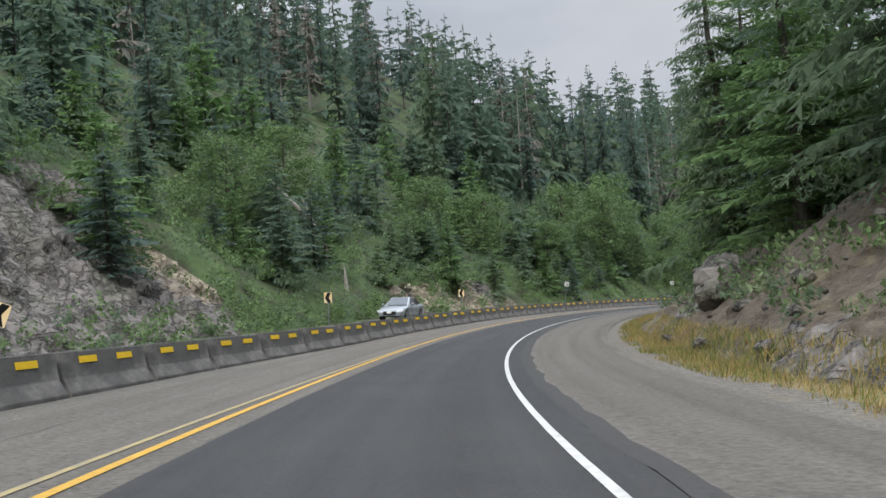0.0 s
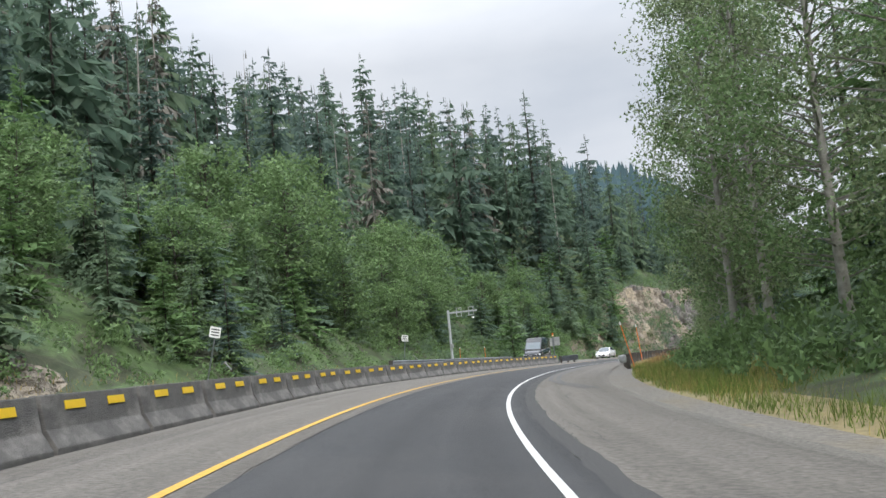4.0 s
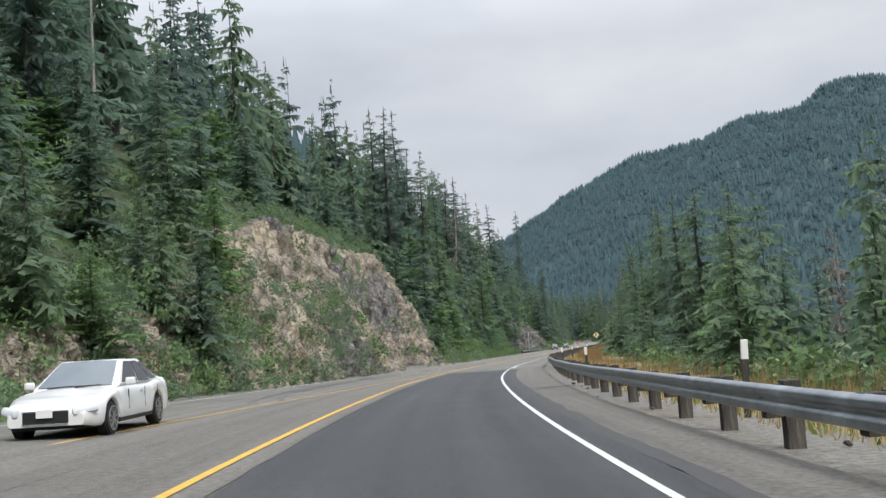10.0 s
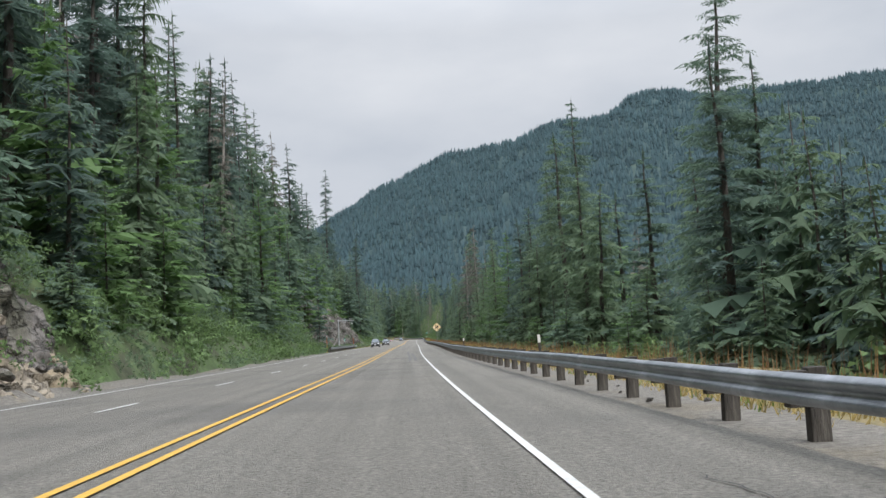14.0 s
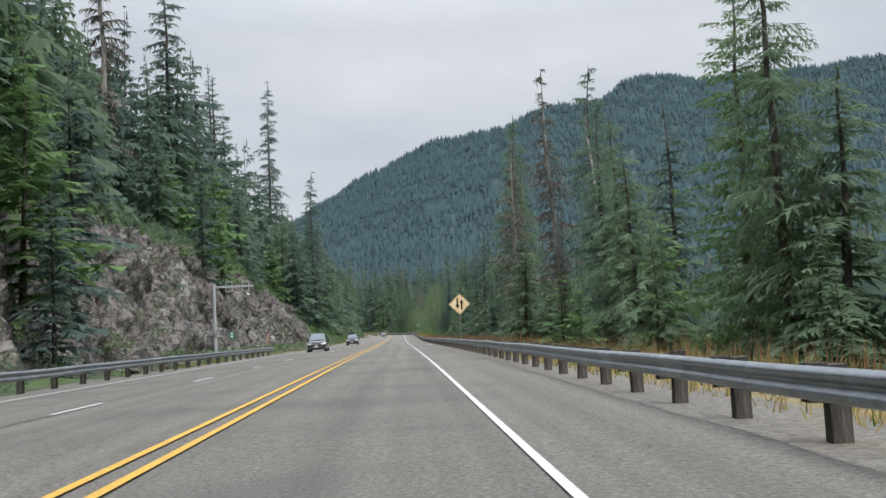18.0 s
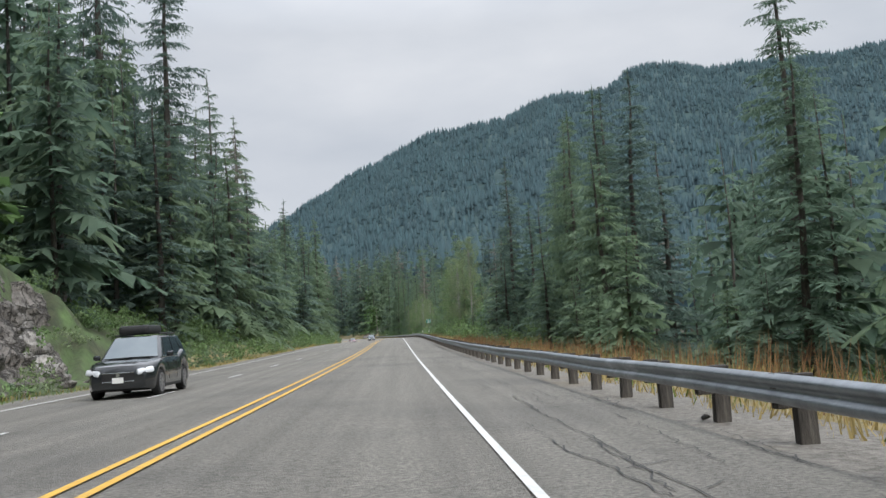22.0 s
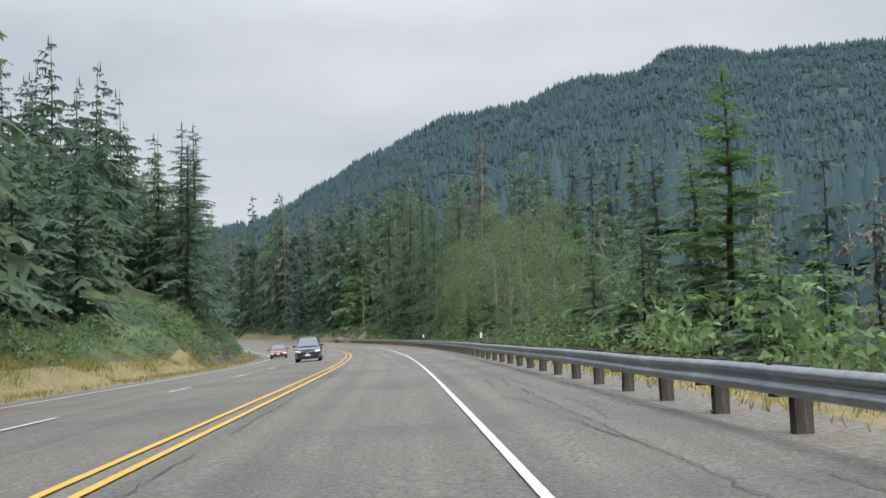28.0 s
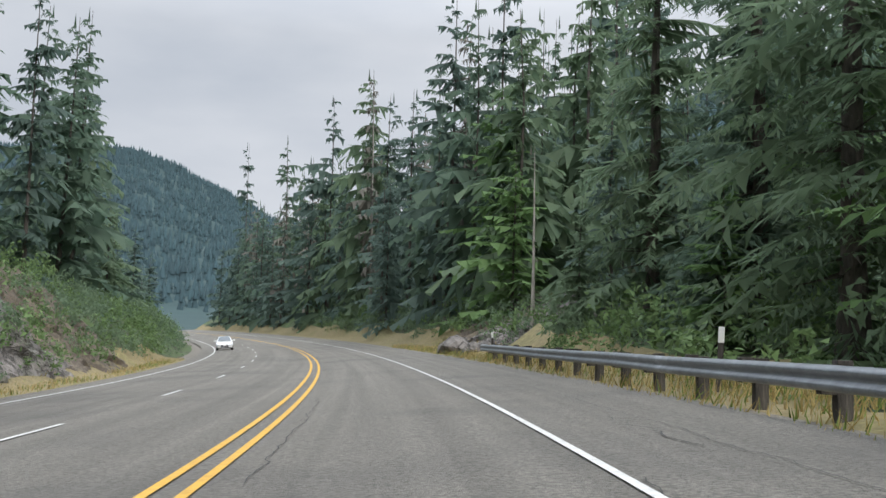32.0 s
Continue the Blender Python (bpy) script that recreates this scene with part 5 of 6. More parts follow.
# ---- broad-leaved trees, shrubs and grass ----
def leafy(h, r, clumps, per, leaf, seed, low=0.25):
    """Trunk with limbs and a crown of leaf clumps."""
    g = np.random.default_rng(seed)
    tv, tt_, ax = trunk_mesh(h * 0.95, 0.09 + h * 0.003, 7, 7, g.uniform(-0.04, 0.04), seed)
    cs, rs, limbs = [], [], []
    for k in range(clumps):
        z = h * (low + (1 - low) * ((k + g.random()) / clumps))
        f = (z / h - low) / (1 - low)
        reach = r * (0.35 + 1.1 * f * (1 - f) * 2.2) * g.uniform(0.3, 1.05)
        a = g.uniform(0, 6.28)
        c0 = np.array([*ax(z * 0.85), z * 0.85])
        c = c0 + np.array([math.cos(a) * reach, math.sin(a) * reach, z * 0.15])
        cs.append(c)
        rs.append(r * g.uniform(0.16, 0.34))
        w = np.array([-math.sin(a), math.cos(a), 0]) * 0.035
        e = np.array([0, 0, 0.035])
        limbs += [c0 - w, c0 + w, c, c0 - e, c0 + e, c]
    lv = np.array(limbs)
    return join((tv, tt_), (lv, np.arange(len(lv)).reshape(-1, 3))), leaf_cloud(cs, rs, per, leaf, seed + 1, 0.8, False)


LEAFY = []
for k, (h, r, clumps, per, leaf, bark, lm, label) in enumerate((
    (15.0, 3.0, 95, 140, 0.066, "birch_bark", "leaf_pale", "slender pale-leaved birch beside the road"),
    (14.0, 3.6, 105, 140, 0.07, "birch_bark", "leaf", "leafy green alder at the forest edge"),
    (12.0, 4.4, 90, 70, 0.16, "bark", "leaf", "broad bushy alder on the slope"),
)):
    t, c = leafy(h, r, clumps, per, leaf, 40 + k, 0.15)
    LEAFY.append((tri_mesh("leafy_trunk", t, M[bark]), tri_mesh("leafy_crown", c, M[lm]), h, label))


def leafy_at(s, u, kind_i, hgt, fat=1.0):
    t, c, h, label = LEAFY[kind_i]
    stand_tree("broadleaf_tree", t, c, on_ground(s, u, 0.3), (hgt / h * fat, hgt / h), rt.uniform(0, 6.28), label, "broadleaf trees beside the road")


for s_, u_, k_, h_, f_ in LEAFY_TREES + LEAFY_NEAR + LEAFY_SLOPE + LEAFY_BEND:
    leafy_at(s_, u_, k_, h_, f_)

bush_kinds = {}
for size_, n_c, per_, leaf_ in ((0.7, 6, 14, 0.075), (1.2, 8, 18, 0.095), (1.9, 10, 21, 0.125), (2.7, 12, 23, 0.16)):
    for k in range(4):
        g = np.random.default_rng(70 + k + int(size_ * 10))
        cs = np.stack([g.normal(0, 0.42, n_c), g.normal(0, 0.42, n_c), g.uniform(0.12, 0.95, n_c) ** 0.9], 1) * size_
        v, t = leaf_cloud(cs, g.uniform(0.22, 0.42, n_c) * size_, per_, leaf_, 90 + k, 0.8, False)
        bush_kinds.setdefault(size_, []).append((v, t))
bush_v, bush_t, bush_m, bush_n = [], [], [], 0
GREENS = [M["shrub"], M["leaf"], M["fir_b"], M["leaf_pale"]]
# stretch, offsets, spacing, size, colours
COVER = [
    (4, 60, -12.6, -15, 1.5, (0.5, 1.3), (0, 0, 1, 2)), (78, 236, -17, -24, 2.6, (0.9, 2.3), (0, 0, 1, 2, 2)), (10, 236, -24, -44, 4.2, (1.6, 3.0), (0, 1, 2, 2)),
    (300, 394, -13.0, -20, 1.9, (0.8, 2.2), (0, 0, 1, 2)), (225, 305, -12.6, -19, 2.6, (0.5, 1.7), (2, 2, 0)), (225, 305, -19.5, -23, 1.7, (0.7, 1.6), (0, 1, 2)),
    (396, 556, -13.4, -16.6, 2.0, (0.4, 1.2), (0, 2, 3)), (425, 550, -17.2, -22, 3.0, (0.4, 1.3), (2, 2, 0)), (396, 555, -22, -27, 2.0, (0.9, 2.0), (0, 2, 2)),
    (690, 780, -15.0, -21, 1.5, (0.6, 1.5), (0, 0, 1, 2)), (552, 690, -13.2, -19, 1.8, (0.7, 1.7), (0, 0, 1, 2)), (770, 1000, -14.0, -19, 1.7, (0.8, 2.0), (0, 2, 2, 0)), (212, 244, -12.7, -16.5, 1.6, (1.0, 2.4), (0, 2, 2)), (245, 262, -12.7, -15.2, 1.3, (1.1, 2.6), (2, 2, 0)),
    (172, 234, -13.0, -19, 1.8, (0.8, 1.9), (0, 0, 1, 2)), (78, 172, -14.2, -19, 1.8, (0.6, 1.7), (0, 0, 1, 2)),
    (380, 404, -12.6, -24, 1.7, (0.7, 1.8), (0, 0, 1, 2)),
    (40, 78, -13.2, -27, 1.5, (0.7, 1.7), (0, 0, 1, 2)), (300, 400, -12.3, -16, 1.35, (0.6, 1.5), (0, 0, 1, 2)), (60, 122, 7.4, 11, 1.2, (0.6, 1.6), (0, 0, 1)), (8, 70, 7.0, 10, 1.5, (0.4, 1.1), (0, 2, 3)),
    (8, 70, 8.5, 13, 3.0, (0.6, 1.5), (0, 2, 1)), (60, 122, 8.4, 15, 1.6, (0.7, 1.6), (0, 1, 1, 2)), (120, 165, 8.0, 15, 1.7, (0.7, 1.8), (0, 0, 1, 3)), (165, 240, 9.8, 15, 2.0, (0.8, 2.0), (0, 0, 1, 3)),
    (235, 560, 8.6, 12, 2.4, (0.6, 1.5), (0, 1, 2)), (560, 860, 7.2, 12, 2.1, (0.7, 2.0), (0, 1, 1, 2)), (850, 1000, 7.8, 12, 2.0, (0.7, 1.8), (0, 2, 2)),
]
for s0, s1, u0, u1, gap, (b0, b1), cols in COVER:
    lo, hi = min(u0, u1), max(u0, u1)
    aa, bb = np.meshgrid(np.arange(s0, s1, gap), np.arange(lo, hi, gap), indexing="ij")
    aa, bb = aa.ravel(), bb.ravel()
    rr = np.random.default_rng(int(s0 * 7 + abs(u0) * 3))
    aa, bb = aa + rr.uniform(0, gap, len(aa)), bb + rr.uniform(0, gap, len(bb))
    keep = rr.random(len(aa)) > 0.15
    for p in on_ground(aa[keep], bb[keep], 0.15):
        want = rr.uniform(b0, b1)
        near_size = min(bush_kinds, key=lambda z: abs(z - want))
        v, t = bush_kinds[near_size][rr.integers(4)]
        sz = want / near_size
        bush_v.append(v * np.array([sz, sz, sz * rr.uniform(0.8, 1.3)]) + p)
        bush_t.append(t + bush_n)
        bush_n += len(v)
        bush_m.append(np.full(len(t), rr.choice(cols)))
shrubs = mesh_object("undergrowth", np.concatenate(bush_v), np.concatenate(bush_t), GREENS, np.concatenate(bush_m))
tagged(shrubs, "green shrubs and saplings covering the roadside slopes", "shrubs", kind="stuff")

# dry and green grass along the verges: stretch, offsets, blades per square metre, heights, share of dry blades
gv, gt, gm, gn = [], [], [], 0
for s0, s1, u0, u1, dens, (h0, h1), dry in ((-4, 66, 4.7, 6.7, 190, (0.10, 0.5), 0.72), (66, 122, 5.2, 9.0, 125, (0.2, 0.9), 0.22), (120, 300, 4.7, 9.0, 55, (0.2, 0.75), 0.88), (300, 560, 4.5, 8.4, 38, (0.2, 1.0), 0.88), (120, 420, 5.6, 8.0, 7, (0.6, 1.5), 9), (420, 600, 5.2, 7.4, 14, (0.6, 1.6), 9), (600, 800, 5.6, 7.4, 4, (0.5, 1.2), 9), (560, 900, 4.7, 8.0, 34, (0.15, 0.55), 0.72), (690, 790, -13, -17, 80, (0.15, 0.6), 0.65), (560, 900, -11.6, -14, 26, (0.12, 0.45), 0.65), (60, 240, -12.8, -15.5, 16, (0.12, 0.45), 0.6), (430, 560, -11.6, -13.4, 18, (0.1, 0.4), 0.45)):
    rr = np.random.default_rng(int(s0 + 500 + dens))
    n_ = int((s1 - s0) * abs(u1 - u0) * dens)
    ss, uu = rr.uniform(s0, s1, n_), rr.uniform(min(u0, u1), max(u0, u1), n_)
    tuft = np.array([noise.noise((a * 0.45, b * 0.9, 2)) + 0.7 * noise.noise((a * 1.7, b * 2.1, 6)) for a, b in zip(ss, uu)])
    edge = np.minimum(np.abs(uu - u0), 0.5) / 0.5
    ok = tuft + 0.5 * edge > rr.uniform(-0.3, 0.35, n_)
    ss, uu, tuft, edge = ss[ok], uu[ok], tuft[ok], edge[ok]
    p = on_ground(ss, uu, 0.05)
    hh = (h0 + (h1 - h0) * np.clip(0.4 + 0.5 * tuft, 0, 1) * rr.uniform(0.35, 1.0, len(ss))) * (0.4 + 0.6 * edge)
    a = rr.uniform(0, 6.28, len(ss))
    w = rr.uniform(0.005, 0.013, len(ss)) * (1.0 if dens > 100 else 1.6)
    side = np.stack([np.cos(a) * w, np.sin(a) * w, 0 * w], 1)
    curl = 0.3 if dry > 1 else 1.0
    bend = np.stack([curl * rr.normal(0.12, 0.36, len(ss)) * hh, curl * rr.normal(0, 0.36, len(ss)) * hh, hh], 1)
    gv.append(np.stack([p - side, p + side, p + bend], 1).reshape(-1, 3))
    gt.append(np.arange(len(ss) * 3).reshape(-1, 3) + gn)
    gn += len(ss) * 3
    mixed = np.array([noise.noise((a_ * 0.25, b_ * 0.6, 11)) for a_, b_ in zip(ss, uu)]) * 0.6 + rr.random(len(ss))
    gm.append(np.full(len(ss), 2) if dry > 1 else (mixed > dry).astype(int))
grass = mesh_object("roadside_grass", np.concatenate(gv), np.concatenate(gt), [M["grass_dry"], M["grass_green"], M["stalk"]], np.concatenate(gm))
tagged(grass, "dry golden grass with green tufts along the verge", "grass", kind="stuff")

# ---- barriers and rails ----
def bm_part(name, bm, mat, parent=None, label=""):
    """Link a bmesh as one mesh object, under a thing or a part."""
    me = bpy.data.meshes.new(name)
    bm.to_mesh(me)
    bm.free()
    me.materials.append(mat)
    ob = new(name, me)
    if parent:
        ob.parent = parent
    if label:
        ob["label"] = label
    return ob


def prism(profile, length, bevel=0.0):
    """A profile of (x, z) points drawn out along y, centred."""
    bm = bmesh.new()
    ends = [[bm.verts.new((x, y, z)) for x, z in profile] for y in (-length / 2, length / 2)]
    n = len(profile)
    for i in range(n):
        bm.faces.new((ends[0][i], ends[0][(i + 1) % n], ends[1][(i + 1) % n], ends[1][i]))
    bm.faces.new(ends[0][::-1])
    bm.faces.new(ends[1])
    bmesh.ops.recalc_face_normals(bm, faces=bm.faces)
    if bevel:
        bmesh.ops.bevel(bm, geom=list(bm.edges), offset=bevel, segments=2, affect="EDGES", profile=0.6)
    return bm


def box(sx, sy, sz, at=(0, 0, 0), bevel=0.0):
    bm = bmesh.new()
    bmesh.ops.create_cube(bm, size=1.0, matrix=Matrix.Translation(at) @ Matrix.Diagonal((sx, sy, sz, 1)))
    if bevel:
        bmesh.ops.bevel(bm, geom=list(bm.edges), offset=bevel, segments=2, affect="EDGES", profile=0.6)
    return bm


def stand(s, u, h=0.0, turn=0.0, lean=0.0, side=0.0):
    """A pose on the ground at a station and offset, facing along the road."""
    p = on_ground(s, u)
    return Matrix.Translation(Vector((*p[:2], p[2] + h))) @ Euler((radians(lean), radians(side), radians(turned(s) + turn))).to_matrix().to_4x4()


BARRIER_AT = ((-40, -7.7), (14, -6.9), (24, -6.55), (36, -5.75), (60, -5.25), (88, -5.5), (100, -5.85), (125, -5.7), (142, -5.75), (154, -5.9), (164, -5.55))
first = new("concrete_barrier")
tagged(first, "dark weathered concrete highway barrier with two yellow reflectors", "barrier", "barriers between the roadways")
bar_len = 3.81
bm_part("body", prism([(-0.30, -0.10), (0.30, -0.10), (0.30, 0.075), (0.155, 0.33), (0.085, 0.81), (-0.085, 0.81), (-0.155, 0.33), (-0.30, 0.075)], bar_len - 0.03, 0.02), M["concrete"], first)
for y_ in (-0.82, 0.82):
    pl = bm_part("reflector", box(0.012, 0.72, 0.125, (0, 0, 0)), M["yellow_sheet"], first, "yellow reflective strip")
    pl.matrix_local = pose(0.122, y_, 0.645, 0, -8.3, 0)
first.matrix_world = stand(-30, -7)
s_b = -27.0
while s_b < 160.5:
    u_b = float(steps(BARRIER_AT, s_b))
    slope_u = (float(steps(BARRIER_AT, s_b + 1.5)) - float(steps(BARRIER_AT, s_b - 1.5))) / 3
    copy_thing(first, stand(s_b, u_b, 0, -math.degrees(math.atan(slope_u)) + rt.uniform(-0.5, 0.5)))
    s_b += bar_len * (1 + u_b / 2200)


def w_beam(name, s0, s1, offs, parent, seg=3.81, height=0.52, face=-1):
    """W-section rail panels along the road, each panel its own mesh."""
    prof = [(0.0, 0.155), (0.05, 0.135), (0.082, 0.10), (0.082, 0.065), (0.05, 0.035), (0.012, 0.0), (0.05, -0.035), (0.082, -0.065), (0.082, -0.10), (0.05, -0.135), (0.0, -0.155)]
    made = []
    a = s0
    while a < s1 - 0.2:
        b = min(a + seg, s1)
        st = np.linspace(a, b + 0.12, 5)
        wob = np.array([0.02 * noise.noise((x * 0.21, 9, s0)) for x in st])
        dz = np.array([0.025 * noise.noise((x * 0.17, 4, s0)) for x in st])
        pts = [place(st, steps(offs, st) + face * x + wob, height + z + dz) for x, z in prof] + [place(st, steps(offs, st) + face * (x - 0.006) + wob, height + z + dz) for x, z in prof[::-1]]
        g = np.stack(pts, 1)
        k = g.shape[1]
        faces = [(i * k + j, i * k + (j + 1) % k, (i + 1) * k + (j + 1) % k, (i + 1) * k + j) for i in range(4) for j in range(k)]
        ob = mesh_object(name, g.reshape(-1, 3), faces, M["steel"], None, True)
        ob.parent = parent
        ob.matrix_parent_inverse = parent.matrix_world.inverted()
        made.append(ob)
        a = b
    return made


def rail_posts(s0, s1, gap, offs, parent, face=-1, top=0.68):
    me_post, me_block = bpy.data.meshes.new("post"), bpy.data.meshes.new("blockout")
    for me, bm, m in ((me_post, box(0.20, 0.15, 1.3, (0, 0, top - 0.65), 0.012), M["post_wood"]), (me_block, box(0.20, 0.15, 0.36, (0, 0, 0.50), 0.01), M["post_wood"])):
        bm.to_mesh(me)
        bm.free()
        me.materials.append(m)
    s = s0
    while s < s1:
        u = float(steps(offs, s))
        for nm, me, du in (("post", me_post, 0.31), ("blockout", me_block, 0.105)):
            o = new(nm, me)
            p = place(s, u - face * du, rt.uniform(-0.02, 0.03))
            o.matrix_world = Matrix.Translation(Vector(p)) @ Euler((rt.uniform(-0.03, 0.03), rt.uniform(-0.03, 0.03), radians(turned(s)))).to_matrix().to_4x4()
            o.parent = parent
            o.matrix_parent_inverse = parent.matrix_world.inverted()
        s += gap


rail = new("guardrail")
rail.matrix_world = Matrix.Translation(Vector(place(118, 5.3)))
tagged(rail, "long galvanised steel guardrail on dark wooden posts", "guardrail")
bpy.context.view_layer.update()
w_beam("rail_panel", 119.6, 862.0, RAIL_AT, rail)
rail_posts(121.0, 862.0, 2.54, RAIL_AT, rail)

# ---- rail ends, left rails, poles and signs ----
def tube(r, length, sides=10, r2=None):
    bm = bmesh.new()
    bmesh.ops.create_cone(bm, cap_ends=True, segments=sides, radius1=r, radius2=r if r2 is None else r2, depth=length, matrix=Matrix.Translation((0, 0, length / 2)))
    return bm


end = tagged(new("guardrail_end"), "bulbous galvanised guardrail end cap on a wooden post", "guardrail end")
end.matrix_world = stand(119.6, float(steps(RAIL_AT, 119.6)))
bm_ = bmesh.new()
for k in range(9):
    a = k / 8 * math.pi
    for z in (0.34, 0.70):
        bm_.verts.new((0.02 + 0.17 * math.sin(a) * -1 + 0.1, -0.05 - 0.17 + 0.17 * math.cos(a) - 0.0, z))
bm_.verts.ensure_lookup_table()
for k in range(8):
    bm_.faces.new((bm_.verts[2 * k], bm_.verts[2 * k + 1], bm_.verts[2 * k + 3], bm_.verts[2 * k + 2]))
bmesh.ops.solidify(bm_, geom=list(bm_.faces), thickness=0.012)
bm_part("end_cap", bm_, M["steel"], end)
bm_part("transition", box(0.02, 0.75, 0.34, (-0.08, 0.3, 0.52), 0.006), M["steel"], end)
bm_part("bullnose", box(0.40, 0.5, 0.44, (0.0, -0.28, 0.53), 0.12), M["sign_grey"], end, "rounded pale grey end piece")
bm_part("post", box(0.2, 0.15, 1.0, (0.25, 0.45, 0.10), 0.01), M["post_wood"], end)

LEFT_RAILS = ((131.0, 168.0, ((110, -12.3), (170, -12.0))), (404.0, 466.0, ((400, -11.6), (480, -11.6))))
for a, b, offs in LEFT_RAILS:
    lr = new("guardrail")
    lr.matrix_world = Matrix.Translation(Vector(place(a, float(steps(offs, a)))))
    tagged(lr, "weathered steel guardrail on the far side of the road", "guardrail")
    bpy.context.view_layer.update()
    w_beam("rail_panel", a, b, offs, lr, face=1, height=0.52)
    rail_posts(a + 0.5, b, 3.0, offs, lr, face=1)


def snow_pole(s, u, h, lean=0.0, side=0.0):
    root = tagged(new("snow_pole"), "thin orange snow marker pole", "pole", "snow poles")
    root.matrix_world = stand(s, u, 0, 0, lean, side)
    bm_part("shaft", tube(0.028, h * 0.93, 8), M["orange"], root)
    tip = bm_part("tip", tube(0.028, h * 0.07, 8), M["sign_white"], root, "pale pole tip")
    tip.matrix_local = pose(0, 0, h * 0.93)


for row in SNOW_POLES:
    snow_pole(*row)


def delineator(s, u, h=1.15):
    root = tagged(new("delineator_post"), "brown wooden marker post with a white reflector top", "marker post", "marker posts along the rail")
    root.matrix_world = stand(s, u, 0, 0, rt.uniform(-3, 3), rt.uniform(-3, 3))
    bm_part("post", box(0.10, 0.05, h, (0, 0, h / 2 - 0.05), 0.006), M["post_wood"], root)
    bm_part("reflector", box(0.105, 0.055, 0.3, (0, 0, h - 0.14), 0.004), M["sign_white"], root, "white reflective top")


for row in MARKERS:
    delineator(*row)


def gantry(s, u, h, arm, label, face=1):
    """A steel mast with a long arm over the road and brackets on it."""
    root = tagged(new("sensor_mast"), label, "mast", "road weather masts")
    root.matrix_world = stand(s, u)
    bm_part("mast", tube(0.13, h, 14, 0.11), M["mast_steel"], root)
    bm_part("base_plate", box(0.45, 0.45, 0.05, (0, 0, 0.03), 0.008), M["mast_steel"], root)
    bm_part("arm", box(arm, 0.11, 0.14, (arm / 2, 0, h - 0.25), 0.01), M["mast_steel"], root)
    bm_part("junction_box", box(0.28, 0.2, 0.42, (0.12, -0.12, h * 0.36), 0.01), M["sign_grey"], root, "grey junction box")
    for x0 in (arm * 0.38, arm * 0.80):
        fr = bm_part("bracket", box(arm * 0.2, 0.05, 0.05, (x0, 0, h + 0.12), 0.006), M["mast_steel"], root)
        bm_part("bracket_rail", box(arm * 0.2, 0.05, 0.05, (x0, 0, h - 0.62), 0.006), M["mast_steel"], fr)
        for dx in (-0.08, 0.08):
            bm_part("bracket_upright", box(0.05, 0.05, 0.76, (x0 + dx * arm, 0, h - 0.25), 0.006), M["mast_steel"], fr)
    bm_part("camera_box", box(0.16, 0.3, 0.16, (arm * 0.86, -0.05, h - 0.85), 0.02), M["sign_white"], root, "white camera housing")
    return root


def plate(w, h, t=0.006, round_=0.04):
    bm = box(w, t, h)
    es = [e for e in bm.edges if abs(e.verts[0].co.y - e.verts[1].co.y) > t * 0.5]
    bmesh.ops.bevel(bm, geom=es, offset=round_, segments=4, affect="EDGES", profile=0.5)
    return bm


def text_part(words, size, mat, parent, at, rot):
    cu = bpy.data.curves.new("lettering", "FONT")
    cu.body, cu.size, cu.align_x, cu.align_y, cu.extrude = words, size, "CENTER", "CENTER", 0.002
    cu.offset = size * 0.012
    tmp = new("tmp", cu)
    bpy.context.view_layer.update()
    me = bpy.data.meshes.new_from_object(tmp.evaluated_get(bpy.context.evaluated_depsgraph_get()))
    bpy.data.objects.remove(tmp)
    me.materials.clear()
    me.materials.append(mat)
    o = new("lettering", me)
    o.parent = parent
    o.matrix_local = pose(*at, *rot)
    return o


# two-way traffic sign
sg = tagged(new("two_way_traffic_sign"), "faded yellow diamond sign with two black arrows on a post", "road sign")
sg.matrix_world = stand(*TWO_WAY)
bm_part("post", box(0.09, 0.09, 4.1, (0, 0.07, 1.6), 0.006), M["steel"], sg)
face = bm_part("panel", plate(1.25, 1.25, 0.008, 0.07), M["sign_yellow"], sg, "faded yellow diamond panel")
face.matrix_local = pose(0, 0, 3.45, 0, 45, 0)
bd = bmesh.new()
for k in range(4):
    bmesh.ops.create_cube(bd, size=1.0, matrix=pose(0, 0, 0, 0, 90 * k, 0) @ Matrix.Translation((0, -0.008, 0.575)) @ Matrix.Diagonal((1.13, 0.004, 0.022, 1)))
rim = bm_part("border", bd, M["black"], sg)
rim.matrix_local = pose(0, 0, 3.45, 0, 45, 0)
for x0, up in ((-0.17, -1), (0.17, 1)):
    ar = bmesh.new()
    bmesh.ops.create_cube(ar, size=1.0, matrix=Matrix.Translation((0, 0, -0.1)) @ Matrix.Diagonal((0.115, 0.006, 0.5, 1)))
    v_ = [ar.verts.new(c) for c in ((-0.17, -0.003, 0.12), (0.17, -0.003, 0.12), (0, -0.003, 0.42), (-0.17, 0.003, 0.12), (0.17, 0.003, 0.12), (0, 0.003, 0.42))]
    ar.faces.new(v_[:3])
    ar.faces.new(v_[5:2:-1])
    for i in range(3):
        ar.faces.new((v_[i], v_[(i + 1) % 3], v_[(i + 1) % 3 + 3], v_[i + 3]))
    a_ = bm_part("arrow", ar, M["black"], sg, "black arrow")
    a_.matrix_local = pose(x0, -0.012, 3.45 - 0.08 * up, 0, 0 if up > 0 else 180, 0) @ Matrix.Diagonal((1.12, 1, 1.12, 1))

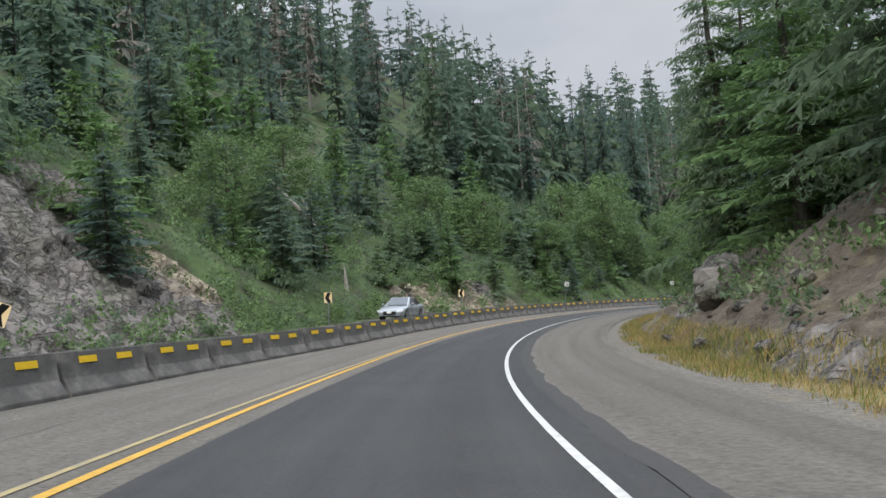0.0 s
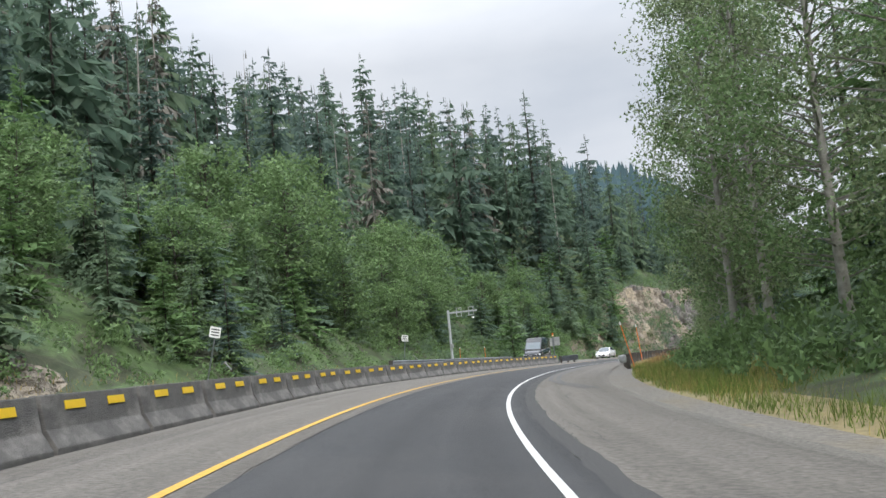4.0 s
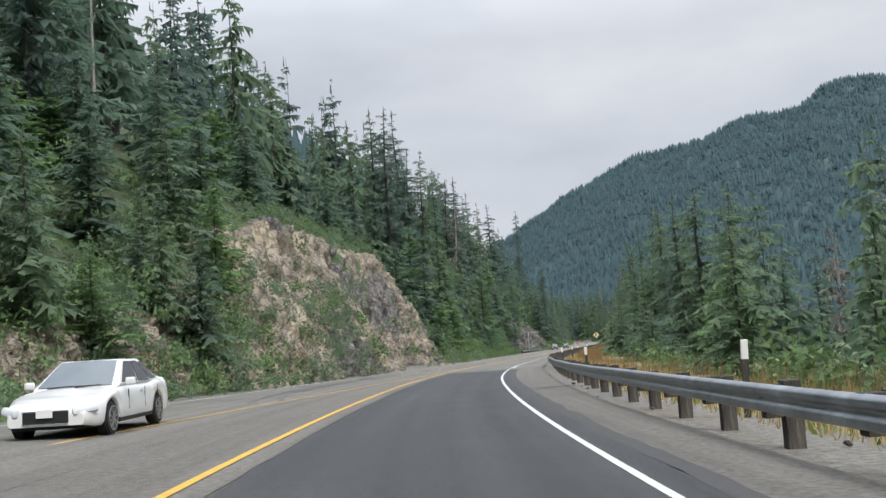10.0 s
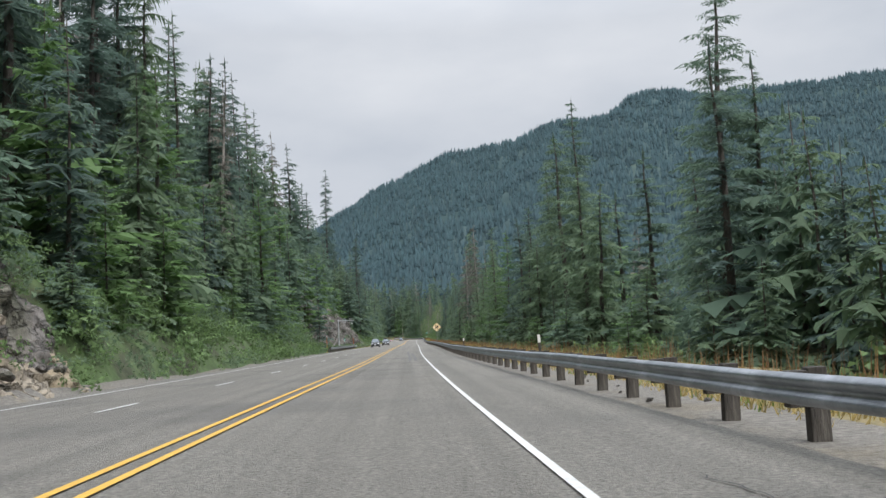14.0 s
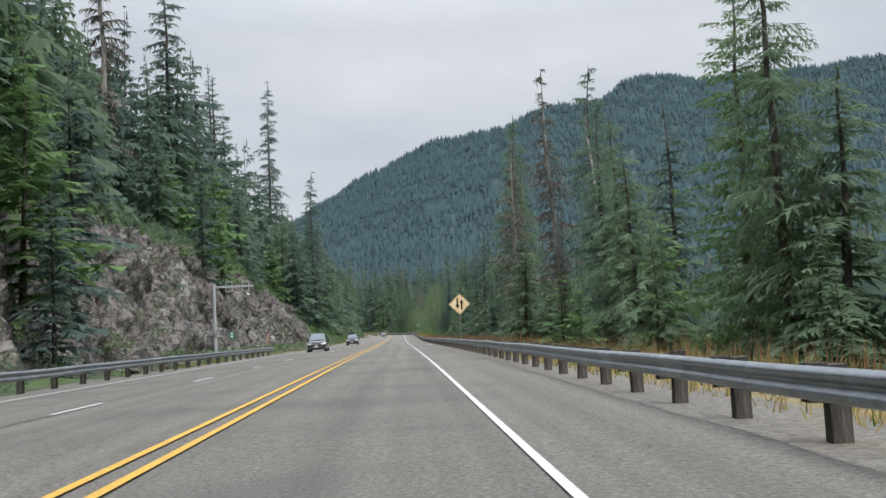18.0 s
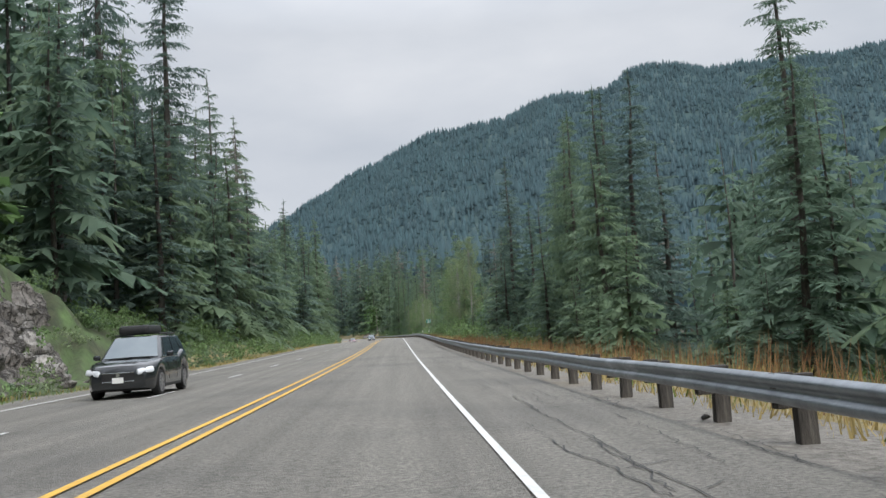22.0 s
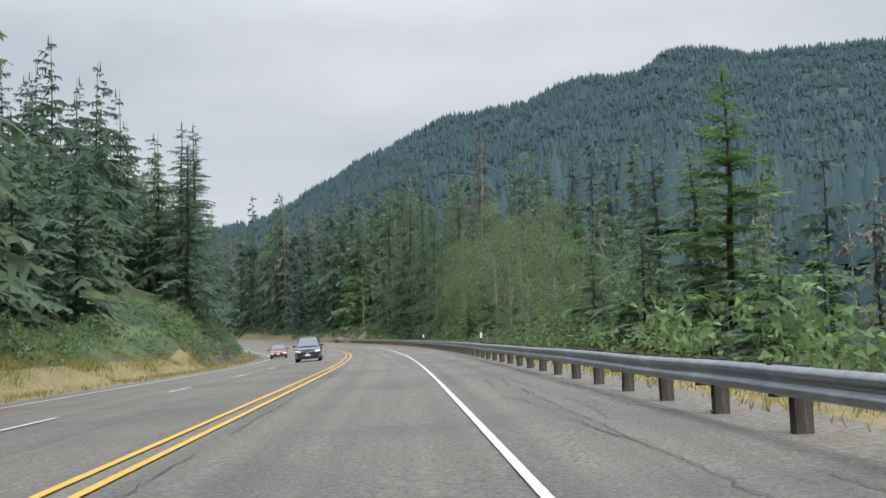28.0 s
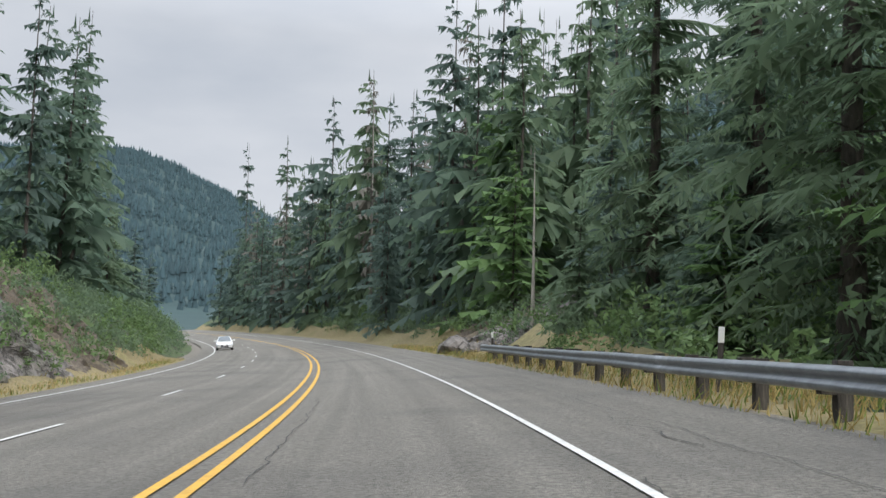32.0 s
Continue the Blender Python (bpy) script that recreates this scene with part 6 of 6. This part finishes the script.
# elevation sign
sg = tagged(new("elevation_sign"), "green elevation sign with white letters on a thin steel post", "road sign")
sg.matrix_world = stand(*ELEVATION)
bm_part("post", box(0.055, 0.05, 3.3, (0, 0.04, 1.1), 0.006), M["steel"], sg)
pn = bm_part("panel", plate(0.76, 0.60, 0.008, 0.04), M["sign_green"], sg, "green panel")
pn.matrix_local = pose(0, 0, 2.5)
bd = bmesh.new()
for z_, w_, h_ in ((0.27, 0.70, 0.014), (-0.27, 0.70, 0.014)):
    bmesh.ops.create_cube(bd, size=1.0, matrix=Matrix.Translation((0, -0.007, z_)) @ Matrix.Diagonal((w_, 0.004, h_, 1)))
for x_ in (-0.345, 0.345):
    bmesh.ops.create_cube(bd, size=1.0, matrix=Matrix.Translation((x_, -0.007, 0)) @ Matrix.Diagonal((0.014, 0.004, 0.54, 1)))
rim = bm_part("border", bd, M["sign_white"], sg, "white border")
rim.matrix_local = pose(0, 0, 2.5)
text_part("ELEV", 0.25, M["sign_white"], sg, (0, -0.009, 2.62), (90, 0, 0))
text_part("2600", 0.25, M["sign_white"], sg, (0, -0.009, 2.38), (90, 0, 0))

# sign backs with a beacon at the end of the barrier
sg = tagged(new("sign_with_beacon"), "bare metal backs of two road signs with an amber beacon", "road sign")
sg.matrix_world = stand(*BEACON_SIGN)
bm_part("post", box(0.1, 0.1, 2.9, (0, 0, 1.3), 0.006), M["steel"], sg)
a_ = bm_part("panel", plate(0.62, 0.86, 0.008, 0.03), M["sign_grey"], sg, "bare sign back")
a_.matrix_local = pose(0.33, 0.10, 2.2)
a_ = bm_part("panel", plate(0.5, 0.8, 0.008, 0.03), M["sign_grey"], sg, "bare sign back")
a_.matrix_local = pose(-0.12, 0.13, 2.15, 0, 0, 25)
bm_part("beacon_base", tube(0.09, 0.1, 12), M["sign_yellow"], sg).matrix_local = pose(0, 0, 2.72)
bm_part("beacon", tube(0.085, 0.2, 12, 0.07), M["orange"], sg, "amber beacon lens").matrix_local = pose(0, 0, 2.82)

# rounded nose panels where the barrier ends
nose = tagged(new("barrier_nose"), "curved corrugated steel rail panels closing the barrier's end", "guardrail end")
nose.matrix_world = stand(*NOSE)
for z_ in (0.32, 0.58):
    bm_ = bmesh.new()
    prof = [(0, 0.13), (0.05, 0.09), (0.05, 0.04), (0.01, 0), (0.05, -0.04), (0.05, -0.09), (0, -0.13)]
    line = [Vector((0.28, -2.6 + 0.58 * k, 0)) for k in range(9)] + [Vector((0.28 * math.cos(a), 2.05 + 0.28 * math.sin(a), 0)) for a in np.linspace(0, math.pi, 9)[1:]] + [Vector((-0.28, 2.0 - 0.58 * k, 0)) for k in range(8)]
    rows_ = []
    for i, c in enumerate(line):
        d = (line[min(i + 1, len(line) - 1)] - line[max(i - 1, 0)]).normalized()
        o_ = Vector((d.y, -d.x, 0))
        rows_.append([bm_.verts.new(c + o_ * x + Vector((0, 0, z_ + z))) for x, z in prof])
    for i in range(len(rows_) - 1):
        for j in range(len(prof) - 1):
            bm_.faces.new((rows_[i][j], rows_[i + 1][j], rows_[i + 1][j + 1], rows_[i][j + 1]))
    bmesh.ops.solidify(bm_, geom=list(bm_.faces), thickness=0.01)
    bm_part("rail_panel", bm_, M["steel"], nose)
for y_ in (-2.2, -0.2, 1.7):
    bm_part("post", box(0.15, 0.2, 1.0, (0, y_, 0.2), 0.01), M["post_wood"], nose)

# chevron boards and small signs behind the barrier
for s_, u_, h_, tilt in CHEVRONS:
    sg = tagged(new("chevron_sign"), "weathered yellow curve marker board with a black chevron", "road sign", "curve marker boards")
    sg.matrix_world = stand(s_, u_, 0, 8, 0, tilt)
    bm_part("post", box(0.07, 0.07, h_ + 0.3, (0, 0.05, h_ / 2 - 0.05), 0.005), M["steel"], sg)
    pn = bm_part("panel", plate(0.46, 0.61, 0.006, 0.03), M["sign_yellow"], sg, "yellow panel")
    pn.matrix_local = pose(0, 0, h_)
    ar = bmesh.new()
    for zz in (-1, 1):
        q = [ar.verts.new(c) for c in ((-0.17, -0.006, 0), (0.05, -0.006, 0), (0.19, -0.006, 0.29 * zz), (-0.03, -0.006, 0.29 * zz))]
        ar.faces.new(q)
    bmesh.ops.solidify(ar, geom=list(ar.faces), thickness=0.003)
    bm_part("chevron", ar, M["black"], sg, "black chevron").matrix_local = pose(0, 0, h_)
for s_, u_, h_, tilt in SMALL_SIGNS:
    sg = tagged(new("leaning_sign"), "small pale sign on a leaning steel post", "road sign")
    sg.matrix_world = stand(s_, u_, 0, 0, 0, tilt)
    bm_part("post", box(0.06, 0.06, h_ + 0.2, (0, 0.05, h_ / 2), 0.005), M["steel"], sg)
    bm_part("panel", plate(0.55, 0.5, 0.006, 0.03), M["sign_white"], sg, "white panel").matrix_local = pose(0, 0, h_)
    bar = bmesh.new()
    for k in range(3):
        bmesh.ops.create_cube(bar, size=1.0, matrix=Matrix.Translation((0, -0.005, 0.13 - 0.13 * k)) @ Matrix.Diagonal((0.4, 0.003, 0.05, 1)))
    bm_part("lettering_bars", bar, M["black"], sg).matrix_local = pose(0, 0, h_)
    bm_part("cross_brace", box(0.5, 0.03, 0.06, (0.05, 0.02, h_ * 0.55), 0.004), M["sign_grey"], sg).matrix_local = pose(0, 0, 0, 0, 40, 0)

for row in MASTS:
    gantry(*row)

# small green marker sign at the foot of the rock cut
sg = tagged(new("milepost"), "small green marker sign on a thin steel post", "road sign")
sg.matrix_world = stand(452.5, -13.0)
bm_part("post", box(0.05, 0.05, 2.2, (0, 0.04, 1.0), 0.004), M["steel"], sg)
bm_part("panel", plate(0.28, 0.52, 0.006, 0.03), M["sign_green"], sg, "green panel").matrix_local = pose(0, 0, 1.85)
bar = bmesh.new()
for k in range(2):
    bmesh.ops.create_cube(bar, size=1.0, matrix=Matrix.Translation((0, -0.006, 0.12 - 0.22 * k)) @ Matrix.Diagonal((0.16, 0.003, 0.13, 1)))
bm_part("lettering_bars", bar, M["sign_white"], sg).matrix_local = pose(0, 0, 1.85)

# litter on the shoulder
lt = bmesh.new()
bmesh.ops.create_grid(lt, x_segments=6, y_segments=4, size=0.5)
for v in lt.verts:
    v.co = Vector((v.co.x * 0.5, v.co.y * 0.22, 0.03 + 0.05 * noise.noise(v.co * 3)))
bmesh.ops.solidify(lt, geom=list(lt.faces), thickness=0.006)
lit = tagged(bm_part("paper_litter", lt, M["sign_white"]), "crumpled white paper lying on the shoulder", "litter")
lit.matrix_world = stand(481, 3.3)

# ---- vehicles ----
M["car_white"] = material("white_car_paint", (0.80, 0.80, 0.79), 0.25, dark=(0.76, 0.76, 0.75), scale=2)
M["car_blue"] = material("dark_blue_car_paint", (0.022, 0.032, 0.058), 0.25, dark=(0.018, 0.028, 0.05), scale=2)
M["car_red"] = material("dark_red_car_paint", (0.20, 0.018, 0.025), 0.25, dark=(0.17, 0.015, 0.02), scale=2)
M["car_black"] = material("black_car_paint", (0.018, 0.02, 0.022), 0.22, dark=(0.012, 0.014, 0.016), scale=2)
M["car_grey"] = material("dark_grey_car_paint", (0.045, 0.05, 0.053), 0.25, dark=(0.038, 0.042, 0.045), scale=2)
M["car_silver"] = material("silver_car_paint", (0.36, 0.40, 0.44), 0.3, 0.4, dark=(0.33, 0.37, 0.4), scale=2)
M["car_glass"] = material("tinted_car_glass", (0.16, 0.18, 0.19), 0.05, 0.55, dark=(0.13, 0.15, 0.16), scale=2)
M["dark_glass"] = material("dark_side_glass", (0.018, 0.02, 0.022), 0.05, dark=(0.012, 0.014, 0.015), scale=2)
for k_ in ("white", "blue", "red", "black", "grey", "silver"):
    M["car_" + k_].node_tree.nodes["Principled BSDF"].inputs["Coat Weight"].default_value = 0.9
M["chrome"] = material("chrome_trim", (0.72, 0.73, 0.74), 0.18, 1.0, dark=(0.62, 0.63, 0.64), scale=6)
M["rubber"] = material("tyre_rubber", (0.02, 0.02, 0.02), 0.85, scale=9)
M["rim"] = material("alloy_rim", (0.5, 0.5, 0.51), 0.35, 0.8, scale=5)
M["lamp_glass"] = material("headlamp_glass", (0.75, 0.77, 0.8), 0.1, dark=(0.6, 0.62, 0.65), scale=8)
M["plastic"] = material("black_plastic", (0.02, 0.02, 0.021), 0.6, scale=8)


def pane(name, quad, span, mat, root, label, middle, bulge=0.0, proud=0.012):
    """A thin sheet on a part of a four-cornered face, bowed outwards."""
    a, b, c, d = quad
    n_ = (b - a).cross(d - a).normalized()
    if n_.dot((a + b + c + d) / 4 - middle) < 0:
        n_ = -n_
    u0, u1, v0, v1 = span
    bm = bmesh.new()
    rows_ = []
    for iv in range(6):
        v = v0 + (v1 - v0) * iv / 5
        row = []
        for iu in range(9):
            u = u0 + (u1 - u0) * iu / 8
            p = (a * (1 - u) + b * u) * (1 - v) + (d * (1 - u) + c * u) * v
            row.append(bm.verts.new(p + n_ * (proud + bulge * math.sin(math.pi * u) * (0.6 + 0.4 * math.sin(math.pi * v)))))
        rows_.append(row)
    for p, q in zip(rows_, rows_[1:]):
        for k in range(8):
            bm.faces.new((p[k], p[k + 1], q[k + 1], q[k]))
    bmesh.ops.recalc_face_normals(bm, faces=bm.faces)
    bmesh.ops.solidify(bm, geom=list(bm.faces), thickness=0.006)
    ob = bm_part(name, bm, mat, root, label)
    for p_ in ob.data.polygons:
        p_.use_smooth = True
    ob.data.set_sharp_from_angle(angle=radians(40))
    return ob


def car(name, label, paint, length, width, shape, s, u, turn, wheel=0.33, rack=False, box_on_roof=False, panel_van=False):
    """A car facing +y. shape: the lower shell's height along the length (0 nose to 1 tail), then the cabin's
    belt and roof heights and its four stations: windscreen foot and head, rear head and foot."""
    shell, belt, roof, (w0, w1, w2, w3) = shape
    root = tagged(new(name), label, "car", "oncoming cars")
    t_k, top_k = (np.array(c) for c in zip(*shell))
    cols_ = [(0.93, 0.0), (0.985, 0.12), (1.0, 0.40), (0.995, 0.62), (0.975, 0.76), (0.955, 0.86), (0.90, 0.955), (0.78, 1.0), (0.45, 1.025), (0.0, 1.035)]
    cols_ = [(-x, z) for x, z in cols_] + cols_[-2::-1]
    bm = bmesh.new()
    rows_ = []
    steps_ = 56
    for i in range(steps_ + 1):
        t = i / steps_
        top = float(spline(list(zip(t_k, top_k)), t))
        pinch = 1 - 0.24 * max(0, (0.16 - t) / 0.16) ** 2.2 - 0.12 * max(0, (t - 0.88) / 0.12) ** 2
        y = length * (0.5 - t)
        low = 0.24 + 0.05 * max(0, (0.06 - t) / 0.06)
        for wy in (0.31, -0.29):
            d = abs(y - length * wy)
            if d < wheel + 0.06:
                low = max(low, math.sqrt((wheel + 0.06) ** 2 - d**2) + wheel * 0.95)
        low = min(low, top - 0.12)
        rows_.append([bm.verts.new((x * width / 2 * pinch, y, low + (top - low) * z)) for x, z in cols_])
    for p, q in zip(rows_, rows_[1:]):
        for k in range(len(cols_) - 1):
            bm.faces.new((p[k], p[k + 1], q[k + 1], q[k]))
    bm.faces.new(rows_[0][::-1])
    bm.faces.new(rows_[-1])
    bmesh.ops.recalc_face_normals(bm, faces=bm.faces)
    body = bm_part("body", bm, paint, root)
    for p_ in body.data.polygons:
        p_.use_smooth = True
    body.data.set_sharp_from_angle(angle=radians(38))
    bm_part("underbody", box(width * 0.84, length * 0.88, 0.34, (0, 0, 0.38), 0.05), M["plastic"], root, "dark underside")
    # cabin: painted shell with panes set on it
    wb, wt = width * 0.465, width * (0.43 if panel_van else 0.345)
    foot = [Vector((x, length * (0.5 - w), belt - 0.05)) for x, w in ((-wb, w0), (wb, w0), (wb, w3), (-wb, w3))]
    head = [Vector((x, length * (0.5 - w), roof)) for x, w in ((-wt, w1), (wt, w1), (wt, w2), (-wt, w2))]
    middle = sum(foot + head, Vector()) / 8
    cb = bmesh.new()
    lo_, hi_ = [cb.verts.new(p) for p in foot], [cb.verts.new(p) for p in head]
    for k in range(4):
        cb.faces.new((lo_[k], lo_[(k + 1) % 4], hi_[(k + 1) % 4], hi_[k]))
    cb.faces.new(hi_)
    cb.faces.new(lo_[::-1])
    bmesh.ops.recalc_face_normals(cb, faces=cb.faces)
    bmesh.ops.bevel(cb, geom=list(cb.edges), offset=0.07, segments=4, affect="EDGES", profile=0.5)
    cabin = bm_part("cabin", cb, paint, root, "painted roof and pillars")
    for p_ in cabin.data.polygons:
        p_.use_smooth = True
    cabin.data.set_sharp_from_angle(angle=radians(40))
    top_v = 0.62 if panel_van else 0.93
    pane("windscreen", (foot[0], foot[1], head[1], head[0]), (0.06, 0.94, 0.10, top_v), M["car_glass"], root, "windscreen reflecting the sky", middle, 0.035)
    if not panel_van:
        pane("rear_window", (foot[2], foot[3], head[3], head[2]), (0.10, 0.90, 0.22, 0.90), M["dark_glass"], root, "dark rear window", middle, 0.02)
    spans = ((0.05, 0.25, 0.14, 0.62),) if panel_van else ((0.09, 0.43, 0.16, 0.90), (0.46, 0.74, 0.16, 0.90), (0.77, 0.92, 0.20, 0.86))
    for sx in (-1, 1):
        quad = (foot[0], foot[3], head[3], head[0]) if sx < 0 else (foot[1], foot[2], head[2], head[1])
        for span in spans:
            pane("side_window", quad, span, M["dark_glass"], root, "dark side window", middle, 0.004, 0.010)
        pane("window_trim", quad, (0.05, 0.93 if not panel_van else 0.27, 0.085, 0.125), M["chrome"] if not panel_van else M["plastic"], root, "thin trim under the windows", middle, 0.0, 0.012)
        for y_ in ((0.12, -0.09, -0.27) if not panel_van else (0.24, 0.05, -0.2)):
            bm_part("door_seam", box(0.012, 0.012, belt - 0.52, (0, 0, 0)), M["plastic"], root).matrix_local = pose(sx * (width / 2 - 0.004), length * y_, (belt + 0.36) / 2)
        for y_ in (-0.05, -0.23) if not panel_van else (0.08,):
            bm_part("door_handle", box(0.03, 0.20, 0.035, (0, 0, 0), 0.012), paint, root).matrix_local = pose(sx * (width / 2 - 0.012), length * y_, belt - 0.14)
        bm_part("sill", box(0.05, length * 0.42, 0.09, (0, 0, 0), 0.02), M["plastic"], root, "dark sill").matrix_local = pose(sx * (width / 2 - 0.045), length * 0.01, 0.27)
        for wy in (length * 0.31, -length * 0.29):
            ty = bmesh.new()
            bmesh.ops.create_cone(ty, cap_ends=True, segments=28, radius1=wheel, radius2=wheel, depth=0.23, matrix=pose(0, 0, 0, 0, 90, 0))
            bmesh.ops.bevel(ty, geom=[e for e in ty.edges if abs(e.verts[0].co.x - e.verts[1].co.x) < 0.01], offset=0.03, segments=2, affect="EDGES")
            tyre = bm_part("wheel", ty, M["rubber"], root, "black tyre")
            tyre.matrix_local = pose(sx * (width / 2 - 0.125), wy, wheel)
            ri = bmesh.new()
            bmesh.ops.create_cone(ri, cap_ends=True, segments=24, radius1=wheel * 0.68, radius2=wheel * 0.68, depth=0.012, matrix=pose(-0.004 * sx, 0, 0, 0, 90, 0))
            bm_part("rim_well", ri, M["plastic"], tyre, "dark wheel well").matrix_local = pose(sx * 0.115, 0, 0)
            ri = bmesh.new()
            for q in range(10):
                bmesh.ops.create_cube(ri, size=1.0, matrix=pose(0, 0, 0, 36 * q + 6 * (q % 2), 0, 0) @ Matrix.Translation((0, 0, wheel * 0.36)) @ Matrix.Diagonal((0.02, 0.034, wheel * 0.62, 1)))
            bmesh.ops.create_cone(ri, cap_ends=True, segments=12, radius1=wheel * 0.17, radius2=wheel * 0.13, depth=0.03, matrix=pose(0, 0, 0, 0, 90, 0))
            for q in range(24):
                bmesh.ops.create_cube(ri, size=1.0, matrix=pose(0, 0, 0, 15 * q, 0, 0) @ Matrix.Translation((0, 0, wheel * 0.68)) @ Matrix.Diagonal((0.022, wheel * 0.19, 0.022, 1)))
            bm_part("rim", ri, M["rim"], tyre, "spoked alloy rim").matrix_local = pose(sx * 0.122, 0, 0)
        zl = top_k[0] * 0.98 + 0.02
        hl = box(width * 0.25, 0.40, 0.17, (0, 0, 0), 0.06)
        bmesh.ops.rotate(hl, verts=hl.verts, matrix=Euler((radians(16), radians(-8 * sx), 0)).to_matrix())
        bm_part("headlight", hl, M["lamp_glass"], root, "clear swept headlight").matrix_local = pose(sx * width * 0.335, length * 0.452, zl, 0, 0, -sx * 32)
        bm_part("fog_lamp", box(0.16, 0.08, 0.10, (0, 0, 0), 0.03), M["plastic"], root, "dark fog lamp recess").matrix_local = pose(sx * width * 0.33, length * 0.478, 0.46, 0, 0, -sx * 22)
        bm_part("mirror", box(0.20, 0.11, 0.15, (0, 0, 0), 0.045), paint, root).matrix_local = pose(sx * (width / 2 + 0.09), length * (0.5 - w0) - 0.38, belt + 0.07)
    zg = top_k[0] * 0.86
    bm_part("grille", box(width * 0.46, 0.07, 0.22, (0, 0, 0), 0.03), M["plastic"], root, "dark grille").matrix_local = pose(0, length * 0.497, zg)
    for dz in (0.115, -0.115):
        bm_part("grille_trim", box(width * 0.46, 0.03, 0.022, (0, 0, 0), 0.008), M["chrome"], root, "chrome grille trim").matrix_local = pose(0, length * 0.497 + 0.036, zg + dz)
    bm_part("badge", tube(0.055, 0.012, 16), M["chrome"], root, "round chrome badge").matrix_local = pose(0, length * 0.497 + 0.034, zg + 0.05, -90, 0, 0)
    bm_part("lower_grille", box(width * 0.62, 0.08, 0.13, (0, 0, 0), 0.03), M["plastic"], root, "dark lower grille").matrix_local = pose(0, length * 0.490, 0.36)
    bm_part("number_plate", box(0.30, 0.02, 0.15, (0, 0, 0), 0.005), M["sign_white"], root, "blank white number plate").matrix_local = pose(0, length * 0.505 + 0.03, 0.52)
    if not panel_van:
        for dx in (-0.3, 0.25):
            wp = box(0.5, 0.012, 0.02, (0, 0, 0), 0.004)
            bm_part("wiper", wp, M["plastic"], root).matrix_local = pose(dx, length * (0.5 - w0) + 0.01, belt + 0.02, 0, 4, 0)
    if rack:
        for sx in (-1, 1):
            bm_part("roof_rail", box(0.05, length * 0.40, 0.05, (0, 0, 0), 0.02), M["plastic"], root).matrix_local = pose(sx * width * 0.33, -length * 0.14, roof + 0.045)
    if box_on_roof:
        bm_part("roof_box", box(width * 0.46, length * 0.34, 0.26, (0, 0, 0), 0.10), M["plastic"], root, "black roof box").matrix_local = pose(0.1, -length * 0.1, roof + 0.19)
    if panel_van:
        bm_part("roof_vent", box(0.45, 0.45, 0.12, (0, 0, 0), 0.04), M["plastic"], root, "dark roof vent").matrix_local = pose(0, -0.3, roof + 0.05)
    p = place(s, u)
    root.matrix_world = Matrix.Translation(Vector(p)) @ Euler((0, -radians(float(steps(LEFT_FALL, s))), radians(turned(s) + 180 + turn))).to_matrix().to_4x4()
    return root


SEDAN = (((0, 0.52), (0.015, 0.64), (0.06, 0.72), (0.16, 0.82), (0.30, 0.92), (0.60, 0.95), (0.86, 0.98), (0.96, 0.97), (1, 0.80)), 0.93, 1.45, (0.27, 0.47, 0.68, 0.90))
SUV = (((0, 0.70), (0.012, 0.84), (0.05, 0.93), (0.14, 1.0), (0.27, 1.06), (0.60, 1.09), (0.95, 1.10), (1, 0.92)), 1.07, 1.70, (0.26, 0.43, 0.90, 0.985))
VAN = (((0, 0.72), (0.012, 0.92), (0.04, 1.06), (0.15, 1.26), (0.30, 1.32), (0.97, 1.35), (1, 1.3)), 1.30, 2.6, (0.125, 0.31, 0.985, 0.995))
PAINTS = {"white": "car_white", "blue": "car_blue", "red": "car_red", "black": "car_black", "silver": "car_silver", "grey": "car_grey"}
for nm, label, paint, size, shape, s_, u_, turn_, opt in CARS:
    car(nm, label, M[PAINTS[paint]], size[0], size[1], {"sedan": SEDAN, "suv": SUV, "van": VAN}[shape], s_, u_, turn_, 0.33 if shape == "sedan" else 0.37, **opt)
